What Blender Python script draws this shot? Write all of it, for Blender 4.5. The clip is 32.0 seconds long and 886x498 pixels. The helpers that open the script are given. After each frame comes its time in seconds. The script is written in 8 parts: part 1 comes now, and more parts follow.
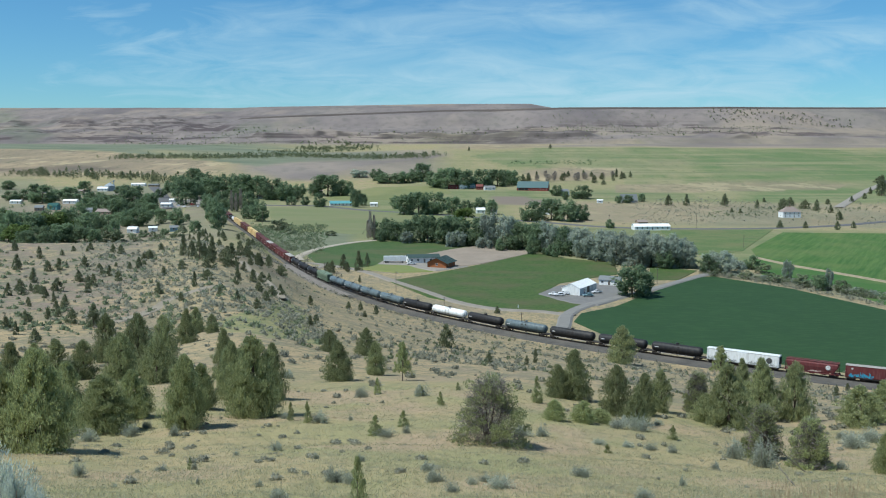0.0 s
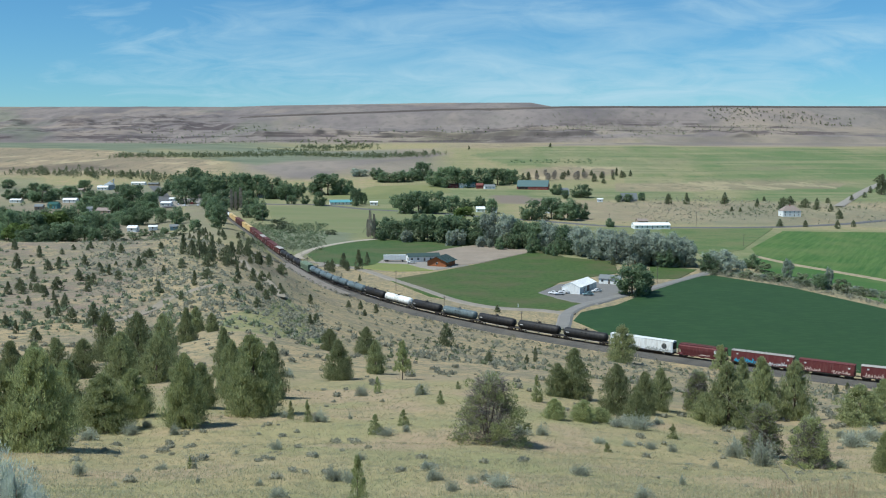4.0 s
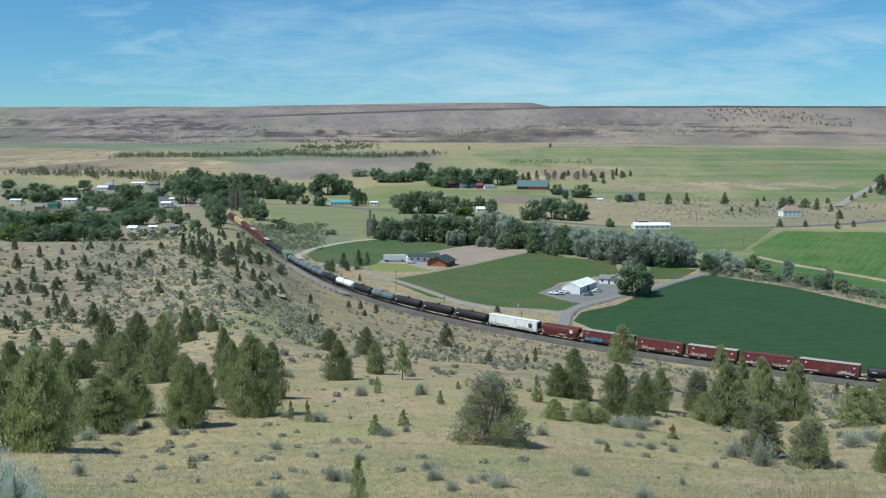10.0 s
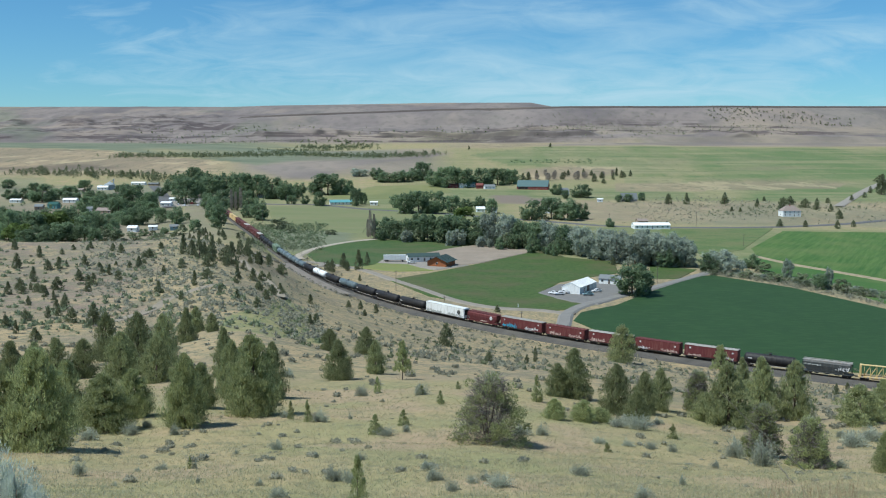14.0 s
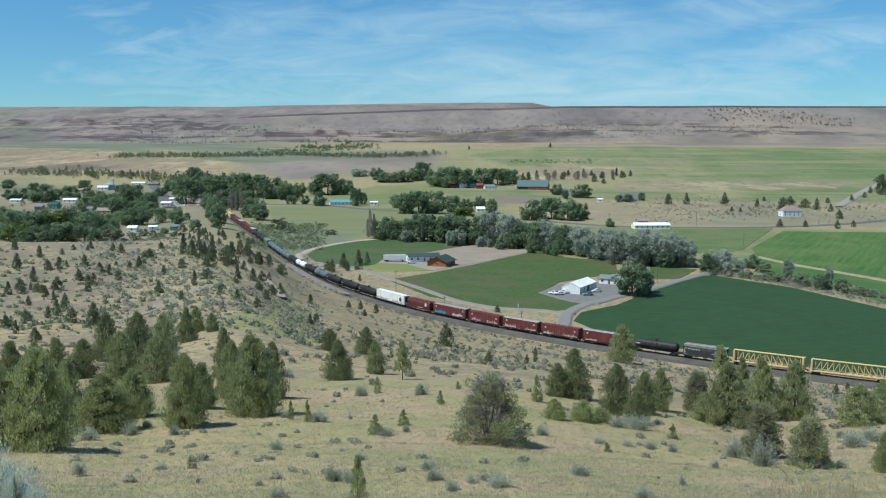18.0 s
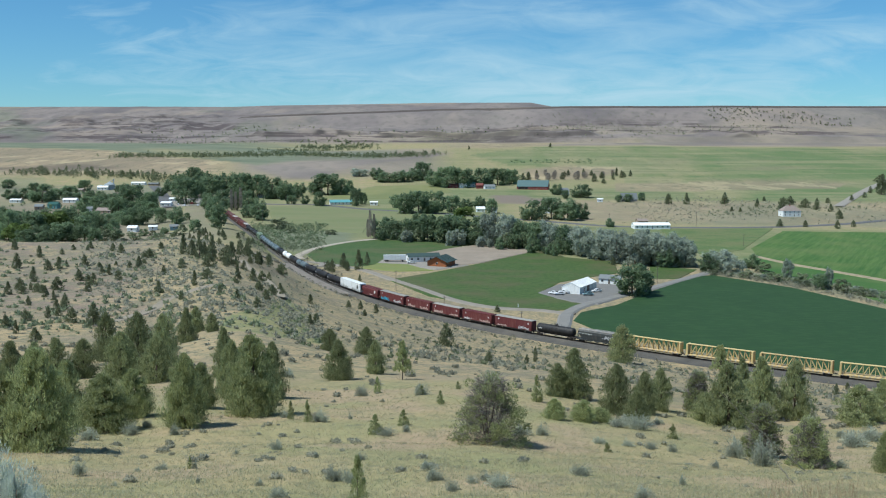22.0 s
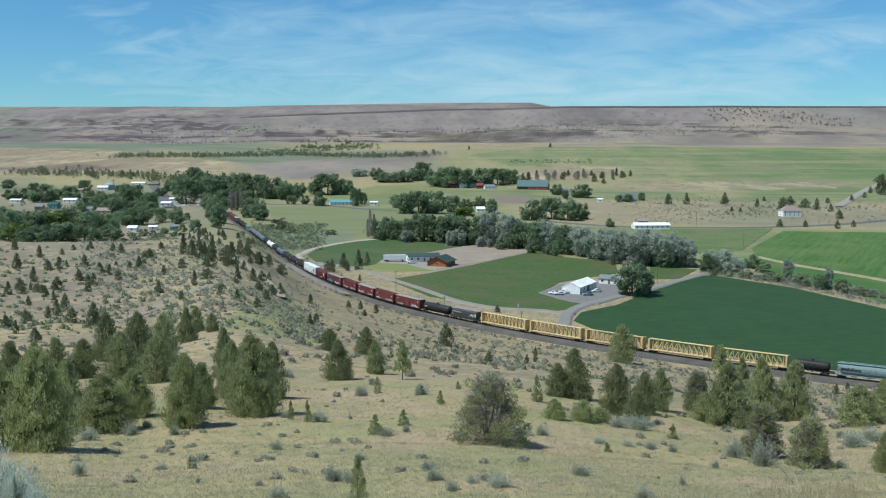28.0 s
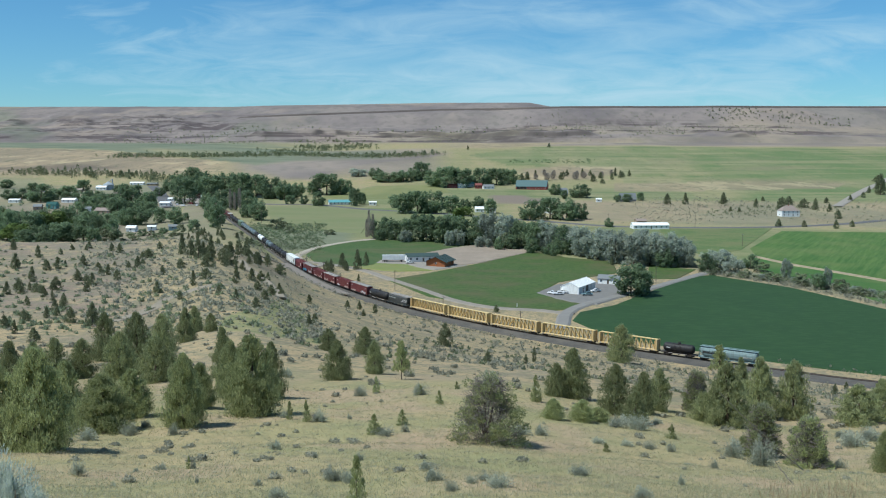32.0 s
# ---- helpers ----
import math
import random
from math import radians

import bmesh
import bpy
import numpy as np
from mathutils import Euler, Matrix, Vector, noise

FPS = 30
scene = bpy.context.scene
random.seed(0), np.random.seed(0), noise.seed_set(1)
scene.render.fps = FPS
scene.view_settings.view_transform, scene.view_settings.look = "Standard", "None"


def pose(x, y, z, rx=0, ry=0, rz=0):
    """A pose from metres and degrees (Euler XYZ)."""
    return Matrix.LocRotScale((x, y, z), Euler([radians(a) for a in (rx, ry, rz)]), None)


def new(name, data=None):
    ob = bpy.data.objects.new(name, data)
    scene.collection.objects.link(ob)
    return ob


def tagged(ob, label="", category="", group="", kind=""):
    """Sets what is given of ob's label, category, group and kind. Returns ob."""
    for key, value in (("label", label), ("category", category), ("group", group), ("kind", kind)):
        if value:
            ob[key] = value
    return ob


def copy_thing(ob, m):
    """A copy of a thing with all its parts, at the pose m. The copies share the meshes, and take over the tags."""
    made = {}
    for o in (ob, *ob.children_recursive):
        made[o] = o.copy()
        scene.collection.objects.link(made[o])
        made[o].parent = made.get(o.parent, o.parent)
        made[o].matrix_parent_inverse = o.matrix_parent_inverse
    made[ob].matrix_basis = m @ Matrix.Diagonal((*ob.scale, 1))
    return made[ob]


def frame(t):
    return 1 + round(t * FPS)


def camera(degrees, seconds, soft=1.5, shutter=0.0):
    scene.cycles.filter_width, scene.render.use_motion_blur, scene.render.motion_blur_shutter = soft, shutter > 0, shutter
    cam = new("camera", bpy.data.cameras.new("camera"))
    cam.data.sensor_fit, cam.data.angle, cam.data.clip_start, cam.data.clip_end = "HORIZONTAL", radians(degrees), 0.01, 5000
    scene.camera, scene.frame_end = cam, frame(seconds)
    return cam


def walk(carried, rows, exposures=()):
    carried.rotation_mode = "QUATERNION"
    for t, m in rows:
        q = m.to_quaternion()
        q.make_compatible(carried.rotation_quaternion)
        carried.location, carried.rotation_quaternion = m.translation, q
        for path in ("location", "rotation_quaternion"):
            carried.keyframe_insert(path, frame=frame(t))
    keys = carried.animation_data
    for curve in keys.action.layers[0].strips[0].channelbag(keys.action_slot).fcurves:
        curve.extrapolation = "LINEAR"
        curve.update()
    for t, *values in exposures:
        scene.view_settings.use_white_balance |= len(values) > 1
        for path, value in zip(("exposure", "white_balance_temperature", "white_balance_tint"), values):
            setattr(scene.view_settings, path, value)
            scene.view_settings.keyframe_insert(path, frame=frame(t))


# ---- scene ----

# The camera stands on a hillside, 73 m over the valley floor, and looks down along it (+y).
EYE_Z = 73.0
cam = camera(47.07, 32.0, soft=1.1)
TILT = 84.216
walk(cam, [(0.0, pose(0, 0, EYE_Z, TILT + 0.064)), (1.1, pose(0, 0, EYE_Z, TILT + 0.06)),
           (1.7, pose(0, 0, EYE_Z, TILT + 0.004)), (3.0, pose(0, 0, EYE_Z, TILT)), (16.0, pose(0, 0, EYE_Z, TILT)),
           (31.5, pose(0, 0, EYE_Z, TILT)), (32.0, pose(0, 0, EYE_Z, TILT, 0, -0.064))],
     exposures=[(0.0, 0.1, 5850, 3), (32.0, 0.1, 5850, 3)])

# ---- light: high summer sun from the left, slightly behind, under a blue sky with thin high cloud ----
SUN_EL, SUN_AZ = radians(58), radians(248)
sun = new("sun", bpy.data.lights.new("sun", "SUN"))
sun.data.energy, sun.data.angle, sun.data.color = 4.9, radians(0.53), (1.0, 0.95, 0.86)
to_sun = Vector((math.sin(SUN_AZ) * math.cos(SUN_EL), math.cos(SUN_AZ) * math.cos(SUN_EL), math.sin(SUN_EL)))
sun.matrix_world = Matrix.Translation((0, 0, 400)) @ to_sun.to_track_quat("Z", "Y").to_matrix().to_4x4()


def link(tree, *pairs):
    for a, b in pairs:
        tree.links.new(a, b)


def make_world():
    w = bpy.data.worlds.new("sky")
    w.use_nodes = True
    scene.world = w
    t = w.node_tree
    n = t.nodes
    n.clear()
    sky = n.new("ShaderNodeTexSky")
    sky.sky_type, sky.sun_disc = "NISHITA", False
    sky.sun_elevation, sky.sun_rotation = SUN_EL, SUN_AZ
    sky.altitude, sky.air_density, sky.dust_density, sky.ozone_density = 600, 1.0, 0.0, 4.0
    tint = n.new("ShaderNodeMix")
    tint.data_type, tint.blend_type = "RGBA", "MULTIPLY"
    tint.inputs[0].default_value = 1.0
    tint.inputs[7].default_value = (0.61, 0.92, 1.06, 1)
    co = n.new("ShaderNodeTexCoord")
    # thin cloud: direction divided by its height gives a flat layer overhead
    sep = n.new("ShaderNodeSeparateXYZ")
    lift = n.new("ShaderNodeMath")
    lift.operation, lift.inputs[1].default_value = "ADD", 0.22
    div_x, div_y = n.new("ShaderNodeMath"), n.new("ShaderNodeMath")
    div_x.operation = div_y.operation = "DIVIDE"
    comb = n.new("ShaderNodeCombineXYZ")
    mapping = n.new("ShaderNodeMapping")
    mapping.inputs["Rotation"].default_value = (0, 0, radians(-24))
    mapping.inputs["Scale"].default_value = (0.9, 1.2, 1)
    mapping.inputs["Location"].default_value = (0.9, 0.35, 0)
    big, fine = n.new("ShaderNodeTexNoise"), n.new("ShaderNodeTexNoise")
    for node, s, d, r, dist in ((big, 1.1, 3, 0.5, 0.8), (fine, 3.4, 10, 0.62, 1.0)):
        node.inputs["Scale"].default_value, node.inputs["Detail"].default_value = s, d
        node.inputs["Roughness"].default_value, node.inputs["Distortion"].default_value = r, dist
    # cloud thickens about the middle of the camera's view, falling off either side
    mul, mid_bias = n.new("ShaderNodeMath"), n.new("ShaderNodeMath")
    mul.operation, mid_bias.operation, mid_bias.inputs[1].default_value = "MULTIPLY", "MULTIPLY_ADD", -0.95
    off, square = n.new("ShaderNodeMath"), n.new("ShaderNodeMath")
    off.operation, off.inputs[1].default_value, square.operation = "ADD", -0.08, "MULTIPLY"
    ramp = n.new("ShaderNodeMapRange")
    ramp.inputs["From Min"].default_value, ramp.inputs["From Max"].default_value = 0.130, 0.39
    ramp.inputs["To Max"].default_value = 0.70
    mix = n.new("ShaderNodeMix")
    mix.data_type = "RGBA"
    mix.inputs[7].default_value = (5.9, 7.6, 8.4, 1)
    bg, out = n.new("ShaderNodeBackground"), n.new("ShaderNodeOutputWorld")
    bg.inputs["Strength"].default_value = 0.085
    link(t, (co.outputs["Generated"], sep.inputs[0]), (sep.outputs[2], lift.inputs[0]),
         (sep.outputs[0], div_x.inputs[0]), (lift.outputs[0], div_x.inputs[1]),
         (sep.outputs[1], div_y.inputs[0]), (lift.outputs[0], div_y.inputs[1]),
         (div_x.outputs[0], comb.inputs[0]), (div_y.outputs[0], comb.inputs[1]),
         (comb.outputs[0], mapping.inputs[0]), (mapping.outputs[0], big.inputs["Vector"]),
         (mapping.outputs[0], fine.inputs["Vector"]), (big.outputs[0], mul.inputs[0]), (fine.outputs[0], mul.inputs[1]),
         (sep.outputs[0], off.inputs[0]), (off.outputs[0], square.inputs[0]), (off.outputs[0], square.inputs[1]),
         (square.outputs[0], mid_bias.inputs[0]), (mul.outputs[0], mid_bias.inputs[2]), (mid_bias.outputs[0], ramp.inputs[0]), (sky.outputs[0], tint.inputs[6]), (ramp.outputs[0], mix.inputs[0]),
         (tint.outputs[2], mix.inputs[6]), (mix.outputs[2], bg.inputs[0]), (bg.outputs[0], out.inputs[0]))


make_world()


# ---- the lie of the land ----
def smooth(a, b, x):
    t = np.clip((x - a) / (b - a), 0, 1)
    return t * t * (3 - 2 * t)


# railway: centre line on plan, from the near end to the far end behind the cottonwoods
RAIL = [(470, 160), (330, 224), (225, 268), (141, 304), (111.5, 320.2), (79.9, 340.2), (44.7, 367.3), (14.7, 395.4), (-20.7, 438.6),
        (-50.6, 490.9), (-70.5, 536), (-88.7, 585.1), (-112, 656), (-137.3, 737.3), (-164, 820), (-194.5, 914.8), (-240, 1057), (-330, 1335)]


def spline(points, step=2.0):
    p = np.array(points, float)
    p = np.vstack([2 * p[0] - p[1], p, 2 * p[-1] - p[-2]])
    out = []
    for i in range(1, len(p) - 2):
        n = max(2, int(np.linalg.norm(p[i + 1] - p[i]) / step))
        t = np.linspace(0, 1, n, endpoint=False)[:, None]
        a, b, c, d = p[i - 1:i + 3]
        out.append(0.5 * (2 * b + (c - a) * t + (2 * a - 5 * b + 4 * c - d) * t ** 2 + (3 * b - a - 3 * c + d) * t ** 3))
    return np.vstack(out + [p[-2:-1]])


rail_line = spline(RAIL)
rail_way = np.r_[0, np.cumsum(np.linalg.norm(np.diff(rail_line, axis=0), axis=1))]
rail_bearing = rail_line[:, 0] / rail_line[:, 1]


def floor_z(x, y):
    return -0.0172 * np.clip(x, -420, 480) + 0.00674 * np.clip(y, 0, 1000)


def waves(x, y, seed, n=6, rough=0.6):
    """Cheap rolling noise: sines in random directions, about -1 to 1."""
    rng = np.random.default_rng(seed)
    z, amp, k = 0, 1.0, 1.0
    for i in range(n):
        a, ph = rng.uniform(0, 2 * np.pi, 2)
        b, ph2 = rng.uniform(0, 2 * np.pi, 2)
        u, v = x * np.cos(a) + y * np.sin(a), x * np.cos(b) + y * np.sin(b)
        z = z + amp * np.sin(k * u + ph + 1.3 * np.sin(k * 0.7 * v + ph2))
        amp, k = amp * rough, k * 1.83
    return z / 2.2


def terrace(z, step, cliff=0.75):
    """Basalt flows: gentle treads with steep risers."""
    k = z / step
    f = k - np.floor(k)
    return step * (np.floor(k) + (1 - cliff) * f + cliff * smooth(0.74, 0.88, f))


def upland_lie(x, y, a):
    warp = 170 * waves(x * 0.0021, y * 0.0013, 11, 4) * (1 - smooth(4400, 4750, y))
    return y + warp * (1 - 0.6 * smooth(0.05, 0.15, a))


def mesa_edge(x, y, a):
    return upland_lie(x, y, a) + 60 * waves(x * 0.0035, y * 0.0005, 31, 5, 0.6)


def mesa_part(x, y, a):
    return smooth(-0.225, -0.190, a + 0.012 * waves(x * 0.006, y * 0.006, 37, 4) - 0.00002 * (y - 3900))


def uplands(x, y, a):
    """Broken ledges on the left, and a long mesa with a rim whose point stands left of the middle."""
    lie = upland_lie(x, y, a)
    ridges = 1 - np.abs(waves(x * 0.0042 + 0.0012 * y, y * 0.0030, 19, 5, 0.6))
    gullies = 1 - np.abs(waves(x * 0.011, y * 0.004, 71, 5, 0.6))
    rough = waves(x * 0.012, y * 0.010, 13, 6, 0.66)
    canyon = np.interp(lie, [3050, 3250, 3600, 4100, 4500, 4850, 5100], [76, 98, 124, 168, 210, 257, 262])
    fade = smooth(3050, 3400, y) * (1 - 0.92 * smooth(4400, 4750, y))
    canyon = canyon + (36 * (ridges - 0.55) + 15 * (gullies - 0.6)) * fade + 3 * rough * (1 - 0.8 * smooth(4500, 4800, y))
    stepped = terrace(canyon + 6 * waves(x * 0.004, y * 0.004, 29, 4), 17)
    canyon = canyon + (stepped - canyon) * smooth(-0.25, 0.45, waves(x * 0.0035, y * 0.003, 27, 5)) * (1 - 0.8 * smooth(4300, 4600, y))
    rim = np.interp(a, [-0.21, -0.1, 0.0, 0.12, 0.45], [185, 203, 216, 221, 227])
    back = np.interp(a, [-0.3, -0.2, -0.1, 0.0, 0.085, 0.13, 0.2, 0.5], [258, 260, 267, 275, 276, 236, 229, 229])
    edge = mesa_edge(x, y, a)
    low = edge + 70 * waves(x * 0.009, y * 0.004, 73, 4)
    apron = np.interp(edge, [3080, 3128, 3400, 3590, 3625, 3890], [84, 96, 121, 141, 146, 200])
    wall = smooth(0.0, 0.5, waves(x * 0.005, y * 0.002, 75, 5) + 1.3 * np.exp(-((a - 0.05) / 0.05) ** 2) + 0.5 * np.exp(-((a + 0.10) / 0.06) ** 2) - 0.3)
    apron = apron + 15 * wall * smooth(3170, 3196, low) * (1 - smooth(3200, 3420, low))
    apron = apron + (4 * rough + 12 * (ridges - 0.6) + 8 * (gullies - 0.6)) * smooth(3100, 3250, y) * (1 - smooth(3480, 3620, edge))
    t = smooth(3600, 3905, edge) ** 0.85
    apron = apron * (1 - t) + (rim - 9) * t + 2.5 * (gullies - 0.6) * smooth(3620, 3700, edge)
    mesa = np.where(edge > 3905, rim - 9 + 9 * smooth(3905, 3916, edge), np.minimum(apron, rim - 9))
    mesa = mesa + (back - rim) * smooth(4150, 4860, y) + (3.0 * rough + 7 * (ridges - 0.6)) * smooth(3960, 4300, y) * (1 - smooth(4600, 4800, y)) * (a < 0.13)
    k = mesa_part(x, y, a)
    return canyon * (1 - k) + mesa * k


def ground_z(x, y):
    x, y = np.asarray(x, float), np.asarray(y, float)
    yy = np.maximum(y, 1.0)
    a = np.clip(x / np.maximum(yy, 30), -0.8, 0.8)
    flat = floor_z(x, y)
    # hillside below the camera
    top = np.interp(y, [-60, -6, 0, 6, 14, 28, 53, 90], [95, 73.5, 71.3, 69.6, 67.2, 62.6, 57.2, 52.0])
    top = top - 3.6 * smooth(0.0, 0.4, a) * smooth(20, 90, y)
    top = top + 0.25 * waves(x * 0.3, y * 0.3, 3) * smooth(10, 30, y)
    foot = np.interp(a, rail_bearing[::-1], rail_line[::-1, 1]) - 13
    t = np.clip((y - 90) / np.maximum(foot - 90, 1), 0, 1)
    brow = 52.0 - 3.6 * smooth(0.0, 0.4, a)
    slope = brow + (flat - brow) * (1.12 * t - 0.12 * t ** 2)
    slope = slope + waves(x * 0.045, y * 0.045, 5) * 1.3 * smooth(90, 130, y) * (1 - smooth(0.75, 0.97, t))
    # bench on the left with its edge above the village
    bench = np.interp(y, [90, 130, 170, 250, 365, 385, 470], [52, 46.5, 42.2, 40.1, 38.8, 36.5, 13.5])
    bench = bench + waves(x * 0.05, y * 0.04, 8) * 1.3 * smooth(110, 170, y) + waves(x * 0.16, y * 0.16, 9) * 0.35
    bench = np.where(y > 470, flat + (14.0 - flat) * (1 - smooth(430, 640, y)), bench)
    w = smooth(-0.30, -0.13, a)
    near = bench * (1 - w) + slope * w
    z = np.where(y < 90, top, near)
    z = np.where((y > foot) & (a > -0.225), flat, z)
    # far side: rising fields to the foot of the high ground
    prof = np.interp(y, [900, 1500, 1900, 2300, 3150, 5200], [6, 17, 45, 68.5, 83, 100])
    dale = -9 * np.exp(-((a + 0.12) / 0.10) ** 2) * smooth(1700, 2300, y) * (1 - smooth(2900, 3500, y))
    far = prof + dale + waves(x * 0.004, y * 0.004, 17) * 1.5 * smooth(1200, 1900, y)
    # a low tan swell before the cliffs, and a dry knoll with junipers
    far = far + 7.5 * np.exp(-((a - 0.17) / 0.09) ** 2 - ((y - 2650) / 260) ** 2)
    high = uplands(x, y, a)
    far = far + np.maximum(high - far, 0) * smooth(2950, 3120, y)
    k = smooth(880, 1500, y)
    return z * (1 - k) + far * k


# ---- materials ----
def paint(name, a, b=None, scale=1.0, rough=0.85, metal=0.0, bump=0.2, detail=6, second=6.0, vary=0.0, grime=None, grime_amount=0.0,
          coords="Object", stretch=(1, 1, 1), spec=0.3, grime_scale=1.1, grime_stretch=(1.6, 1.6, 0.35), turn=0, grime_hi=0.64):
    """A surface of two tones mixed by coarse and fine noise; grime: a third tone in streaks; vary: brightness from object to object."""
    m = bpy.data.materials.new(name)
    m.use_nodes = True
    t = m.node_tree
    n = t.nodes
    s = n["Principled BSDF"]
    b = b or tuple(v * 0.7 for v in a)
    co, mp = n.new("ShaderNodeTexCoord"), n.new("ShaderNodeMapping")
    mp.vector_type = "TEXTURE"
    mp.inputs["Scale"].default_value, mp.inputs["Rotation"].default_value = tuple(1 / v for v in stretch), (0, 0, radians(turn))
    n1, n2 = n.new("ShaderNodeTexNoise"), n.new("ShaderNodeTexNoise")
    n1.inputs["Scale"].default_value, n1.inputs["Detail"].default_value = scale, detail
    n2.inputs["Scale"].default_value, n2.inputs["Detail"].default_value = scale * second, 4
    add, rng, mix = n.new("ShaderNodeMath"), n.new("ShaderNodeMapRange"), n.new("ShaderNodeMix")
    add.operation = "ADD"
    rng.inputs["From Min"].default_value, rng.inputs["From Max"].default_value = 0.75, 1.25
    mix.data_type = "RGBA"
    mix.inputs[6].default_value, mix.inputs[7].default_value = (*a, 1), (*b, 1)
    link(t, (co.outputs[coords], mp.inputs[0]), (mp.outputs[0], n1.inputs["Vector"]), (mp.outputs[0], n2.inputs["Vector"]),
         (n1.outputs[0], add.inputs[0]), (n2.outputs[0], add.inputs[1]), (add.outputs[0], rng.inputs[0]), (rng.outputs[0], mix.inputs[0]))
    colour = mix.outputs[2]
    if grime:
        n3, r3, m3 = n.new("ShaderNodeTexNoise"), n.new("ShaderNodeMapRange"), n.new("ShaderNodeMix")
        mp3 = n.new("ShaderNodeMapping")
        mp3.inputs["Scale"].default_value = grime_stretch
        n3.inputs["Scale"].default_value, n3.inputs["Detail"].default_value = grime_scale, 7
        r3.inputs["From Min"].default_value, r3.inputs["From Max"].default_value = 0.46, grime_hi
        r3.inputs["To Max"].default_value = grime_amount
        m3.data_type = "RGBA"
        m3.inputs[7].default_value = (*grime, 1)
        link(t, (co.outputs[coords], mp3.inputs[0]), (mp3.outputs[0], n3.inputs["Vector"]), (n3.outputs[0], r3.inputs[0]),
             (r3.outputs[0], m3.inputs[0]), (colour, m3.inputs[6]))
        colour = m3.outputs[2]
    if vary:
        info, r2, hsv = n.new("ShaderNodeObjectInfo"), n.new("ShaderNodeMapRange"), n.new("ShaderNodeHueSaturation")
        r2.inputs["To Min"].default_value, r2.inputs["To Max"].default_value = 1 - vary, 1 + vary
        r4 = n.new("ShaderNodeMapRange")
        r4.inputs["To Min"].default_value, r4.inputs["To Max"].default_value = 0.5 - vary * 0.05, 0.5 + vary * 0.05
        link(t, (info.outputs["Random"], r2.inputs[0]), (r2.outputs[0], hsv.inputs["Value"]), (info.outputs["Random"], r4.inputs[0]),
             (r4.outputs[0], hsv.inputs["Hue"]), (colour, hsv.inputs["Color"]))
        colour = hsv.outputs[0]
    link(t, (colour, s.inputs["Base Color"]))
    s.inputs["Roughness"].default_value, s.inputs["Metallic"].default_value = rough, metal
    s.inputs["Specular IOR Level"].default_value = spec
    if bump:
        bp = n.new("ShaderNodeBump")
        bp.inputs["Strength"].default_value, bp.inputs["Distance"].default_value = bump, 0.1
        link(t, (add.outputs[0], bp.inputs["Height"]), (bp.outputs[0], s.inputs["Normal"]))
    return m


def foliage(name, a, b, vary=0.15, clear=0.25, scale=2.5):
    """Leaves: two greens that change from clump to clump and within the crown, letting a little light through."""
    m = bpy.data.materials.new(name)
    m.use_nodes = True
    t = m.node_tree
    n = t.nodes
    s, out = n["Principled BSDF"], n["Material Output"]
    geo, co, noise_t, add, mix = (n.new("ShaderNodeNewGeometry"), n.new("ShaderNodeTexCoord"), n.new("ShaderNodeTexNoise"),
                                  n.new("ShaderNodeMath"), n.new("ShaderNodeMix"))
    noise_t.inputs["Scale"].default_value, noise_t.inputs["Detail"].default_value = scale, 3
    add.operation, mix.data_type = "ADD", "RGBA"
    rng = n.new("ShaderNodeMapRange")
    rng.inputs["From Min"].default_value, rng.inputs["From Max"].default_value = 0.35, 1.3
    mix.inputs[6].default_value, mix.inputs[7].default_value = (*a, 1), (*b, 1)
    info, r2, hsv = n.new("ShaderNodeObjectInfo"), n.new("ShaderNodeMapRange"), n.new("ShaderNodeHueSaturation")
    r2.inputs["To Min"].default_value, r2.inputs["To Max"].default_value = 1 - vary, 1 + vary
    tr, ms = n.new("ShaderNodeBsdfTranslucent"), n.new("ShaderNodeMixShader")
    ms.inputs[0].default_value = clear
    s.inputs["Roughness"].default_value, s.inputs["Specular IOR Level"].default_value = 0.75, 0.15
    link(t, (co.outputs["Object"], noise_t.inputs["Vector"]), (noise_t.outputs[0], add.inputs[0]),
         (geo.outputs["Random Per Island"], add.inputs[1]), (add.outputs[0], rng.inputs[0]), (rng.outputs[0], mix.inputs[0]),
         (info.outputs["Random"], r2.inputs[0]), (r2.outputs[0], hsv.inputs["Value"]), (mix.outputs[2], hsv.inputs["Color"]),
         (hsv.outputs[0], s.inputs["Base Color"]), (hsv.outputs[0], tr.inputs["Color"]), (s.outputs[0], ms.inputs[1]),
         (tr.outputs[0], ms.inputs[2]), (ms.outputs[0], out.inputs["Surface"]))
    return m


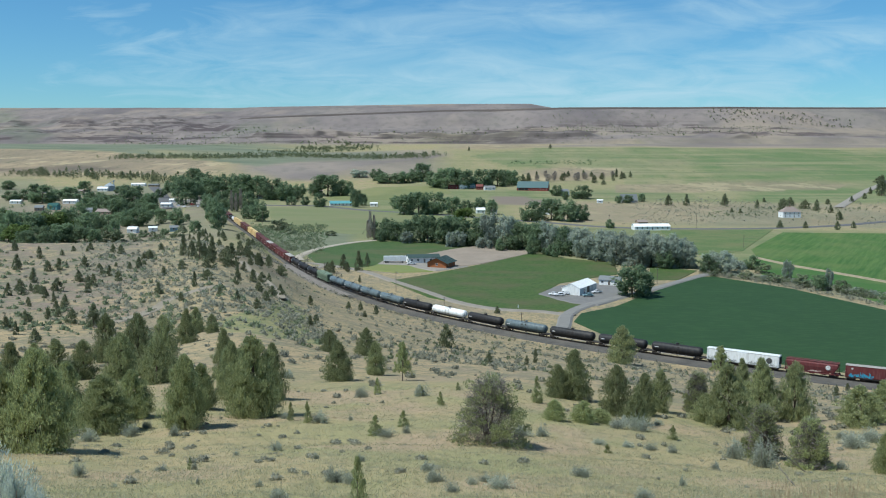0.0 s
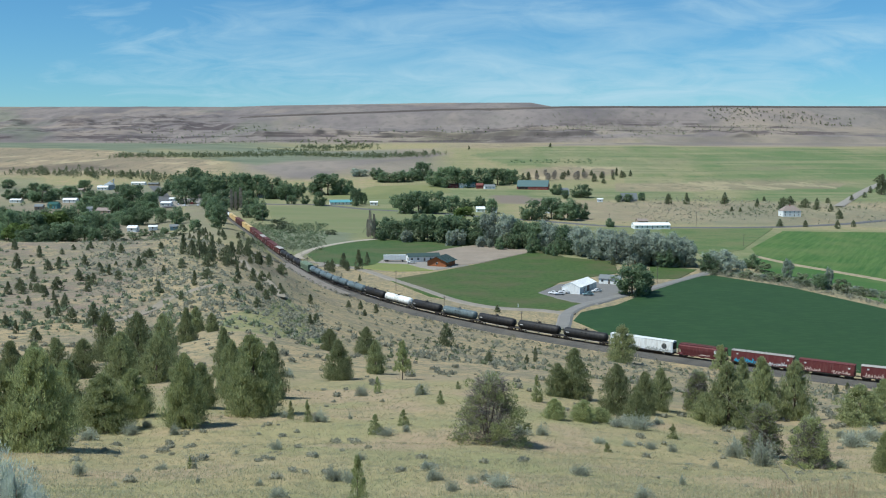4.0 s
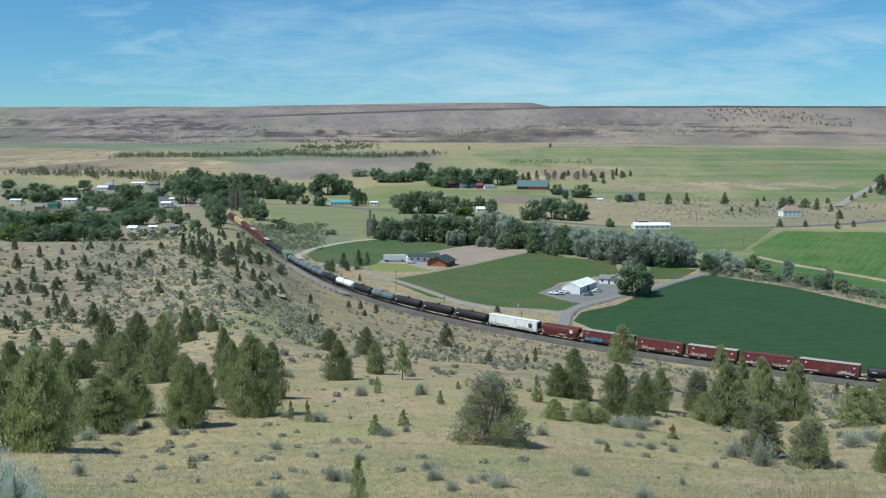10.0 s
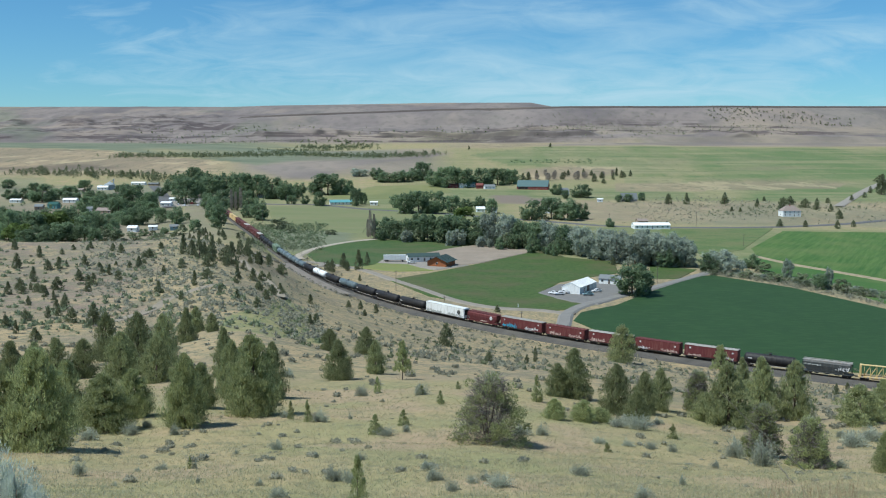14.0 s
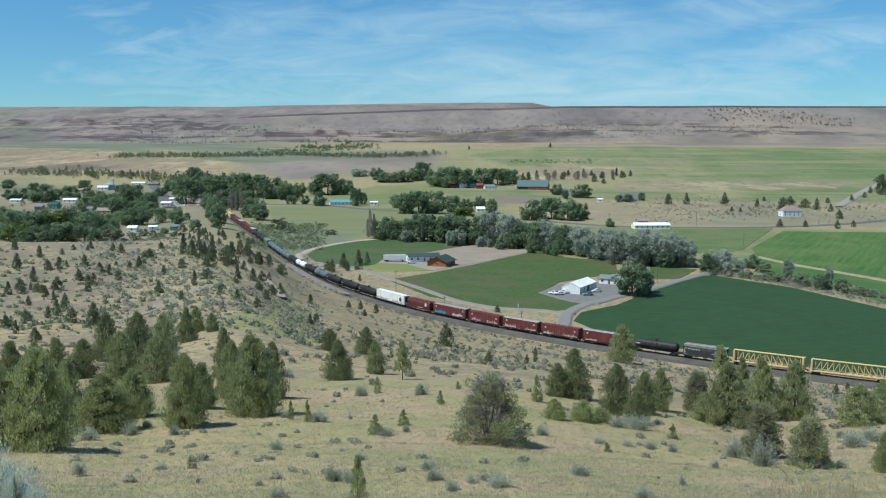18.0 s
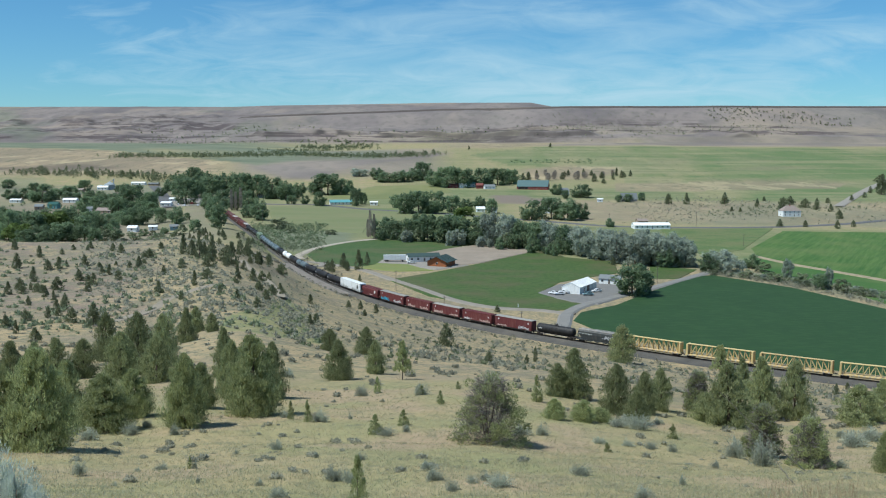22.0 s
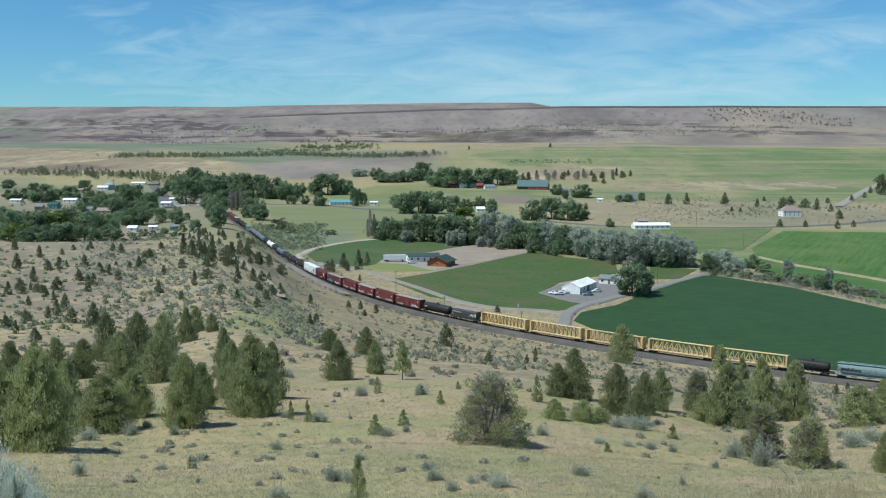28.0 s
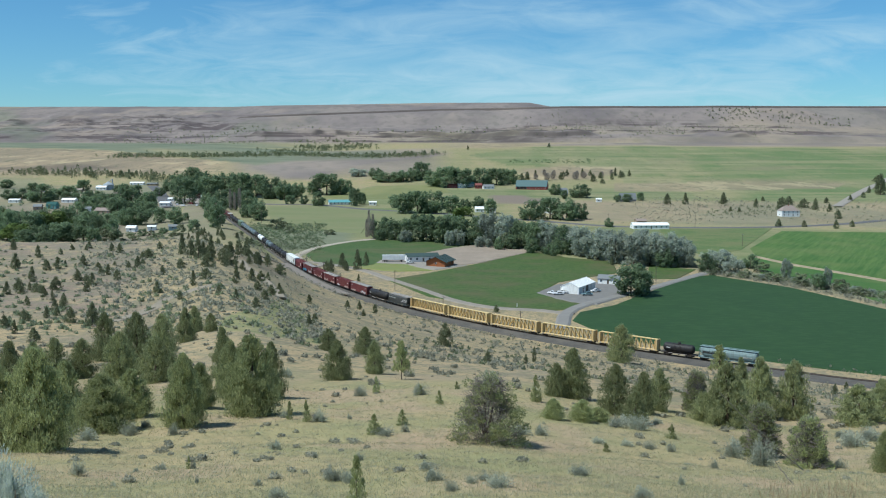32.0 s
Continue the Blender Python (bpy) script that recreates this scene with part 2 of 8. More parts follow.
def ground_material():
    """Dry bunch grass, bare soil and grey sage cover; the sheet's 'cover' layer tells where pasture, straw and scarp rock lie."""
    m = bpy.data.materials.new("ground_cover")
    m.use_nodes = True
    t = m.node_tree
    n = t.nodes
    s = n["Principled BSDF"]
    s.inputs["Roughness"].default_value, s.inputs["Specular IOR Level"].default_value = 0.95, 0.1
    co = n.new("ShaderNodeTexCoord")
    at, at2, at3 = n.new("ShaderNodeAttribute"), n.new("ShaderNodeAttribute"), n.new("ShaderNodeAttribute")
    at.attribute_name, at2.attribute_name, at3.attribute_name = "cover", "cover_more", "cover_soil"
    sep, sep2, sep3 = n.new("ShaderNodeSeparateColor"), n.new("ShaderNodeSeparateColor"), n.new("ShaderNodeSeparateColor")
    link(t, (at.outputs["Color"], sep.inputs[0]), (at2.outputs["Color"], sep2.inputs[0]), (at3.outputs["Color"], sep3.inputs[0]))

    def tone(scale, detail, lo, hi, stretch=(1, 1, 1), rough=0.55):
        mp, nz, mr = n.new("ShaderNodeMapping"), n.new("ShaderNodeTexNoise"), n.new("ShaderNodeMapRange")
        mp.inputs["Scale"].default_value = stretch
        nz.inputs["Scale"].default_value, nz.inputs["Detail"].default_value, nz.inputs["Roughness"].default_value = scale, detail, rough
        mr.inputs["From Min"].default_value, mr.inputs["From Max"].default_value = lo, hi
        link(t, (co.outputs["Object"], mp.inputs[0]), (mp.outputs[0], nz.inputs["Vector"]), (nz.outputs[0], mr.inputs[0]))
        return mr.outputs[0]

    def blend(fac, a, b):
        mx = n.new("ShaderNodeMix")
        mx.data_type = "RGBA"
        for sock, v in ((mx.inputs[0], fac), (mx.inputs[6], a), (mx.inputs[7], b)):
            if isinstance(v, tuple):
                sock.default_value = (*v, 1)
            elif isinstance(v, float):
                sock.default_value = v
            else:
                link(t, (v, sock))
        return mx.outputs[2]

    def times(a, b):
        q = n.new("ShaderNodeMath")
        q.operation = "MULTIPLY"
        for sock, v in zip(q.inputs, (a, b)):
            if isinstance(v, float):
                sock.default_value = v
            else:
                link(t, (v, sock))
        return q.outputs[0]

    grass = blend(tone(0.11, 6, 0.40, 0.62), (0.330, 0.268, 0.150), (0.262, 0.248, 0.124))
    grass = blend(times(tone(0.45, 5, 0.46, 0.62), 0.6), grass, (0.225, 0.215, 0.112))
    grass = blend(times(tone(0.085, 6, 0.53, 0.64), 0.8), grass, (0.350, 0.262, 0.175))
    grass = blend(times(tone(3.0, 6, 0.52, 0.70), 0.6), grass, (0.165, 0.160, 0.088))
    grass = blend(times(tone(0.9, 8, 0.57, 0.66), 0.55), grass, (0.125, 0.128, 0.085))
    # tan bunch grass with grey sage tufts on the middle slope and the bench
    tan = blend(tone(0.07, 6, 0.40, 0.62), (0.350, 0.270, 0.158), (0.262, 0.220, 0.132))
    tan = blend(times(sep3.outputs[0], 0.9), tan, blend(tone(0.2, 6, 0.42, 0.60), (0.205, 0.160, 0.135), (0.260, 0.200, 0.150)))
    tan = blend(times(tone(0.035, 5, 0.52, 0.60), 0.5), tan, (0.235, 0.195, 0.150))
    tan = blend(times(tone(0.16, 7, 0.52, 0.57, (1, 0.7, 1)), 0.7), tan, (0.345, 0.268, 0.160))
    tan = blend(times(tone(0.24, 7, 0.53, 0.58, (1, 0.7, 1)), 0.65), tan, (0.190, 0.172, 0.120))
    tan = blend(times(tone(0.55, 8, 0.50, 0.60), 0.75), tan, (0.175, 0.172, 0.112))
    tan = blend(times(tone(1.7, 6, 0.56, 0.64), 0.8), tan, (0.110, 0.112, 0.076))
    grass = blend(at2.outputs["Alpha"], grass, tan)
    # pasture: mown swaths, drying crowns and damp hollows
    past = blend(tone(0.006, 6, 0.38, 0.62, (1, 0.35, 1)), (0.125, 0.163, 0.072), (0.190, 0.200, 0.104))
    past = blend(times(tone(0.010, 7, 0.50, 0.60, (1, 0.30, 1), 0.62), 0.8), past, (0.255, 0.232, 0.130))
    past = blend(times(tone(0.040, 7, 0.50, 0.62, (0.8, 0.22, 1), 0.68), 0.55), past, (0.200, 0.195, 0.112))
    past = blend(times(tone(0.0030, 5, 0.50, 0.58, (0.8, 0.6, 1)), 0.5), past, (0.088, 0.148, 0.058))
    past = blend(times(tone(0.016, 7, 0.50, 0.58, (0.14, 0.9, 1), 0.66), 0.6), past, (0.245, 0.228, 0.132))
    past = blend(times(tone(0.030, 6, 0.54, 0.62, (0.10, 0.6, 1), 0.66), 0.5), past, (0.085, 0.130, 0.060))
    past = blend(times(tone(0.11, 6, 0.58, 0.66, (1, 0.25, 1), 0.65), 0.5), past, (0.085, 0.105, 0.055))
    # straw-coloured stubble
    straw = blend(tone(0.010, 6, 0.4, 0.62, (1, 0.4, 1)), (0.305, 0.242, 0.158), (0.215, 0.178, 0.126))
    straw = blend(times(tone(0.035, 7, 0.50, 0.60, (0.9, 0.25, 1), 0.65), 0.75), straw, (0.205, 0.175, 0.120))
    straw = blend(times(tone(0.022, 5, 0.55, 0.62, (0.8, 0.4, 1)), 0.6), straw, (0.420, 0.350, 0.220))
    straw = blend(times(tone(0.10, 6, 0.58, 0.64, (1, 0.3, 1)), 0.7), straw, (0.120, 0.125, 0.085))
    # thin grass and sage over basalt; bluish distance haze is mixed into these tones
    rock = blend(tone(0.0035, 8, 0.40, 0.62, (1.0, 0.7, 1)), (0.222, 0.190, 0.174), (0.150, 0.130, 0.130))
    rock = blend(times(tone(0.012, 7, 0.53, 0.66, (0.8, 0.5, 1)), 0.5), rock, (0.122, 0.112, 0.108))
    rock = blend(times(tone(0.05, 6, 0.50, 0.62, (0.8, 0.4, 1)), 0.5), rock, (0.140, 0.130, 0.116))
    rock = blend(times(tone(0.0026, 5, 0.52, 0.62, (1, 0.8, 1)), 0.6), rock, (0.300, 0.245, 0.195))
    c = blend(sep.outputs[0], grass, past)
    c = blend(sep.outputs[1], c, straw)
    c = blend(sep.outputs[2], c, rock)
    c = blend(sep3.outputs[1], c, (0.190, 0.158, 0.128))
    # basalt layers crop out along the contours
    bed = tone(1.0, 5, 0.512, 0.535, (0.0016, 0.0016, 0.075), 0.62)
    bed = times(times(bed, tone(0.012, 5, 0.42, 0.52)), sep2.outputs[0])
    c = blend(bed, c, (0.082, 0.066, 0.066))
    scrub = blend(tone(0.01, 6, 0.42, 0.62, (0.6, 1.4, 1)), (0.170, 0.186, 0.128), (0.110, 0.132, 0.092))
    c = blend(sep2.outputs[1], c, scrub)
    hollow = blend(tone(0.15, 6, 0.40, 0.62), (0.135, 0.185, 0.062), (0.220, 0.235, 0.100))
    c = blend(sep2.outputs[2], c, hollow)
    c = blend(at.outputs["Alpha"], c, (0.085, 0.072, 0.066))
    link(t, (c, s.inputs["Base Color"]))
    bp = n.new("ShaderNodeBump")
    bp.inputs["Strength"].default_value, bp.inputs["Distance"].default_value = 0.5, 0.25
    link(t, (tone(1.6, 8, 0.2, 0.8), bp.inputs["Height"]), (bp.outputs[0], s.inputs["Normal"]))
    return m


M_GROUND = ground_material()
M = {
    "crop_dark": paint("crop_dark", (0.021, 0.056, 0.015), (0.017, 0.046, 0.013), 0.05, second=30, bump=0.35, turn=20, grime=(0.034, 0.074, 0.022), grime_amount=0.5, grime_scale=0.35, grime_stretch=(0.5, 1.0, 1)),
    "crop_mid": paint("crop_mid", (0.030, 0.068, 0.013), (0.076, 0.108, 0.028), 0.42, second=5, bump=0.4, grime=(0.096, 0.088, 0.042), grime_amount=0.75, grime_scale=0.035, grime_stretch=(1, 1.2, 1), grime_hi=0.66),
    "crop_left": paint("crop_left", (0.036, 0.076, 0.018), (0.070, 0.104, 0.032), 0.30, second=6, bump=0.4, grime=(0.098, 0.098, 0.044), grime_amount=0.6, grime_scale=0.035, grime_stretch=(1, 1.4, 1)),
    "crop_pale": paint("crop_pale", (0.140, 0.165, 0.068), (0.170, 0.180, 0.084), 0.02, second=10, bump=0.3, stretch=(0.5, 2, 1), grime=(0.200, 0.185, 0.095), grime_amount=0.5, grime_scale=0.015, grime_stretch=(0.6, 2, 1)),
    "crop_light": paint("crop_light", (0.062, 0.112, 0.030), (0.130, 0.158, 0.058), 0.06, second=8, bump=0.3, grime=(0.160, 0.150, 0.070), grime_amount=0.6, grime_scale=0.02, grime_stretch=(1, 2, 1)),
    "crop_bright": paint("crop_bright", (0.035, 0.092, 0.014), (0.090, 0.150, 0.035), 0.30, second=2.6, bump=0.3, stretch=(1.0, 0.05, 1), turn=-27, grime=(0.140, 0.165, 0.055), grime_amount=0.4, grime_scale=0.03, grime_stretch=(1, 0.6, 1)),
    "crop_strip": paint("crop_strip", (0.038, 0.100, 0.018), (0.062, 0.122, 0.026), 0.08, second=10, bump=0.3, grime=(0.130, 0.150, 0.055), grime_amount=0.5, grime_scale=0.03, grime_stretch=(1, 1, 1)),
    "meadow": paint("meadow", (0.245, 0.222, 0.105), (0.285, 0.250, 0.130), 0.03, second=10, bump=0.3, grime=(0.120, 0.150, 0.055), grime_amount=0.7, grime_scale=0.03, grime_stretch=(1, 1, 1)),
    "hay_yellow": paint("hay_yellow", (0.165, 0.178, 0.066), (0.205, 0.200, 0.085), 0.03, second=8, bump=0.3, grime=(0.120, 0.145, 0.055), grime_amount=0.5, grime_scale=0.02, grime_stretch=(1, 0.4, 1)),
    "lawn": paint("lawn", (0.150, 0.190, 0.055), (0.185, 0.190, 0.070), 0.1, bump=0.3),
    "fallow": paint("fallow", (0.290, 0.240, 0.190), (0.235, 0.192, 0.150), 0.05, second=12, bump=0.4, grime=(0.20, 0.17, 0.13), grime_amount=0.5, grime_scale=0.08, grime_stretch=(1, 1, 1)),
    "asphalt": paint("asphalt", (0.120, 0.118, 0.118), (0.095, 0.094, 0.095), 0.2, bump=0.2),
    "gravel_grey": paint("gravel_grey", (0.285, 0.260, 0.225), (0.225, 0.205, 0.178), 0.25, second=12, bump=0.4),
    "gravel_pale": paint("gravel_pale", (0.400, 0.355, 0.285), (0.310, 0.270, 0.215), 0.25, second=12, bump=0.4),
    "ballast": paint("ballast", (0.098, 0.092, 0.084), (0.064, 0.061, 0.057), 0.4, second=14, bump=0.8, grime=(0.135, 0.120, 0.100), grime_amount=0.5, grime_scale=0.12, grime_stretch=(1, 1, 1)),
    "dirt": paint("dirt", (0.330, 0.275, 0.180), (0.190, 0.165, 0.105), 0.2, second=12, bump=0.4),
    "yard_grey": paint("yard_grey", (0.185, 0.178, 0.168), (0.150, 0.146, 0.140), 0.25, second=12, bump=0.3),
    "trail_soil": paint("trail_soil", (0.270, 0.232, 0.178), (0.215, 0.188, 0.142), 0.3, second=10, bump=0.4),
    "lane_grey": paint("lane_grey", (0.215, 0.205, 0.190), (0.175, 0.168, 0.156), 0.25, second=12, bump=0.3),
    "siding_dirt": paint("siding_dirt", (0.225, 0.195, 0.165), (0.165, 0.146, 0.126), 0.2, second=10, bump=0.4),
    "farm_dirt": paint("farm_dirt", (0.255, 0.228, 0.190), (0.200, 0.180, 0.150), 0.25, second=12, bump=0.4),
    "rail": paint("rail", (0.16, 0.12, 0.10), (0.10, 0.075, 0.06), 2, rough=0.5, metal=0.8),
    "tie": paint("tie", (0.085, 0.070, 0.058), (0.060, 0.050, 0.042), 3),
}


# ---- mesh helpers ----
def shape(name, verts, faces, mat, smooth_faces=False):
    me = bpy.data.meshes.new(name)
    me.from_pydata([tuple(map(float, v)) for v in verts], [], faces)
    if mat:
        me.materials.append(mat)
    if smooth_faces:
        me.polygons.foreach_set("use_smooth", [True] * len(me.polygons))
    me.update()
    return me


def bm_mesh(name, bm, mat, smooth_faces=False):
    me = bpy.data.meshes.new(name)
    bmesh.ops.recalc_face_normals(bm, faces=bm.faces)
    bm.to_mesh(me)
    bm.free()
    if mat:
        me.materials.append(mat)
    if smooth_faces:
        me.polygons.foreach_set("use_smooth", [True] * len(me.polygons))
    return me


def part(name, bm, mat, parent, label="", at=None, smooth_faces=False):
    """Link a bmesh or mesh as one part under its thing."""
    me = bm if isinstance(bm, bpy.types.Mesh) else bm_mesh(name, bm, mat, smooth_faces)
    ob = new(name, me)
    ob.parent = parent
    if at is not None:
        ob.matrix_basis = at
    if label:
        ob["label"] = label
    return ob


def add_box(bm, x0, x1, y0, y1, z0, z1, bevel=0.0):
    g = bmesh.ops.create_cube(bm, size=1.0, matrix=Matrix.Translation(((x0 + x1) / 2, (y0 + y1) / 2, (z0 + z1) / 2)) @
                              Matrix.Diagonal((x1 - x0, y1 - y0, z1 - z0, 1)))
    if bevel:
        edges = {e for v in g["verts"] for e in v.link_edges}
        bmesh.ops.bevel(bm, geom=list(edges), offset=bevel, segments=1, affect="EDGES")


def box(x0, x1, y0, y1, z0, z1, bevel=0.0):
    bm = bmesh.new()
    add_box(bm, x0, x1, y0, y1, z0, z1, bevel)
    return bm


def add_tube(bm, p, q, r1, r2=None, sides=8):
    p, q = Vector(p), Vector(q)
    m = Matrix.Translation((p + q) / 2) @ (q - p).to_track_quat("Z", "Y").to_matrix().to_4x4()
    bmesh.ops.create_cone(bm, cap_ends=True, segments=sides, radius1=r1, radius2=r1 if r2 is None else r2, depth=(q - p).length, matrix=m)


def tube(p, q, r1, r2=None, sides=8):
    bm = bmesh.new()
    add_tube(bm, p, q, r1, r2, sides)
    return bm


def prism(profile, y0, y1):
    """A profile in x and z, drawn out along y."""
    bm = bmesh.new()
    a = [bm.verts.new((x, y0, z)) for x, z in profile]
    b = [bm.verts.new((x, y1, z)) for x, z in profile]
    bm.faces.new(a)
    bm.faces.new(b[::-1])
    for i in range(len(a)):
        j = (i + 1) % len(a)
        bm.faces.new((a[i], b[i], b[j], a[j]))
    return bm


def thing(name, label, category, group="", kind=""):
    return tagged(new(name), label, category, group, kind)


def gz(x, y):
    return float(ground_z(x, y))


# ---- the ground: one sheet from behind the camera to the skyline ----
def inside(poly, x, y):
    hit_count = np.zeros(np.shape(x), bool)
    for (x0, y0), (x1, y1) in zip(poly, poly[1:] + poly[:1]):
        if y0 == y1:
            continue
        cross = ((y0 > y) != (y1 > y)) & (x < (x1 - x0) * (y - y0) / (y1 - y0) + x0)
        hit_count ^= cross
    return hit_count


LAVA = [(-790, 1695), (-790, 1776), (-716, 1786), (-685, 1837), (-606, 1811), (-549, 1762), (-604, 1721), (-663, 1701)]   # bare flow on the straw plain


def build_ground():
    a = np.r_[np.linspace(-0.62, -0.46, 16, endpoint=False), np.linspace(-0.46, 0.46, 500, endpoint=False), np.linspace(0.46, 0.62, 17)]
    cols = len(a)
    y = np.r_[np.geomspace(10, 3080, 330, endpoint=False), np.linspace(3080, 4040, 190, endpoint=False), np.linspace(4040, 4990, 70)] - 40
    rows = len(y)
    A, Y = np.meshgrid(a, y)
    X = A * (Y + 40)
    Z = ground_z(X, Y)
    i = np.arange(rows * cols).reshape(rows, cols)
    faces = np.stack([i[:-1, :-1], i[:-1, 1:], i[1:, 1:], i[1:, :-1]], -1).reshape(-1, 4)
    me = bpy.data.meshes.new("ground")
    me.vertices.add(rows * cols)
    me.vertices.foreach_set("co", np.stack([X, Y, Z], -1).ravel())
    me.loops.add(faces.size)
    me.loops.foreach_set("vertex_index", faces.ravel())
    me.polygons.add(len(faces))
    me.polygons.foreach_set("loop_start", np.arange(len(faces)) * 4)
    me.polygons.foreach_set("use_smooth", np.ones(len(faces), bool))
    me.update(calc_edges=True)
    me.materials.append(M_GROUND)
    def soft(poly, rx, ry, X, Y):
        return sum(inside(poly, X + u * rx, Y + v * ry) * 1.0 for u in (-1, -0.5, 0, 0.5, 1) for v in (-1, -0.5, 0, 0.5, 1)) / 25

    # cover: r pasture, g straw, b scarp
    bearing = X / np.maximum(Y, 30)
    wob = waves(X * 0.004, Y * 0.004, 21) * 60
    red = smooth(1170, 1240, Y + wob * 0.3) * (1 - smooth(2350, 2500, Y + wob)) * smooth(-0.06, 0.0, bearing - (Y - 1700) * 0.00006)
    vale = smooth(575, 640, Y) * (1 - smooth(1250, 1500, Y)) * 0.85 * smooth(-0.25, -0.16, bearing) * (1 - smooth(0.02, 0.10, bearing) * smooth(860, 920, Y))
    creek = smooth(2350, 2500, Y + wob) * (1 - smooth(2900, 3150, Y)) * (1 - smooth(-0.10, -0.02, bearing)) * 0.4
    red = np.clip(np.maximum(np.maximum(red, vale), creek), 0, 1)
    red = red * np.where(Y > 1400, 0.45 + 0.55 * inside([(53, 2075), (370, 2611), (662, 2321), (990, 2284), (799, 1725), (560, 1290), (321, 1180), (259, 1430), (299, 1710), (117, 1817)], X, Y), 1.0)
    red = np.maximum(red, 0.9 * inside([(-131, 1282), (-100, 1450), (13, 1502), (113, 1395), (156, 1299), (100, 1234), (-16, 1224), (-85, 1141)], X, Y))
    edge = np.interp(bearing, [-0.43, -0.33, -0.26, -0.21, -0.15], [2350, 2230, 1990, 1880, 1700])
    sage_plain = smooth(0, 25, Y - edge) * (1 - smooth(2950, 3250, Y)) * (1 - smooth(-0.16, -0.08, bearing))
    scrub = sage_plain * smooth(-0.9, 0.1, waves(X * 0.006, Y * 0.005, 33) + 0.2)
    scrub = np.maximum(scrub, 0.7 * smooth(1960, 2040, Y + wob * 0.5) * (1 - smooth(2250, 2450, Y)) * smooth(-0.30, -0.24, bearing) * (1 - smooth(-0.07, -0.03, bearing)))
    scrub = np.maximum(scrub, 0.85 * smooth(630, 670, Y) * (1 - smooth(800, 850, Y)) * smooth(-0.195, -0.175, bearing) * (1 - smooth(-0.10, -0.08, bearing)))
    scrub = np.maximum(scrub, 0.2 * smooth(150, 200, Y) * (1 - smooth(430, 560, Y)) * (1 - smooth(-0.17, -0.09, bearing)) * smooth(-0.5, 0.6, waves(X * 0.05, Y * 0.04, 39)))
    scrub = np.maximum(scrub, 0.8 * soft([(150, 578), (184, 532), (206, 472), (227, 402), (252, 332), (290, 330), (262, 430), (217, 520), (172, 590)], 5, 5, X, Y))
    scrub = np.maximum(scrub, 0.65 * smooth(900, 930, Y) * (1 - smooth(1180, 1260, Y)) * smooth(0.20, 0.27, bearing) * smooth(-0.5, 0.3, waves(X * 0.03, Y * 0.015, 47, 6, 0.7)))
    slope = smooth(62, 105, Y + 14 * waves(X * 0.06, Y * 0.06, 37)) * (1 - smooth(560, 700, Y))
    town = smooth(620, 680, Y) * (1 - smooth(1180, 1320, Y)) * (1 - smooth(-0.235, -0.205, bearing))
    upland = 0.55 * smooth(1180, 1320, Y) * (1 - smooth(1560, 1640, Y)) * (1 - smooth(-0.22, -0.18, bearing)) * smooth(-0.6, 0.4, waves(X * 0.02, Y * 0.01, 43))
    scrub = np.maximum(scrub, np.maximum(upland, 0.4 * town))
    strata = 0.85 * smooth(3050, 3250, Y + wob) * (1 - smooth(4300, 4500, Y)) * (1 - 0.95 * smooth(-0.2, -0.16, bearing) * smooth(3560, 3640, Y))
    # wind-bared purplish soil on the bench
    soil = smooth(-0.25, 0.25, waves(X * 0.028, Y * 0.020, 61, 5) + 1.6 * smooth(-0.24, -0.36, bearing) - 0.55) * smooth(165, 200, Y) * (1 - smooth(380, 420, Y)) * (1 - smooth(-0.24, -0.16, bearing))
    hollow = inside([(-33, 148), (-38, 174), (-35, 186), (-37, 240), (-31, 236), (-25, 188), (-20, 155), (-24, 137)], X + 2.5 * waves(X * 0.2, Y * 0.1, 35), Y) * 0.5
    hollow = np.maximum(hollow, 0.2 * town * smooth(-0.3, 0.4, waves(X * 0.03, Y * 0.02, 45)))
    tan = inside([(653, 2740), (784, 3111), (929, 3078), (1050, 2896), (841, 2552), (638, 2329)], X, Y) * 0.6
    for strip in ([(282, 1689), (387, 1911), (444, 1978), (460, 1927), (394, 1841), (289, 1651)], [(286, 1490), (383, 1548), (520, 1574), (622, 1524), (561, 1453), (443, 1410), (321, 1389)],
                  [(475, 1727), (614, 1799), (661, 1767), (589, 1725), (483, 1689)], [(530, 1894), (580, 1954), (591, 1919), (543, 1866)]):
        tan = np.maximum(tan, 0.55 * soft(strip, 45, 14, X + wob * 0.25, Y + wob * 0.15))
    tan = np.maximum(tan, 0.9 * soft([(132, 1732), (214, 1793), (310, 1772), (288, 1669), (222, 1565), (125, 1548)], 10, 14, X, Y))
    knoll = soft([(8, 2421), (77, 3022), (205, 3206), (367, 3225), (527, 3221), (610, 3015), (416, 2833), (248, 2544), (121, 2275)], 25, 60, X, Y)
    green = smooth(1600, 1680, Y + wob * 0.6) * (1 - smooth(-15, 10, Y - edge)) * (1 - smooth(-0.24, -0.18, bearing))
    green = np.maximum(green, 0.6 * town)
    # straw tone laid on to brighten a slope that faces from the sun
    green = np.maximum(green, 0.85 * smooth(280, 340, Y) * (1 - smooth(500, 560, Y)) * smooth(-0.225, -0.20, bearing) * (1 - smooth(-0.165, -0.14, bearing)))
    green = np.maximum(green, 0.75 * inside([(255, 1502), (441, 1540), (602, 1515), (545, 1411), (355, 1370), (229, 1348)], X, Y))
    green = np.maximum(green, 0.55 * smooth(3330, 3480, Y + wob) * (1 - smooth(3600, 3660, Y + wob * 0.5)) * smooth(-0.12, 0.05, bearing))
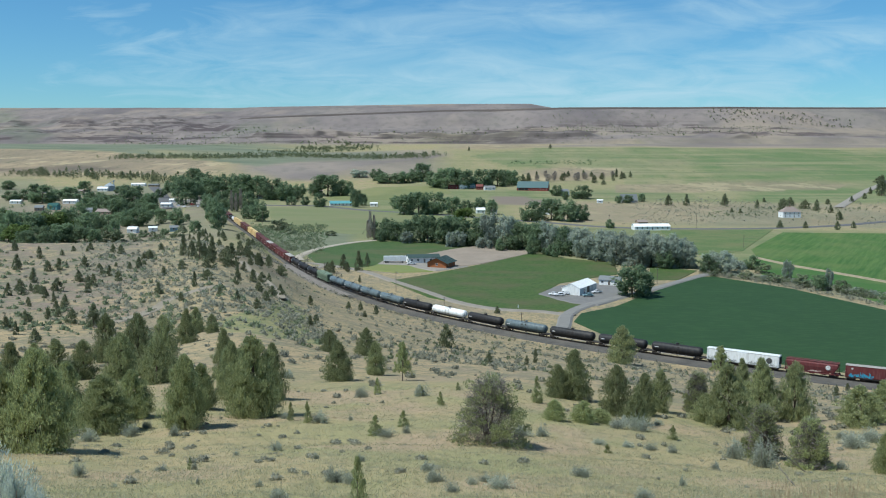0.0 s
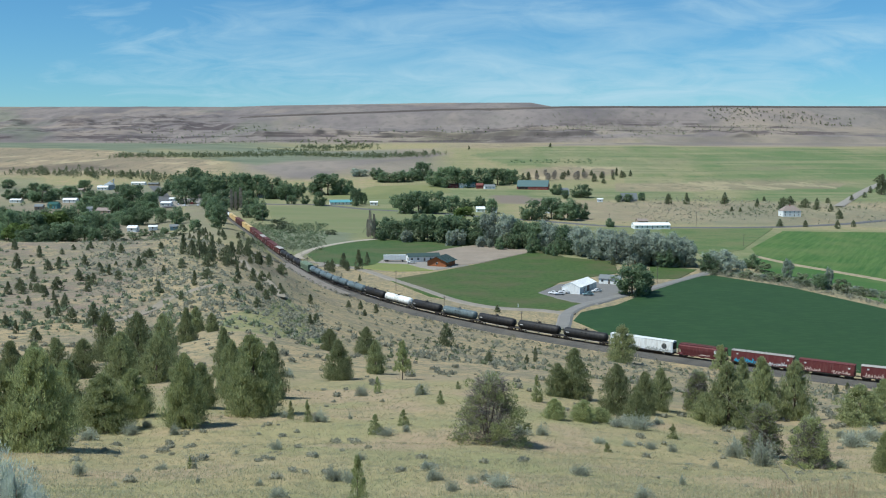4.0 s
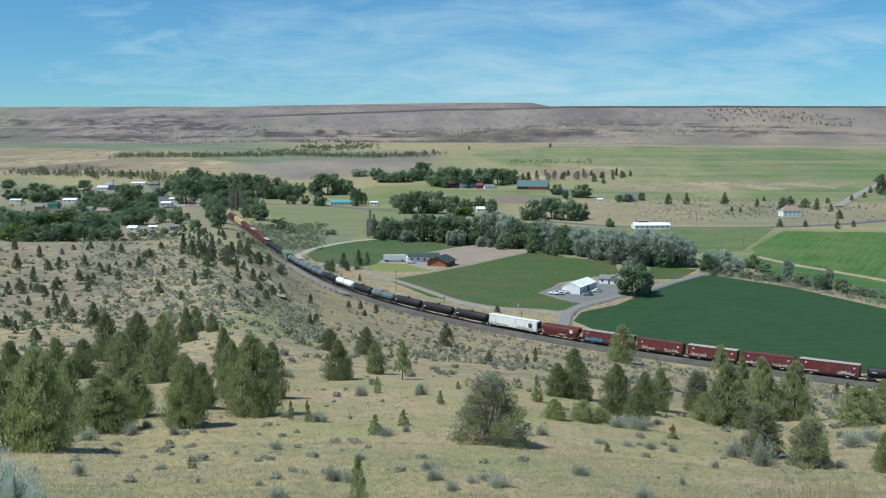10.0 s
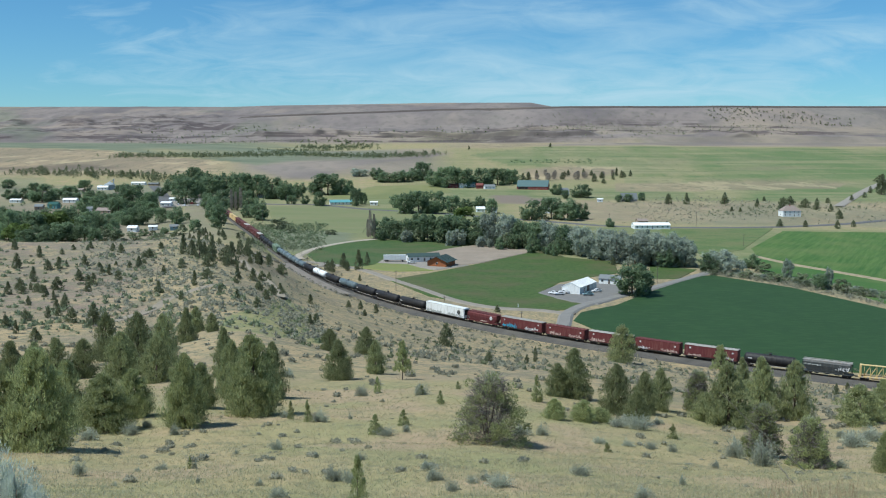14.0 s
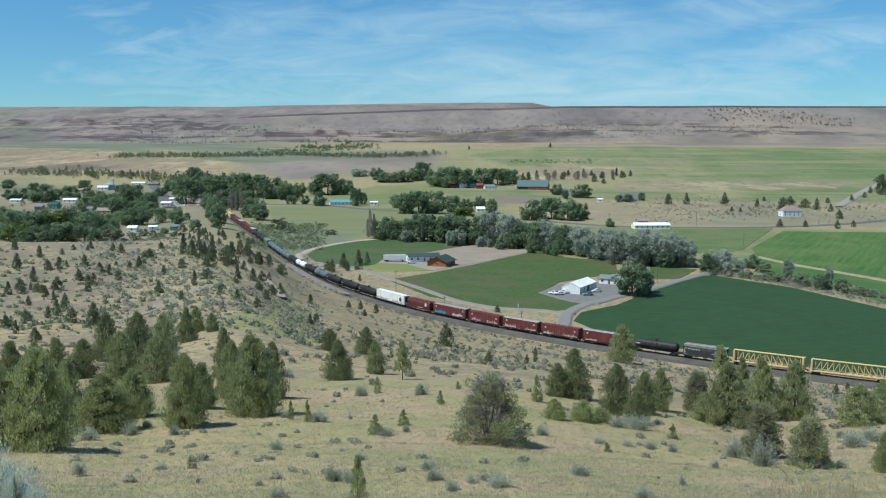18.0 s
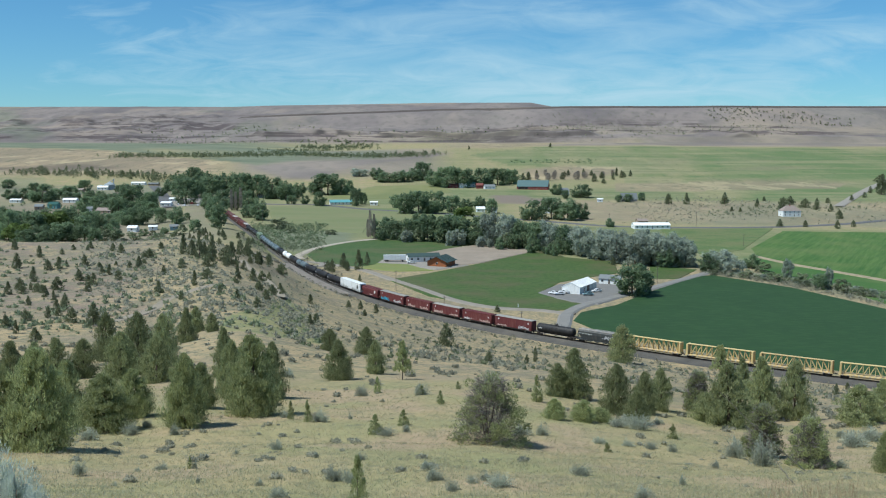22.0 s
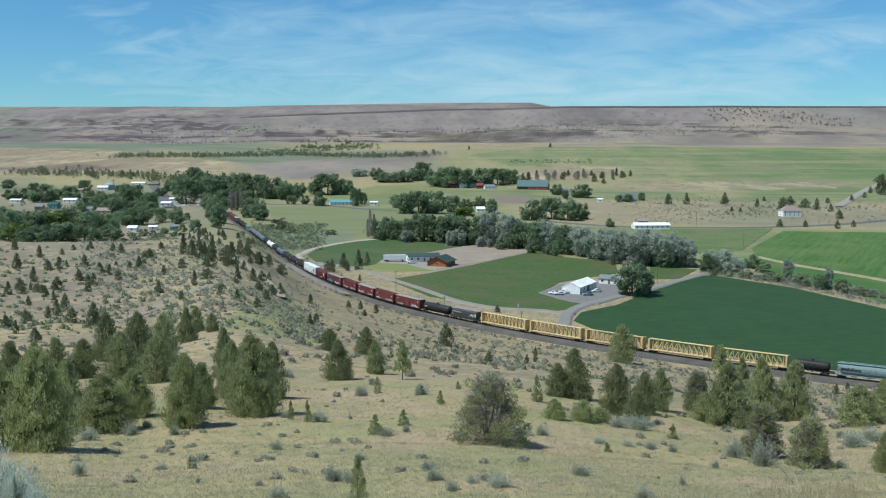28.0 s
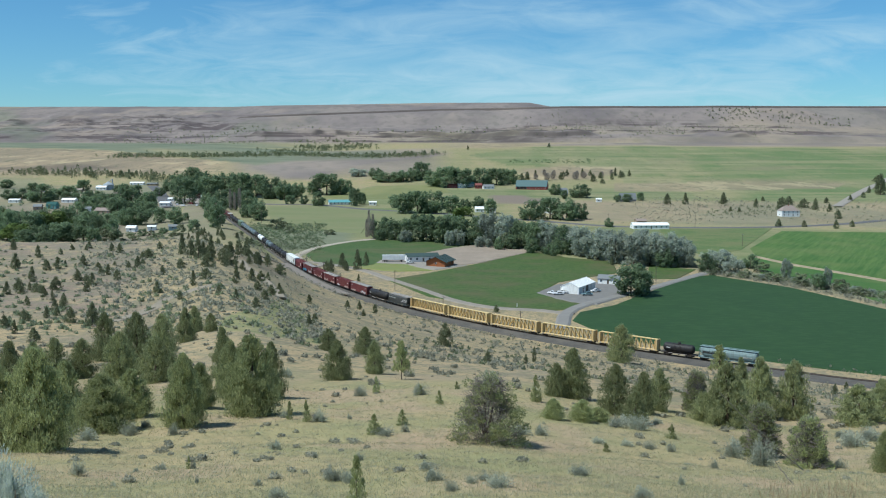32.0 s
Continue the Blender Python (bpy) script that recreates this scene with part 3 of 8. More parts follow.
    green = np.maximum(green, 0.45 * smooth(900, 980, Y) * (1 - smooth(1170, 1240, Y + wob * 0.3)) * smooth(0.08, 0.16, bearing))
    green = np.maximum(green, 0.3 * smooth(2330, 2420, Y + wob * 0.6) * (1 - smooth(2700, 3000, Y)) * smooth(-0.02, 0.05, bearing))
    blue = smooth(2900, 3200, Y + 2 * wob) * (1 - 0.5 * smooth(3230, 3290, Y + wob) * (1 - smooth(3450, 3600, Y + wob)) * smooth(-0.12, 0.05, bearing))
    blue = np.maximum(blue, smooth(1500, 1700, Y + wob) * (1 - smooth(2300, 2500, Y)) * smooth(-0.22, -0.18, bearing) * (1 - smooth(-0.03, 0.02, bearing)) * 0.75)
    blue = np.maximum(blue, 0.8 * smooth(2420, 2560, Y + wob) * smooth(-0.02, 0.05, bearing) * (1 - knoll))
    plain = soft([(-345, 1759), (-283, 1937), (-94, 2018), (7, 2199), (7, 2066), (-48, 1967), (-142, 1776), (-194, 1565), (-246, 1565)], 15, 25, X, Y)
    blue, red, scrub = np.maximum(blue, plain * 0.9), red * (1 - plain), scrub * (1 - plain)
    # dark basalt stands bare where the land is steep
    steep = np.hypot(np.gradient(Z, axis=0) / np.gradient(Y, axis=0), np.gradient(Z, axis=1) / np.gradient(X, axis=1))
    crag = waves(X * 0.004, Y * 0.012, 23) * 0.6 + waves(X * 0.02, Y * 0.03, 24) * 0.5
    # the recess's shadow is painted in here as a darker patch of crag
    cliff = smooth(3040, 3090, Y) * (1 - smooth(3420, 3520, Y)) * np.exp(-((bearing - 0.04) / 0.05) ** 2) * 1.7
    dark = smooth(0.34, 0.75, steep) * smooth(3050, 3150, Y) * (0.45 + 0.4 * smooth(-0.6, 0.4, crag))
    mesa, lip = mesa_part(X, Y, bearing), mesa_edge(X, Y, bearing)
    dark = np.maximum(dark, 0.9 * mesa * smooth(3896, 3903, lip) * (1 - smooth(3914, 3922, lip)))
    green = np.maximum(green, mesa * 0.5 * smooth(3918, 3960, lip) * (1 - smooth(4700, 4800, Y)) * (1 - smooth(0.10, 0.14, bearing)))
    green = np.maximum(green, mesa * 0.45 * smooth(3220, 3300, lip) * (1 - smooth(3560, 3620, lip)) * smooth(-0.6, 0.3, waves(X * 0.005, Y * 0.004, 63, 5)))
    dark = np.maximum(dark, 0.55 * soft(LAVA, 12, 16, X, Y + 12 * waves(X * 0.05, Y * 0.02, 57)))
    dark = np.clip(np.maximum(dark, cliff * smooth(-0.3, 0.5, crag)), 0, 0.9)
    brush_bands = smooth(3100, 3300, Y) * smooth(0.15, 0.75, waves(X * 0.006, Y * 0.004, 53, 6)) * (1 - 0.7 * smooth(-0.2, -0.12, bearing)) * 0.5
    scrub = np.maximum(scrub, brush_bands)
    blue = np.maximum(blue, 0.22 * smooth(880, 960, Y) * (1 - smooth(1170, 1240, Y)) * smooth(0.05, 0.15, bearing))
    blue = np.maximum(blue, 0.4 * smooth(640, 700, Y) * (1 - smooth(1350, 1500, Y)) * (1 - smooth(-0.24, -0.18, bearing)))
    red, green = red * (1 - knoll), np.maximum(np.maximum(green, tan), 0.8 * knoll)
    third = me.attributes.new("cover_soil", "FLOAT_COLOR", "POINT")
    plot = soft([(60, 1285), (104, 1288), (110, 1235), (143, 1246), (113, 1152), (62, 1162)], 4, 8, X, Y)
    upper = smooth(3040, 3120, Y)
    third.data.foreach_set("color", np.stack([soil, plot, upper, 0 * X], -1).astype(np.float32).ravel())
    more = me.attributes.new("cover_more", "FLOAT_COLOR", "POINT")
    more.data.foreach_set("color", np.stack([strata, scrub * (1 - green), hollow, slope], -1).astype(np.float32).ravel())
    at = me.attributes.new("cover", "FLOAT_COLOR", "POINT")
    at.data.foreach_set("color", np.stack([red, green, blue, dark], -1).astype(np.float32).ravel())
    return tagged(new("ground", me), "dry grassy hillside falling to a farmed valley under a long scarp", "ground", kind="structure")


build_ground()


def field(name, poly, mat, label, lift=0.25, category="field"):
    """A field: a flat sheet with a rim, just over the ground."""
    bm = bmesh.new()
    top = [bm.verts.new((x, y, gz(x, y) + lift)) for x, y in poly]
    face = bm.faces.new(top)
    mid = sum((v.co.xy for v in top), Vector((0, 0))) / len(top)
    low = bmesh.ops.extrude_face_region(bm, geom=[face])
    for v in low["geom"]:
        if isinstance(v, bmesh.types.BMVert):
            v.co.z -= lift + 0.3
            v.co.xy += (v.co.xy - mid).normalized() * 1.6
    bmesh.ops.triangulate(bm, faces=bm.faces[:])
    return tagged(new(name, bm_mesh(name, bm, M[mat])), label, category, kind="structure")


def ribbon(name, line, width, mat, label, category="road", lift=0.35, step=6.0):
    """A road: a strip along a smooth line, laid on the ground."""
    p = spline(line, step)
    d = np.gradient(p, axis=0)
    d /= np.linalg.norm(d, axis=1)[:, None]
    nrm = np.stack([d[:, 1], -d[:, 0]], -1)
    verts, faces = [], []
    for q, m in zip(p, nrm):
        z = gz(*q) + lift
        for k, dz in ((-0.66, -0.55), (-0.46, 0), (0.46, 0), (0.66, -0.55)):
            verts.append((q[0] + m[0] * width * k, q[1] + m[1] * width * k, z + dz))
    for i in range(len(p) - 1):
        for k in range(3):
            b = i * 4 + k
            faces.append((b, b + 1, b + 5, b + 4))
    return tagged(new(name, shape(name, verts, faces, M[mat])), label, category, kind="structure")


field("dark_field", [(54, 411), (60, 432), (78, 452), (105, 500), (140, 556), (150, 562), (179, 518), (200, 454), (222, 388), (245, 310), (208, 292),
                     (145, 319), (127, 328), (99, 347), (74, 368), (62, 384)], "crop_dark", "dense dark green irrigated crop field beside the railway")
field("hay_field", [(-28, 522), (-7, 551), (22, 598), (58, 664), (77, 638), (104, 618), (98, 565), (82, 549), (60, 524), (47, 487), (53, 467),
                    (63, 454), (56, 439), (43, 433), (21, 440), (-6, 469)], "crop_mid", "green hay field with brownish patches by a white shed")
field("hay_strip", [(124, 604), (147, 586), (127, 545), (111, 543)], "crop_mid", "small green field corner behind a large tree")
field("west_field", [(-84, 627), (-83, 666), (-72, 701), (-48, 728), (22, 716), (-9, 654), (-19, 624), (-46, 576), (-63, 578), (-74, 593)],
      "crop_left", "green field inside a curving gravel road")
field("fallow_plot", [(-24, 623), (6, 680), (26, 706), (58, 688), (57, 664), (22, 601), (2, 582)], "fallow", "bare pinkish-brown fallow plot", lift=0.4)
field("house_lawn", [(-46, 568), (-38, 589), (-20, 586), (-14, 573), (-6, 562), (-26, 556)], "lawn", "yellow-green lawn before the farmhouse", lift=0.45)
field("village_meadow", [(-202, 748), (-233, 899), (-261, 1021), (-232, 1011), (-196, 846), (-180, 811), (-160, 756), (-172, 728)], "meadow", "yellow-green mown meadow at the village edge")
field("upper_field", [(-184, 1073), (-138, 1099), (-84, 1037), (-12, 998), (-12, 956), (-63, 840), (-62, 779), (-117, 798), (-151, 898)],
      "crop_pale", "pale green mown field below the highway")
field("creek_field", [(185, 862), (289, 888), (207, 701), (173, 665), (164, 706)], "crop_light", "light green pasture beyond the creek trees")
field("east_field", [(218, 714), (288, 860), (379, 866), (458, 850), (430, 640), (330, 520), (266, 507), (247, 554), (233, 590), (219, 625), (208, 668)],
      "crop_bright", "bright green striped crop field")
field("east_strip", [(202, 655), (211, 616), (225, 583), (239, 548), (262, 494), (274, 440), (239, 440), (207, 470), (204, 531), (182, 573)],
      "crop_strip", "narrow green pasture along the creek brush", lift=0.3)
field("yellow_meadow", [(-150, 1215), (-120, 1330), (-96, 1440), (-12, 1500), (12, 1340), (-50, 1222)], "hay_yellow", "yellow-green hay meadow beyond the highway")
field("village_lot", [(-317, 1150), (-292, 1210), (-248, 1106), (-258, 1030), (-279, 1040)], "gravel_grey", "grey gravel lot beside the village street", 0.6, "yard")
field("shed_yard", [(46, 484), (59, 514), (89, 528), (88, 482), (70, 454), (59, 458)], "yard_grey", "grey gravel yard before a white shed", 0.5, "yard")
field("farm_yard", [(-38, 590), (-36, 606), (-17, 612), (4, 580), (14, 588), (-4, 566), (-14, 574), (-20, 587)], "gravel_grey", "grey gravel farm yard", 0.5, "yard")
ribbon("gravel_road", [(-84, 604), (-88, 614), (-89, 628), (-83, 666), (-68, 705), (-50, 732)], 4.5, "gravel_pale", "pale gravel road curving round a field", lift=0.5)
ribbon("highway", [(-520, 1330), (-405, 1245), (-317, 1179), (-253, 1137), (-185, 1105), (-138, 1107), (-78, 1044), (-13, 1003), (36, 967), (91, 925),
                   (144, 885), (203, 880), (288, 901), (366, 944), (436, 999), (547, 1074), (700, 1180)], 9, "asphalt", "grey asphalt country highway across the valley", lift=0.4)
ribbon("track_road", [(-82, 592), (-70, 586), (-45, 560), (-26, 522), (-10, 490), (6, 457), (23, 439), (43, 434), (55, 425)], 4.2, "farm_dirt",
       "pale dirt and gravel farm road beside the railway", lift=0.45)
ribbon("ditch_bank", [(204, 664), (214, 622), (229, 586), (243, 550), (262, 500)], 4.5, "dirt", "bare straw-coloured ditch bank below the crop field", "bank", lift=0.5)
ribbon("crossing_road", [(-106, 536), (-97, 546), (-88, 555), (-83.5, 559.5)], 5, "farm_dirt", "grey dirt road up to the railway crossing", lift=0.45, step=2)
ribbon("crossing_road_far", [(-72.5, 570.5), (-68, 576), (-69, 586)], 5, "farm_dirt", "grey dirt road leaving the railway crossing", lift=0.5, step=2)
ribbon("east_road", [(452, 1160), (467, 1190), (569, 1373), (673, 1547), (800, 1740)], 9, "gravel_grey", "grey road climbing to the upper fields", lift=0.8)
ribbon("village_road", [(-270, 1010), (-278, 1032), (-324, 1184), (-367, 1322), (-411, 1447)], 11, "asphalt", "grey village street", lift=0.7)
ribbon("bench_trail", [(-39, 240), (-48, 281), (-53, 295), (-58, 302), (-64, 318)], 3.4, "trail_soil", "worn dirt trail down the bench", lift=0.12, step=3)
ribbon("lower_trail", [(-48, 222), (-52, 212), (-54, 203), (-55, 195), (-57, 184), (-60, 170)], 2.6, "trail_soil", "worn two-track trail on the bench", lift=0.12, step=3)
ribbon("shed_lane", [(46, 390), (49, 406), (52, 424), (58, 441), (68, 458), (80, 474), (104, 506), (144, 564), (160, 585)], 4.8, "lane_grey",
       "grey gravel lane to the white shed along the dark field", lift=0.55)


# ---- railway: ballast bed with an access track on the near side, rails and ties ----
def rail_at(s):
    return np.array([np.interp(s, rail_way, rail_line[:, 0]), np.interp(s, rail_way, rail_line[:, 1])])


def rail_dir(s):
    d = rail_at(s + 2) - rail_at(s - 2)
    return d / np.linalg.norm(d)


def bed_z(x, y):
    return float(floor_z(x, y)) + 1.0


def rail_strip(name, offsets, heights, mat, label, category, step=5.0, s0=0, s1=None):
    verts, faces, k = [], [], len(offsets)
    ss = np.arange(s0, s1 or rail_way[-1], step)
    for s in ss:
        p, d = rail_at(s), rail_dir(s)
        nrm = np.array([d[1], -d[0]])
        for o, h in zip(offsets, heights):
            verts.append((*(p + nrm * o), bed_z(*p) + h))
    for i in range(len(ss) - 1):
        for j in range(k - 1):
            b = i * k + j
            faces.append((b, b + 1, b + k + 1, b + k))
    return tagged(new(name, shape(name, verts, faces, M[mat])), label, category, kind="structure")


rail_strip("ballast_bed", [-7.2, -6.2, -3.4, -1.7, 1.7, 3.0, 4.0, 5.0], [-1.6, -0.85, -0.75, -0.05, -0.05, -0.7, -0.8, -1.6], "ballast",
           "dark grey ballast railway bed with a cinder access track", "railway")
apron = [tuple(rail_at(q) - (12.5 - 0.012 * abs(q - 655)) * np.array([rail_dir(q)[1], -rail_dir(q)[0]])) for q in range(600, 712, 14)]
ribbon("trackside_apron", apron, 9, "siding_dirt", "bare grey-brown dirt pull-out beside the ballast", "dirt road", lift=0.3, step=3)
rail_strip("near_rail", [-0.79, -0.79, -0.71, -0.71], [-0.05, 0.15, 0.15, -0.05], "rail", "rusty steel rail", "rail")
rail_strip("far_rail", [0.71, 0.71, 0.79, 0.79], [-0.05, 0.15, 0.15, -0.05], "rail", "rusty steel rail", "rail")


# ---- the freight train ----
for key, a, b, r, g, ga in (("car_black", (0.014, 0.015, 0.017), (0.024, 0.024, 0.026), 0.6, (0.06, 0.052, 0.045), 0.35),
                            ("car_grey", (0.135, 0.175, 0.190), (0.105, 0.140, 0.155), 0.5, (0.05, 0.05, 0.05), 0.45),
                            ("car_white", (0.78, 0.80, 0.80), (0.70, 0.72, 0.72), 0.45, (0.42, 0.40, 0.36), 0.35),
                            ("car_red", (0.140, 0.034, 0.034), (0.112, 0.029, 0.030), 0.7, (0.18, 0.085, 0.080), 0.45),
                            ("car_brown", (0.110, 0.032, 0.028), (0.085, 0.028, 0.026), 0.7, (0.07, 0.04, 0.035), 0.5),
                            ("car_yellow", (0.58, 0.42, 0.18), (0.51, 0.38, 0.18), 0.6, (0.58, 0.48, 0.28), 0.6),
                            ("car_dark_grey", (0.060, 0.068, 0.068), (0.045, 0.050, 0.052), 0.55, (0.13, 0.12, 0.11), 0.4),
                            ("car_blue_grey", (0.215, 0.300, 0.300), (0.180, 0.250, 0.260), 0.5, (0.12, 0.13, 0.13), 0.4),
                            ("car_green", (0.200, 0.270, 0.180), (0.160, 0.215, 0.150), 0.6, (0.08, 0.08, 0.07), 0.5),
                            ("roof_steel", (0.44, 0.42, 0.39), (0.34, 0.31, 0.28), 0.5, (0.20, 0.12, 0.08), 0.5),
                            ("lumber", (0.60, 0.43, 0.20), (0.52, 0.35, 0.15), 0.8, (0.45, 0.30, 0.14), 0.3),
                            ("running_gear", (0.050, 0.042, 0.036), (0.035, 0.030, 0.027), 0.7, None, 0),
                            ("graffiti_blue", (0.06, 0.36, 0.52), (0.04, 0.22, 0.36), 0.5, None, 0),
                            ("graffiti_white", (0.72, 0.72, 0.72), (0.30, 0.30, 0.32), 0.5, None, 0),
                            ("graffiti_grey", (0.16, 0.18, 0.17), (0.50, 0.52, 0.51), 0.5, None, 0),
                            ("graffiti_pink", (0.66, 0.55, 0.48), (0.28, 0.14, 0.13), 0.5, None, 0)):
    M[key] = paint(key, a, b, 1.2 if "graffiti" not in key else 1.6, r, bump=0.1, vary=0.08 if "graffiti" not in key else 0, grime=g, grime_amount=ga)


def truck_mesh():
    bm = bmesh.new()
    for sx in (-0.86, 0.86):
        add_tube(bm, (sx - 0.06, -0.75 - 0.0, 0.5), (sx + 0.06, -0.75, 0.5), 0.46, sides=12)
        add_tube(bm, (sx - 0.06, 0.75 + 0.3, 0.5), (sx + 0.06, 0.75 + 0.3, 0.5), 0.46, sides=12)
        add_box(bm, sx * 1.22 - 0.08, sx * 1.22 + 0.08, -1.1, 1.4, 0.42, 0.62)
        add_box(bm, sx * 1.22 - 0.1, sx * 1.22 + 0.1, -0.2, 0.5, 0.35, 0.85)
    add_box(bm, -1.05, 1.05, -0.05, 0.35, 0.6, 0.95)
    return bm_mesh("truck", bm, M["running_gear"])


TRUCK = truck_mesh()


def coupler_mesh():
    bm = bmesh.new()
    add_box(bm, -0.12, 0.12, -0.5, 0.5, 0.8, 1.05, 0.03)
    add_box(bm, -0.22, 0.22, 0.3, 0.62, 0.75, 1.12, 0.05)
    return bm_mesh("coupler", bm, M["running_gear"])


COUPLER = coupler_mesh()


def chassis(car, length):
    for s in (-1, 1):
        part("truck", TRUCK, None, car, at=pose(0, s * (length / 2 - 2.7), 0, 0, 0, 0 if s > 0 else 180))
        part("coupler", COUPLER, None, car, at=pose(0, s * (length / 2 - 0.55), 0, 0, 0, 0 if s > 0 else 180))


def side_patch(car, name, mat, y0, y1, z0, z1, side=-1.53, seed=0, label=""):
    """Spray paint on a car's side: uneven overlapping strokes a few millimetres proud."""
    rng = random.Random(seed)
    bm = bmesh.new()
    n = max(4, int((y1 - y0) / 0.62))
    cell, tall = (y1 - y0) / n, z1 - z0
    for i in range(n):
        c, top = y0 + (i + 0.5) * cell, z0 + tall * rng.uniform(0.55, 1.0)
        for k in range(4):
            a = (c + cell * rng.uniform(-0.6, 0.6), z0 + (top - z0) * rng.uniform(0.0, 0.45))
            b = (c + cell * rng.uniform(-0.6, 0.6), z0 + (top - z0) * rng.uniform(0.5, 1.0))
            if k == 3:
                b = (a[0] + cell * rng.uniform(0.6, 1.2), a[1] + tall * rng.uniform(-0.1, 0.2))
            d = Vector((b[0] - a[0], b[1] - a[1]))
            if d.length < 0.05:
                continue
            side_way = Vector((-d.y, d.x)).normalized() * rng.uniform(0.07, 0.17)
            x = side + (0.006 + 0.0011 * ((4 * i + k) % 11)) * (1 if side > 0 else -1)
            quad = [(a[0] + side_way.x, a[1] + side_way.y), (b[0] + side_way.x * 0.6, b[1] + side_way.y * 0.6), (b[0] - side_way.x, b[1] - side_way.y), (a[0] - side_way.x * 0.6, a[1] - side_way.y * 0.6)]
            bm.faces.new([bm.verts.new((x, q, min(max(z, z0 - 0.05), z1 + 0.05))) for q, z in quad])
    return part(name, bm, M[mat], car, label)


def ladder(car, y, z0, z1, mat, side=-1.56):
    bm = bmesh.new()
    for dy in (-0.2, 0.2):
        add_box(bm, side - 0.03, side + 0.03, y + dy - 0.03, y + dy + 0.03, z0, z1)
    for i in range(6):
        z = z0 + (i + 0.5) * (z1 - z0) / 6
        add_box(bm, side - 0.03, side + 0.03, y - 0.2, y + 0.2, z - 0.025, z + 0.025)
    part("ladder", bm, M[mat], car)


def new_car(name, label):
    return thing(name, label, "rail car", "freight train cars")


def tank_car(length, mat, label, tank_r=1.5, placard=True):
    car = new_car("tank_car", label)
    chassis(car, length)
    h = length / 2 - 0.95
    rings = [(-h, 0.05), (-h + 0.08, 0.7), (-h + 0.3, 1.15), (-h + 0.65, 1.42), (-h + 1.0, 1.5), (0, 1.5), (h - 1.0, 1.5), (h - 0.65, 1.42), (h - 0.3, 1.15), (h - 0.08, 0.7), (h, 0.05)]
    verts, faces, k = [], [], 20
    for y, r in rings:
        for j in range(k):
            t = 6.28318 * j / k
            verts.append((r / 1.5 * tank_r * math.cos(t), y, 2.8 + r / 1.5 * tank_r * math.sin(t)))
    for i in range(len(rings) - 1):
        for j in range(k):
            faces.append((i * k + j, i * k + (j + 1) % k, (i + 1) * k + (j + 1) % k, (i + 1) * k + j))
    faces += [tuple(range(k)), tuple(range(k * (len(rings) - 1), k * len(rings)))[::-1]]
    tank = part("tank", shape("tank", verts, faces, M[mat], True), None, car)
    for y in (-h * 0.55, -h * 0.1, h * 0.4):
        bm = bmesh.new()
        bmesh.ops.create_cone(bm, cap_ends=False, segments=24, radius1=tank_r + 0.015, radius2=tank_r + 0.015, depth=0.1,
                              matrix=pose(0, y, 2.8, 90))
        part("weld_band", bm, M[mat], tank)
    bm = tube((0, 0, 2.8 + tank_r - 0.1), (0, 0, 2.8 + tank_r + 0.45), 0.5, 0.46, 12)
    part("manway_dome", bm, M["car_dark_grey" if mat == "car_white" else mat], car)
    bm = bmesh.new()
    for sx in (-1, 1):
        add_box(bm, sx * 0.95 - 0.02, sx * 0.95 + 0.02, -1.6, 1.6, 4.85 - 0.02, 4.89)
        for y in (-1.6, 0, 1.6):
            add_box(bm, sx * 0.95 - 0.02, sx * 0.95 + 0.02, y - 0.02, y + 0.02, 3.85, 4.87)
        add_box(bm, sx * 0.6 - 0.3, sx * 0.6 + 0.35, -1.6, 1.6, 4.12, 4.16)
    part("platform_rail", bm, M["running_gear"], car)
    for s in (-1, 1):
        part("end_sill", box(-1.25, 1.25, s * (h - 0.2) - 1.3, s * (h - 0.2) + 1.0, 0.95, 1.25, 0.03), M["running_gear"], car)
        part("saddle", box(-1.0, 1.0, s * (h - 1.6) - 0.25, s * (h - 1.6) + 0.25, 1.2, 1.9, 0.03), M["running_gear"], car)
        part("side_rail", box(s * 1.39 - 0.05, s * 1.39 + 0.05, -h + 2.3, h - 2.3, 0.98, 1.12), M["roof_steel" if mat == "car_black" else "running_gear"], car)
    part("center_sill", box(-0.4, 0.4, -h + 0.5, h - 0.5, 0.85, 1.3), M["running_gear"], car)
    part("outlet_valve", box(-0.35, 0.35, -0.3, 0.3, 0.5, 1.0, 0.05), M["running_gear"], car)
    for s in (-1, 1):
        ladder(car, s * 0.9, 1.1, 3.9, "running_gear", -1.5)
    if placard:
        bm = box(-tank_r - 0.02, -tank_r + 0.06, h - 2.9, h - 1.5, 2.7, 3.0)
        part("lettering_panel", bm, M["graffiti_white"], car, "row of pale illegible lettering")
    return car


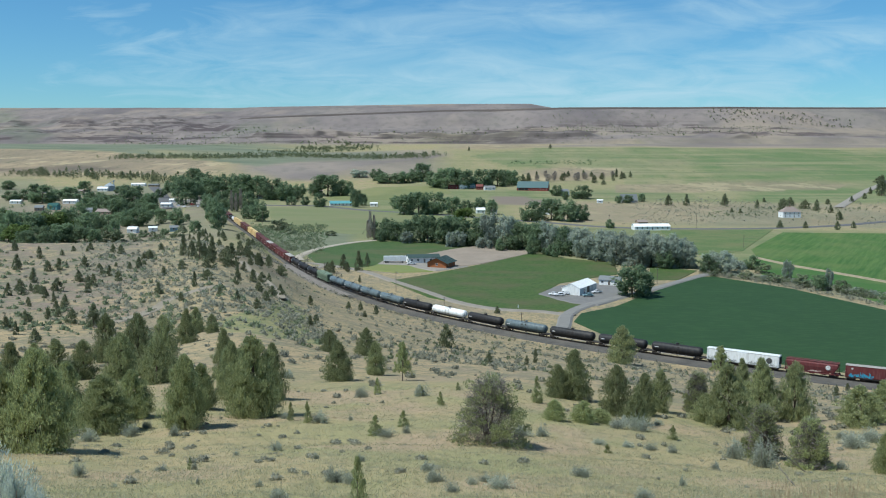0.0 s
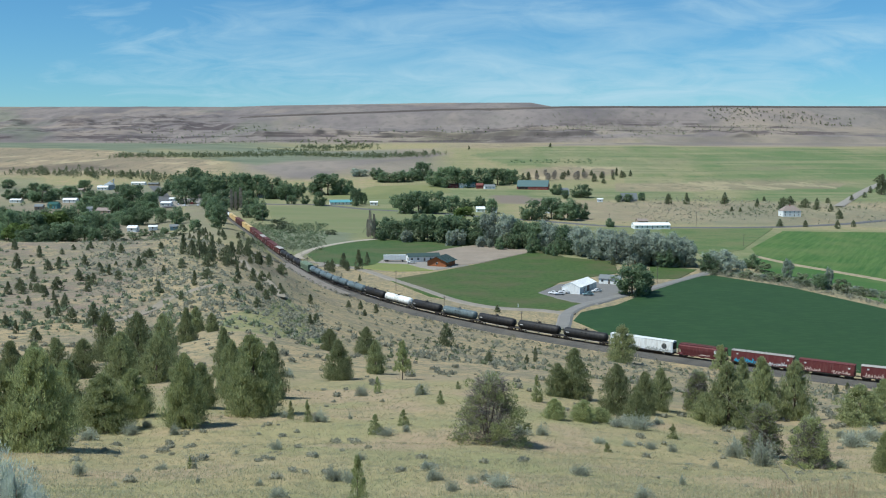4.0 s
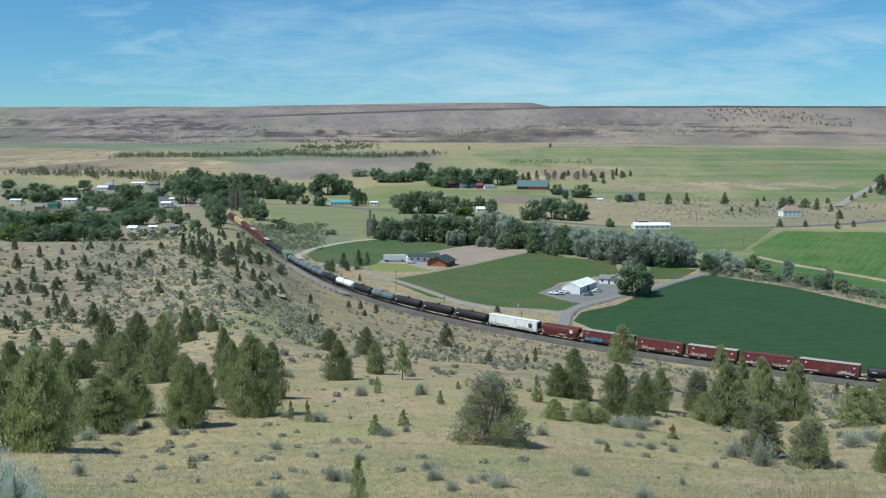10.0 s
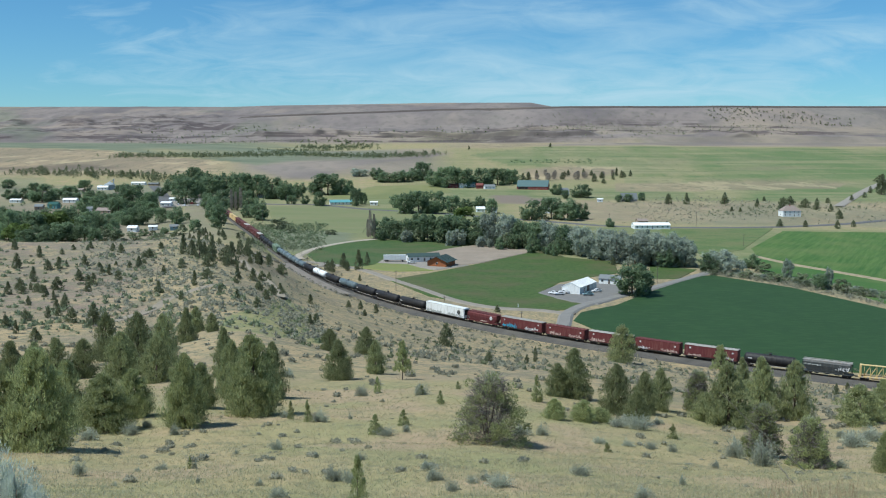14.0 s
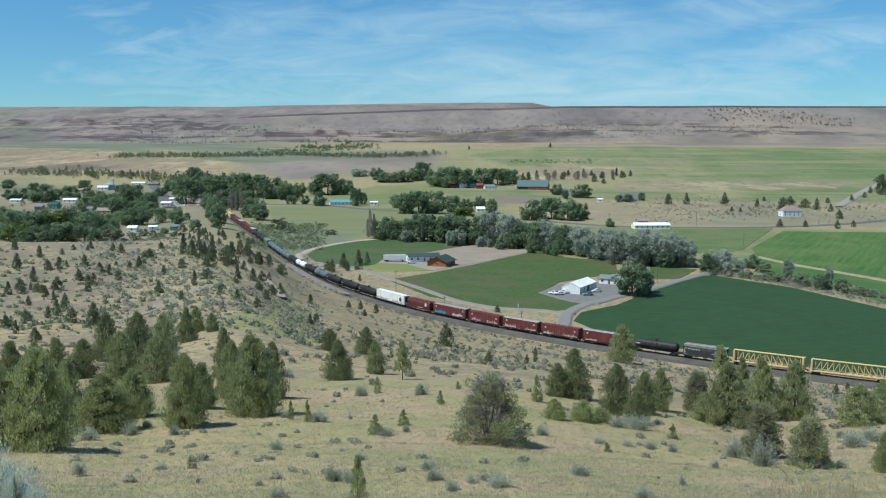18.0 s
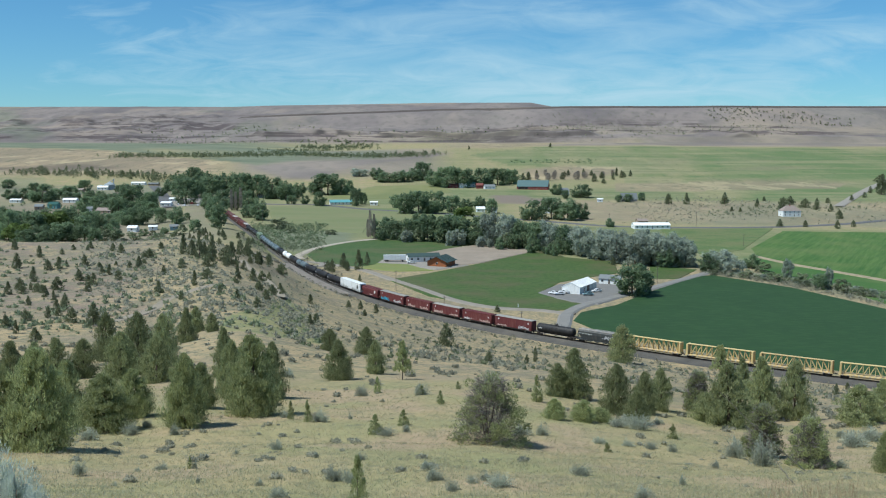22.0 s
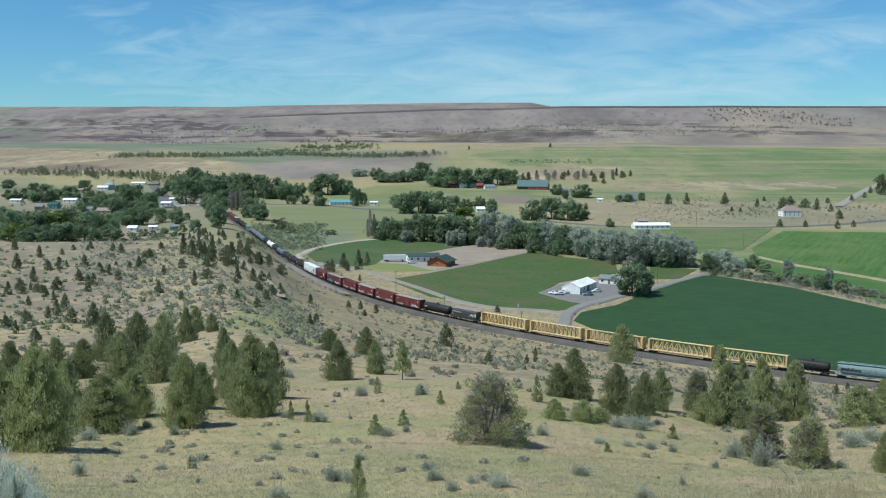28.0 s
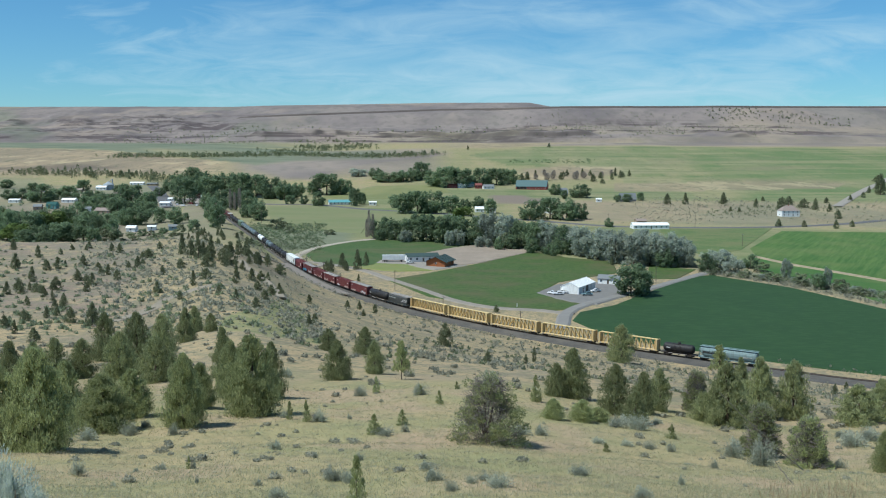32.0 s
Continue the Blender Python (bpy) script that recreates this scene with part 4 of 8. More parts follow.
def box_car(length, mat, label, height=4.7, roof="roof_steel", doors=1, seed=0, tags=(), plate=True):
    car = new_car("boxcar", label)
    chassis(car, length)
    h = length / 2 - 0.85
    part("body", box(-1.48, 1.48, -h, h, 1.05, height - 0.22, 0.04), M[mat], car)
    bm = prism([(-1.56, height - 0.22), (-1.56, height - 0.16), (0, height), (1.56, height - 0.16), (1.56, height - 0.22)], -h - 0.05, h + 0.05)
    rf = part("roof", bm, M[roof], car)
    n = int(length / 1.5) if seed < 20 else 0
    rib = bm_mesh("roof_rib", box(-1.5, 1.5, -0.05, 0.05, height - 0.12, height + 0.02), M[roof])
    for i in range(n):
        part("roof_rib", rib, None, rf, at=pose(0, -h + 0.4 + (2 * h - 0.8) * i / (n - 1), 0))
    n = int(length / 1.2) if seed < 20 else 0
    post = bm_mesh("side_post", box(-0.04, 0.04, -0.05, 0.05, 1.1, height - 0.25), M[mat])
    for i in range(n):
        y = -h + 0.25 + (2 * h - 0.5) * i / (n - 1)
        if abs(y) < 1.7 * doors:
            continue
        for sx in (-1, 1):
            part("side_post", post, None, car, at=pose(sx * 1.5, y, 0))
    for sx in (-1, 1):
        door = part("sliding_door", box(sx * 1.55 - 0.04, sx * 1.55 + 0.04, -1.55, 1.55, 1.25, height - 0.35, 0.02), M[mat], car)
        bm = bmesh.new()
        for y in (-1.0, -0.35, 0.35, 1.0):
            add_tube(bm, (sx * 1.62, y, 1.3), (sx * 1.62, y, height - 0.4), 0.03, sides=6)
        part("lock_rod", bm, M[mat], door)
    bm = bmesh.new()
    add_box(bm, -1.46, 1.46, -h + 0.02, h - 0.02, 0.78, 1.06)
    # low dark box: brake rigging, and filler for the shade under the car
    add_box(bm, -1.1, 1.1, -h + 4.2, h - 4.2, 0.35, 0.80)
    for s in (-1, 1):
        add_box(bm, -1.3, 1.3, s * h - 0.1, s * h + 0.1, 0.95, 1.15)
    part("sill", bm, M["running_gear"], car)
    for s in (-1, 1):
        ladder(car, s * (h - 0.35), 1.1, 2.6 if plate else height - 0.3, mat, -1.56)
    for i, (tm, y0, y1, z0, z1) in enumerate(tags):
        side_patch(car, "graffiti", tm, y0, y1, z0, z1, -1.56, seed * 7 + i)
    if plate:
        for y, z in ((h - 2.0, height - 1.1), (-h + 1.6, height - 1.3)):
            part("marking", box(-1.57, -1.55, y - 0.3, y + 0.3, z - 0.24, z + 0.24), M["graffiti_white"], car, "small white stencilled marking")
    return car


def hopper_car(length, mat, label, height=4.65, roof=None, logo=None, seed=0, tags=(), rounded=False):
    car = new_car("covered_hopper", label)
    chassis(car, length)
    h = length / 2 - 0.8
    bm = bmesh.new()
    prof = [(-0.95, 0), (-1.36, 0.2), (-1.53, 0.45), (-1.53, 0.68), (-1.3, 0.9), (-0.9, 1.0), (0.9, 1.0), (1.3, 0.9), (1.53, 0.68), (1.53, 0.45), (1.36, 0.2), (0.95, 0)] if rounded else \
           [(-1.2, 0), (-1.52, 0.55), (-1.52, 0.86), (-1.2, 1.0), (1.2, 1.0), (1.52, 0.86), (1.52, 0.55), (1.2, 0)]
    z0, z1 = 1.35, height - 0.12
    a = [bm.verts.new((x, -h + 0.5 + 1.2 * (1 - min(1, v * 1.6)), z0 + (z1 - z0) * v)) for x, v in prof]
    b = [bm.verts.new((x, h - 0.5 - 1.2 * (1 - min(1, v * 1.6)), z0 + (z1 - z0) * v)) for x, v in prof]
    bm.faces.new(a)
    bm.faces.new(b[::-1])
    for i in range(len(a)):
        j = (i + 1) % len(a)
        bm.faces.new((a[i], b[i], b[j], a[j]))
    part("body", bm, M[mat], car)
    part("roof", box(-0.9 if rounded else -1.3, 0.9 if rounded else 1.3, -h + 0.3, h - 0.3, z1, height, 0.05), M[roof or mat], car)
    for i in range(5):
        y = (-h + 1.8) + (2 * h - 3.6) * i / 4
        part("hatch", box(-0.35, 0.35, y - 0.9, y + 0.9, height - 0.02, height + 0.14, 0.04), M[roof or mat], car)
    bm = bmesh.new()
    for sx in (-1, 1):
        add_box(bm, sx * 1.05 - 0.3, sx * 1.05 + 0.3, -h + 0.3, h - 0.3, height + 0.18, height + 0.21)
    part("running_board", bm, M[roof or mat], car)
    for k in (-1, 0, 1):
        bm = bmesh.new()
        y = k * (h - 2.6) * 0.62
        t = [bm.verts.new((sx * 1.15, y + sy * (h * 0.27), 1.5)) for sx, sy in ((-1, -1), (1, -1), (1, 1), (-1, 1))]
        lo = [bm.verts.new((sx * 0.4, y + sy * 0.5, 0.45)) for sx, sy in ((-1, -1), (1, -1), (1, 1), (-1, 1))]
        bm.faces.new(lo)
        bm.faces.new(t[::-1])
        for i in range(4):
            bm.faces.new((t[i], t[(i + 1) % 4], lo[(i + 1) % 4], lo[i]))
        part("hopper_bay", bm, M[mat], car)
    n = int(length / 1.3)
    post = bm_mesh("side_post", box(-0.03, 0.03, -0.05, 0.05, 2.6, height - 0.5), M[mat])
    for i in range(0 if rounded else n):
        y = -h + 1.3 + (2 * h - 2.6) * i / (n - 1)
        for sx in (-1, 1):
            part("side_post", post, None, car, at=pose(sx * 1.53, y, 0))
    bm = bmesh.new()
    for sx in (-1, 1):
        add_box(bm, sx * 1.42 - 0.06, sx * 1.42 + 0.06, -h, h, 0.95, 1.25)
        for s in (-1, 1):
            add_box(bm, sx * 1.4 - 0.05, sx * 1.4 + 0.05, s * (h - 0.35) - 0.08, s * (h - 0.35) + 0.08, 1.2, height - 0.6)
    for s in (-1, 1):
        add_box(bm, -1.4, 1.4, s * h - 0.1, s * h + 0.1, 0.95, 1.2)
        add_box(bm, -1.2, 1.2, s * (h - 1.3) - 1.2, s * (h - 1.3) + 1.2, 0.9, 1.1)
    part("frame", bm, M[mat], car)
    for s in (-1, 1):
        ladder(car, s * (h - 0.5), 1.1, height - 0.3, mat, -1.55)
    if logo:
        ly, lz, lr, lm = logo
        part("emblem", tube((-1.57, ly, lz), (-1.555, ly, lz), lr, sides=18), M[lm], car, "plain round pale emblem")
    for i, (tm, y0, y1, p0, p1) in enumerate(tags):
        side_patch(car, "graffiti", tm, y0, y1, p0, p1, -1.56, seed * 5 + i)
    return car


def centerbeam_car(length, label, loaded=False):
    car = new_car("centerbeam_car", label)
    chassis(car, length)
    h, top = length / 2 - 0.75, 4.85
    part("deck", box(-1.42, 1.42, -h, h, 0.95, 1.3, 0.03), M["car_yellow"], car)
    part("side_sill", box(-0.3, 0.3, -h + 3.6, h - 3.6, 0.45, 0.96, 0.03), M["car_yellow"], car)
    for s in (-1, 1):
        bm = bmesh.new()
        y = s * (h - 0.55)
        for sx in (-1, 1):
            add_box(bm, sx * 1.25 - 0.16, sx * 1.25 + 0.16, y - 0.3, y + 0.3, 1.28, top - 0.1, 0.02)
        add_box(bm, -1.1, 1.1, y - 0.12, y + 0.12, 1.28, top - 0.12)
        part("bulkhead", bm, M["car_yellow"], car)
    part("top_chord", box(-0.62, 0.62, -h + 0.3, h - 0.3, top - 0.22, top, 0.03), M["car_yellow"], car)
    n = 11
    for i in range(n + 1):
        y = -h + 1.6 + (2 * h - 3.2) * i / n
        part("beam_post", prism([(-0.55, 1.28), (-0.30, top - 0.2), (0.30, top - 0.2), (0.55, 1.28)], y - 0.07, y + 0.07), M["car_yellow"], car)
        if i < n:
            y2 = -h + 1.6 + (2 * h - 3.2) * (i + 1) / n
            lo, hi = ((y, y2) if (i < n / 2) else (y2, y))
            bm = bmesh.new()
            d = 0.13
            for sx in (-0.34, 0.34):
                vs = [bm.verts.new((sx, p, z)) for p, z in ((lo - d, 1.3), (lo + d, 1.3), (hi + d, top - 0.22), (hi - d, top - 0.22))]
                bm.faces.new(vs)
            bm.verts.ensure_lookup_table()
            for a, b in ((0, 1), (1, 2), (2, 3), (3, 0)):
                bm.faces.new((bm.verts[a], bm.verts[b], bm.verts[b + 4], bm.verts[a + 4]))
            part("brace", bm, M["car_yellow"], car)
    for i in range(14):
        y = -h + 1.2 + (2 * h - 2.4) * i / 13
        part("winch_bracket", box(-1.5, -1.38, y - 0.22, y + 0.22, 0.9, 1.34, 0.02), M["roof_steel"], car)
    if loaded:
        for i in range(5):
            for j in range(3):
                for sx in (-1, 1):
                    y = -h + 1.3 + (2 * h - 2.6) * (i + 0.5) / 5
                    w = (2 * h - 2.8) / 10
                    part("lumber_pack", box(sx * 0.75 - 0.58, sx * 0.75 + 0.58, y - w, y + w, 1.32 + j * 1.05, 2.3 + j * 1.05, 0.02), M["lumber"], car)
    return car


# cars from the tail towards the engines: kind and length over couplers; the tail stands still in this list at 0 m
def build_train():
    cars = []

    def put(ob, length):
        cars.append((ob, length))

    put(hopper_car(21.2, "car_blue_grey", "blue-grey round-sided covered hopper at the tail of the train", 4.6, seed=1, tags=(("car_black", 2.6, 8.4, 2.5, 3.6), ("graffiti_grey", -8.0, -5.0, 2.5, 3.0)), rounded=True), 21.2)
    put(tank_car(12.9, "car_black", "short black tank car near the tail", 1.5), 12.9)
    for i in range(5):
        put(centerbeam_car(24.45, "empty yellow centerbeam flat car with open truss"), 24.45)
    put(hopper_car(16.9, "car_dark_grey", "dark grey covered hopper with pale roof and white emblem", 4.6, roof="roof_steel", seed=2,
                   tags=(("graffiti_white", -6.8, -3.2, 2.1, 4.0), ("graffiti_grey", 1.5, 6.6, 3.0, 3.8))), 16.9)
    put(tank_car(18.4, "car_black", "black tank car with a low platform", 1.58), 18.4)
    w, p = "graffiti_white", "graffiti_pink"
    put(box_car(19.7, "car_red", "long red boxcar with white graffiti low on its side", 4.85, tags=((w, -7.8, -2.6, 1.15, 2.8), (p, 3.0, 7.5, 1.2, 2.0)), seed=3), 19.7)
    put(box_car(18.0, "car_red", "weathered red boxcar with scattered pale graffiti", 4.6, "car_red", tags=((p, -7.4, 1.5, 1.15, 2.4), (w, 2.6, 6.8, 1.2, 2.3)), seed=4), 18.0)
    put(box_car(18.3, "car_red", "red boxcar with ribbed pale roof and graffiti along the sill", 4.75, tags=((p, -1.0, 7.4, 1.15, 2.9), (p, -7.6, -2.6, 1.15, 2.2)), seed=5), 18.3)
    put(box_car(18.4, "car_red", "red boxcar with dark roof and two white tags", 4.6, "car_red", tags=((p, 1.8, 6.6, 1.15, 2.6), (p, -7.2, -2.0, 1.15, 2.6)), seed=6), 18.4)
    put(box_car(21.4, "car_red", "red boxcar with grey roof, blue graffiti and a white tag", 4.85, tags=(("graffiti_blue", 1.8, 8.8, 1.15, 3.0), (w, -8.0, -2.0, 1.15, 3.0)), seed=7), 21.4)
    put(hopper_car(18.2, "car_red", "red covered hopper with a white round emblem", 4.5, logo=(-5.0, 3.1, 0.75, w), seed=8, tags=((p, -3.0, 0.5, 1.5, 2.0),)), 18.2)
    white = box_car(25.2, "car_white", "white high-cube refrigerator boxcar with grey graffiti along its base", 5.0, "car_white",
                    tags=(("graffiti_grey", 2.0, 11.2, 1.1, 2.6), ("graffiti_grey", -11.0, -1.8, 1.1, 2.4)), seed=29, plate=False)
    part("emblem", tube((-1.59, -8.6, 3.0), (-1.565, -8.6, 3.0), 0.95, sides=18), M["car_dark_grey"], white, "plain round dark emblem")
    part("cooling_unit", box(-1.1, 1.1, -12.0, -11.7, 2.2, 4.4, 0.05), M["car_black"], white, "black cooling unit in the end wall")
    put(white, 25.2)
    for mat, ln, lab in (("car_black", 20.0, "plain black tank car with grimy sides"), ("car_black", 20.6, "plain black tank car with grimy sides"), ("car_black", 20.6, "plain black tank car with grimy sides"),
                         ("car_grey", 21.0, "weathered grey tank car with streaks"), ("car_black", 20.2, "black tank car with a white panel"),
                         ("car_white", 21.6, "clean white tank car with dark underframe"), ("car_black", 20.4, "plain black tank car with grimy sides"), ("car_grey", 19.6, "grey tank car with rust streaks"),
                         ("car_grey", 19.6, "dull grey tank car among others"), ("car_grey", 19.4, "dull grey tank car among others"), ("car_grey", 19.4, "blue-grey tank car with stains")):
        put(tank_car(ln, mat, lab, 1.55), ln)
    put(hopper_car(20.5, "car_green", "pale green covered hopper among tank cars", 4.5), 20.5)
    for _ in range(3):
        put(tank_car(20.2, "car_black", "plain black tank car with grimy sides"), 20.2)
    for k in range(8):
        put(box_car(18.6, "car_red" if k % 3 else "car_brown", "dull red boxcar far up the train", 4.6 + 0.15 * (k % 2), "roof_steel" if k % 4 == 0 else "car_brown", tags=((p, -5, 1, 1.4, 2.2),), seed=20 + k), 18.6)
    for _ in range(2):
        put(centerbeam_car(24.45, "yellow centerbeam flat car loaded with lumber", True), 24.45)
    for k in range(2):
        put(box_car(22.0, "car_brown", "dark brown boxcar near the engines", 4.9, "car_brown", seed=40 + k), 22.0)
    for _ in range(2):
        put(centerbeam_car(24.45, "yellow centerbeam flat car loaded with lumber", True), 24.45)
    put(tank_car(17.0, "car_white", "white tank car near the engines", 1.5), 17.0)
    put(tank_car(17.0, "car_black", "plain black tank car with grimy sides"), 17.0)
    for k in range(2):
        put(box_car(18.6, "car_brown", "dark brown boxcar near the engines", 4.7, "car_brown", seed=50 + k), 18.6)
    return cars


TRAIN = build_train()


# places of buildings: x, y, width, depth, eaves, rise, turn, wall, roof, form
HOUSES = [
    (352.2, 1032.0, 18.9, 11.0, 5.7, 5.0, 8, "wall_white", "roof_tan", "hip"),
    (123.4, 1392.7, 42.3, 16.0, 3.8, 8.0, -14, "wall_red", "roof_barn", "gable"),
    (220.1, 1208.3, 20.1, 9.0, 2.4, 6.7, 10, "wall_grey", "roof_grey", "gable"),
    (-111.9, 1113.2, 24.0, 9.0, 2.5, 2.5, 12, "wall_white", "roof_teal", "gable"),
    (177.3, 866.0, 30.7, 12.0, 2.9, 1.9, 4, "wall_white", "roof_white", "gable"),
    (-75.3, 1108.5, 8.0, 5.0, 3.1, 1.0, 0, "wall_white", "roof_white", "gable"),
    (-164.9, 1315.6, 18.2, 9.0, 3.6, 1.7, 5, "wall_cream", "roof_tan", "gable"),
    (-210.0, 1227.5, 27.2, 9.0, 2.4, 1.4, 6, "wall_white", "roof_tan", "gable"),
    (14.1, 1419.5, 14.1, 9.0, 3.1, 2.2, 0, "wall_red", "roof_red", "gable"),
    (27.5, 1419.8, 11.0, 9.0, 3.9, 2.2, 10, "wall_white", "roof_white", "gable"),
    (39.9, 1443.9, 11.2, 9.0, 4.0, 2.2, 0, "wall_white", "roof_teal", "gable"),
    (50.7, 1409.3, 9.4, 9.0, 3.9, 2.8, 0, "wall_red", "roof_red", "gable"),
    (63.8, 1398.7, 14.7, 9.0, 3.1, 2.5, 8, "wall_white", "roof_grey", "gable"),
    (37.9, 1029.5, 8.6, 8.0, 3.1, 2.1, 5, "wall_white", "roof_white", "gable"),
    (49.7, 1024.0, 9.6, 8.0, 2.8, 1.4, -5, "wall_white", "roof_grey", "gable"),
    (104.8, 1028.0, 11.4, 9.0, 3.4, 1.6, 0, "wall_white", "roof_white", "gable"),
    (153.7, 1304.2, 13.0, 10.0, 4.7, 3.2, 20, "wall_white", "roof_grey", "gable")]
HOUSES += [
    (184.2, 1193.8, 6.6, 3.0, 3.0, 1.0, 0, "wall_white", "roof_white", "gable"),
    (-456.9, 1089.6, 11.5, 9.0, 2.4, 1.2, 0, "wall_white", "roof_white", "gable"),
    (-377.3, 985.7, 9.3, 9.0, 3.8, 2.2, 0, "wall_teal", "roof_green", "gable"),
    (-400.5, 1094.5, 14.5, 9.0, 2.7, 1.7, 0, "wall_white", "roof_white", "gable"),
    (-328.8, 943.0, 6.3, 7.0, 3.1, 1.7, 20, "wall_white", "roof_grey", "gable"),
    (-307.7, 927.5, 15.4, 9.0, 2.8, 2.3, -10, "wall_tan", "roof_tan", "gable"),
    (-232.3, 760.4, 6.7, 8.0, 2.7, 1.5, 0, "wall_white", "roof_white", "gable"),
    (-220.5, 771.6, 6.0, 7.0, 2.4, 1.0, 10, "wall_white", "roof_white", "gable"),
    (-200.7, 756.6, 5.9, 7.0, 2.5, 1.3, 15, "wall_blue", "roof_grey", "gable"),
    (-282.2, 1038.2, 10.3, 9.0, 3.2, 1.4, 0, "wall_white", "roof_white", "gable"),
    (-301.0, 1132.0, 6.3, 7.0, 2.5, 1.3, 0, "wall_white", "roof_white", "gable"),
    (-454.1, 1360.4, 13.6, 8.0, 3.4, 2.1, 0, "wall_white", "roof_white", "gable"),
    (-374.1, 1170.7, 9.1, 8.0, 4.5, 2.6, 10, "wall_red", "roof_tan", "gable"),
    (-441.5, 1478.6, 19.6, 10.0, 2.5, 1.6, 0, "wall_white", "roof_white", "gable"),
    (-415.6, 1464.6, 14.6, 9.0, 2.4, 1.3, 0, "wall_tan", "roof_grey", "gable"),
    (-466.5, 1310.4, 7.3, 8.0, 2.9, 1.7, 0, "wall_tan", "roof_tan", "gable"),
    (-381.5, 960.5, 7.4, 8.0, 3.2, 2.1, 10, "wall_tan", "roof_grey", "gable"),
    (178.1, 910.0, 9.1, 8.0, 3.0, 1.6, 10, "wall_tan", "roof_tan", "gable")]
POLES = [(-62.1, 530.4, 8.3), (-22.7, 486.7, 9.8), (0.5, 424.8, 7.2), (31.0, 396.4, 6.2), (111.7, 526.2, 9.1), (143.4, 875.6, 11.7), (221.0, 885.3, 13.8), (215.3, 725.1, 9.3), (-152.0, 855.4, 11.0), (-77.1, 576.5, 4.8)]
CARS = [(52.7, 479.1, 60, 0), (55.2, 477.6, 100, 0), (58.0, 483.2, 70, 0), (74.6, 488.7, 110, 0), (68.8, 477.4, 100, 1), (-18.5, 589.9, 100, 0), (-272.8, 1048.2, 20, 0), (-260.6, 1023.2, 40, 0), (-262.7, 1064.5, 60, 2), (-283.5, 1103.9, 10, 0), (-247.1, 1024.1, 20, 0)]


# ---- buildings ----
for key, a, r in (("wall_white", (0.85, 0.86, 0.84), 0.7), ("wall_red", (0.210, 0.050, 0.042), 0.8), ("wall_grey", (0.38, 0.39, 0.39), 0.8),
                  ("wall_cream", (0.60, 0.53, 0.36), 0.8), ("wall_tan", (0.36, 0.28, 0.20), 0.8), ("wall_teal", (0.20, 0.42, 0.40), 0.7),
                  ("wall_blue", (0.26, 0.40, 0.50), 0.7), ("wall_log", (0.360, 0.130, 0.050), 0.75),
                  ("roof_white", (0.86, 0.87, 0.86), 0.45), ("roof_blue", (0.105, 0.165, 0.210), 0.45), ("roof_teal", (0.13, 0.34, 0.36), 0.45), ("roof_barn", (0.070, 0.135, 0.140), 0.5),
                  ("roof_grey", (0.200, 0.215, 0.220), 0.7), ("roof_tan", (0.29, 0.235, 0.205), 0.8), ("roof_red", (0.190, 0.062, 0.052), 0.6),
                  ("roof_green", (0.030, 0.100, 0.085), 0.5), ("roof_dark_green", (0.050, 0.080, 0.075), 0.6), ("silo_steel", (0.34, 0.38, 0.41), 0.4),
                  ("door_white", (0.66, 0.67, 0.67), 0.6), ("wood_grey", (0.160, 0.135, 0.115), 0.85), ("tyre", (0.02, 0.02, 0.02), 0.9),
                  ("auto_white", (0.78, 0.79, 0.80), 0.25), ("auto_teal", (0.16, 0.25, 0.27), 0.3), ("auto_red", (0.25, 0.04, 0.03), 0.3)):
    M[key] = paint(key, a, tuple(v * 0.86 for v in a), 0.8, r, bump=0.08, vary=0.05, grime=tuple(v * 0.55 + 0.03 for v in a), grime_amount=0.3, stretch=(1, 1, 0.4))


def glass():
    m = bpy.data.materials.new("window_glass")
    m.use_nodes = True
    s = m.node_tree.nodes["Principled BSDF"]
    s.inputs["Base Color"].default_value, s.inputs["Roughness"].default_value = (0.03, 0.04, 0.05, 1), 0.08
    s.inputs["Specular IOR Level"].default_value = 0.6
    return m


M["glass"] = glass()
WALL_WORD = {"wall_white": "white", "wall_red": "dark red", "wall_grey": "grey", "wall_cream": "cream", "wall_tan": "tan", "wall_teal": "teal", "wall_blue": "pale blue", "wall_log": "orange-brown log"}
ROOF_WORD = {"roof_white": "white metal", "roof_barn": "dull teal metal", "roof_blue": "blue-grey metal", "roof_teal": "teal metal", "roof_grey": "grey", "roof_tan": "tan shingle", "roof_red": "red metal", "roof_green": "green metal",
             "roof_dark_green": "dark green metal"}


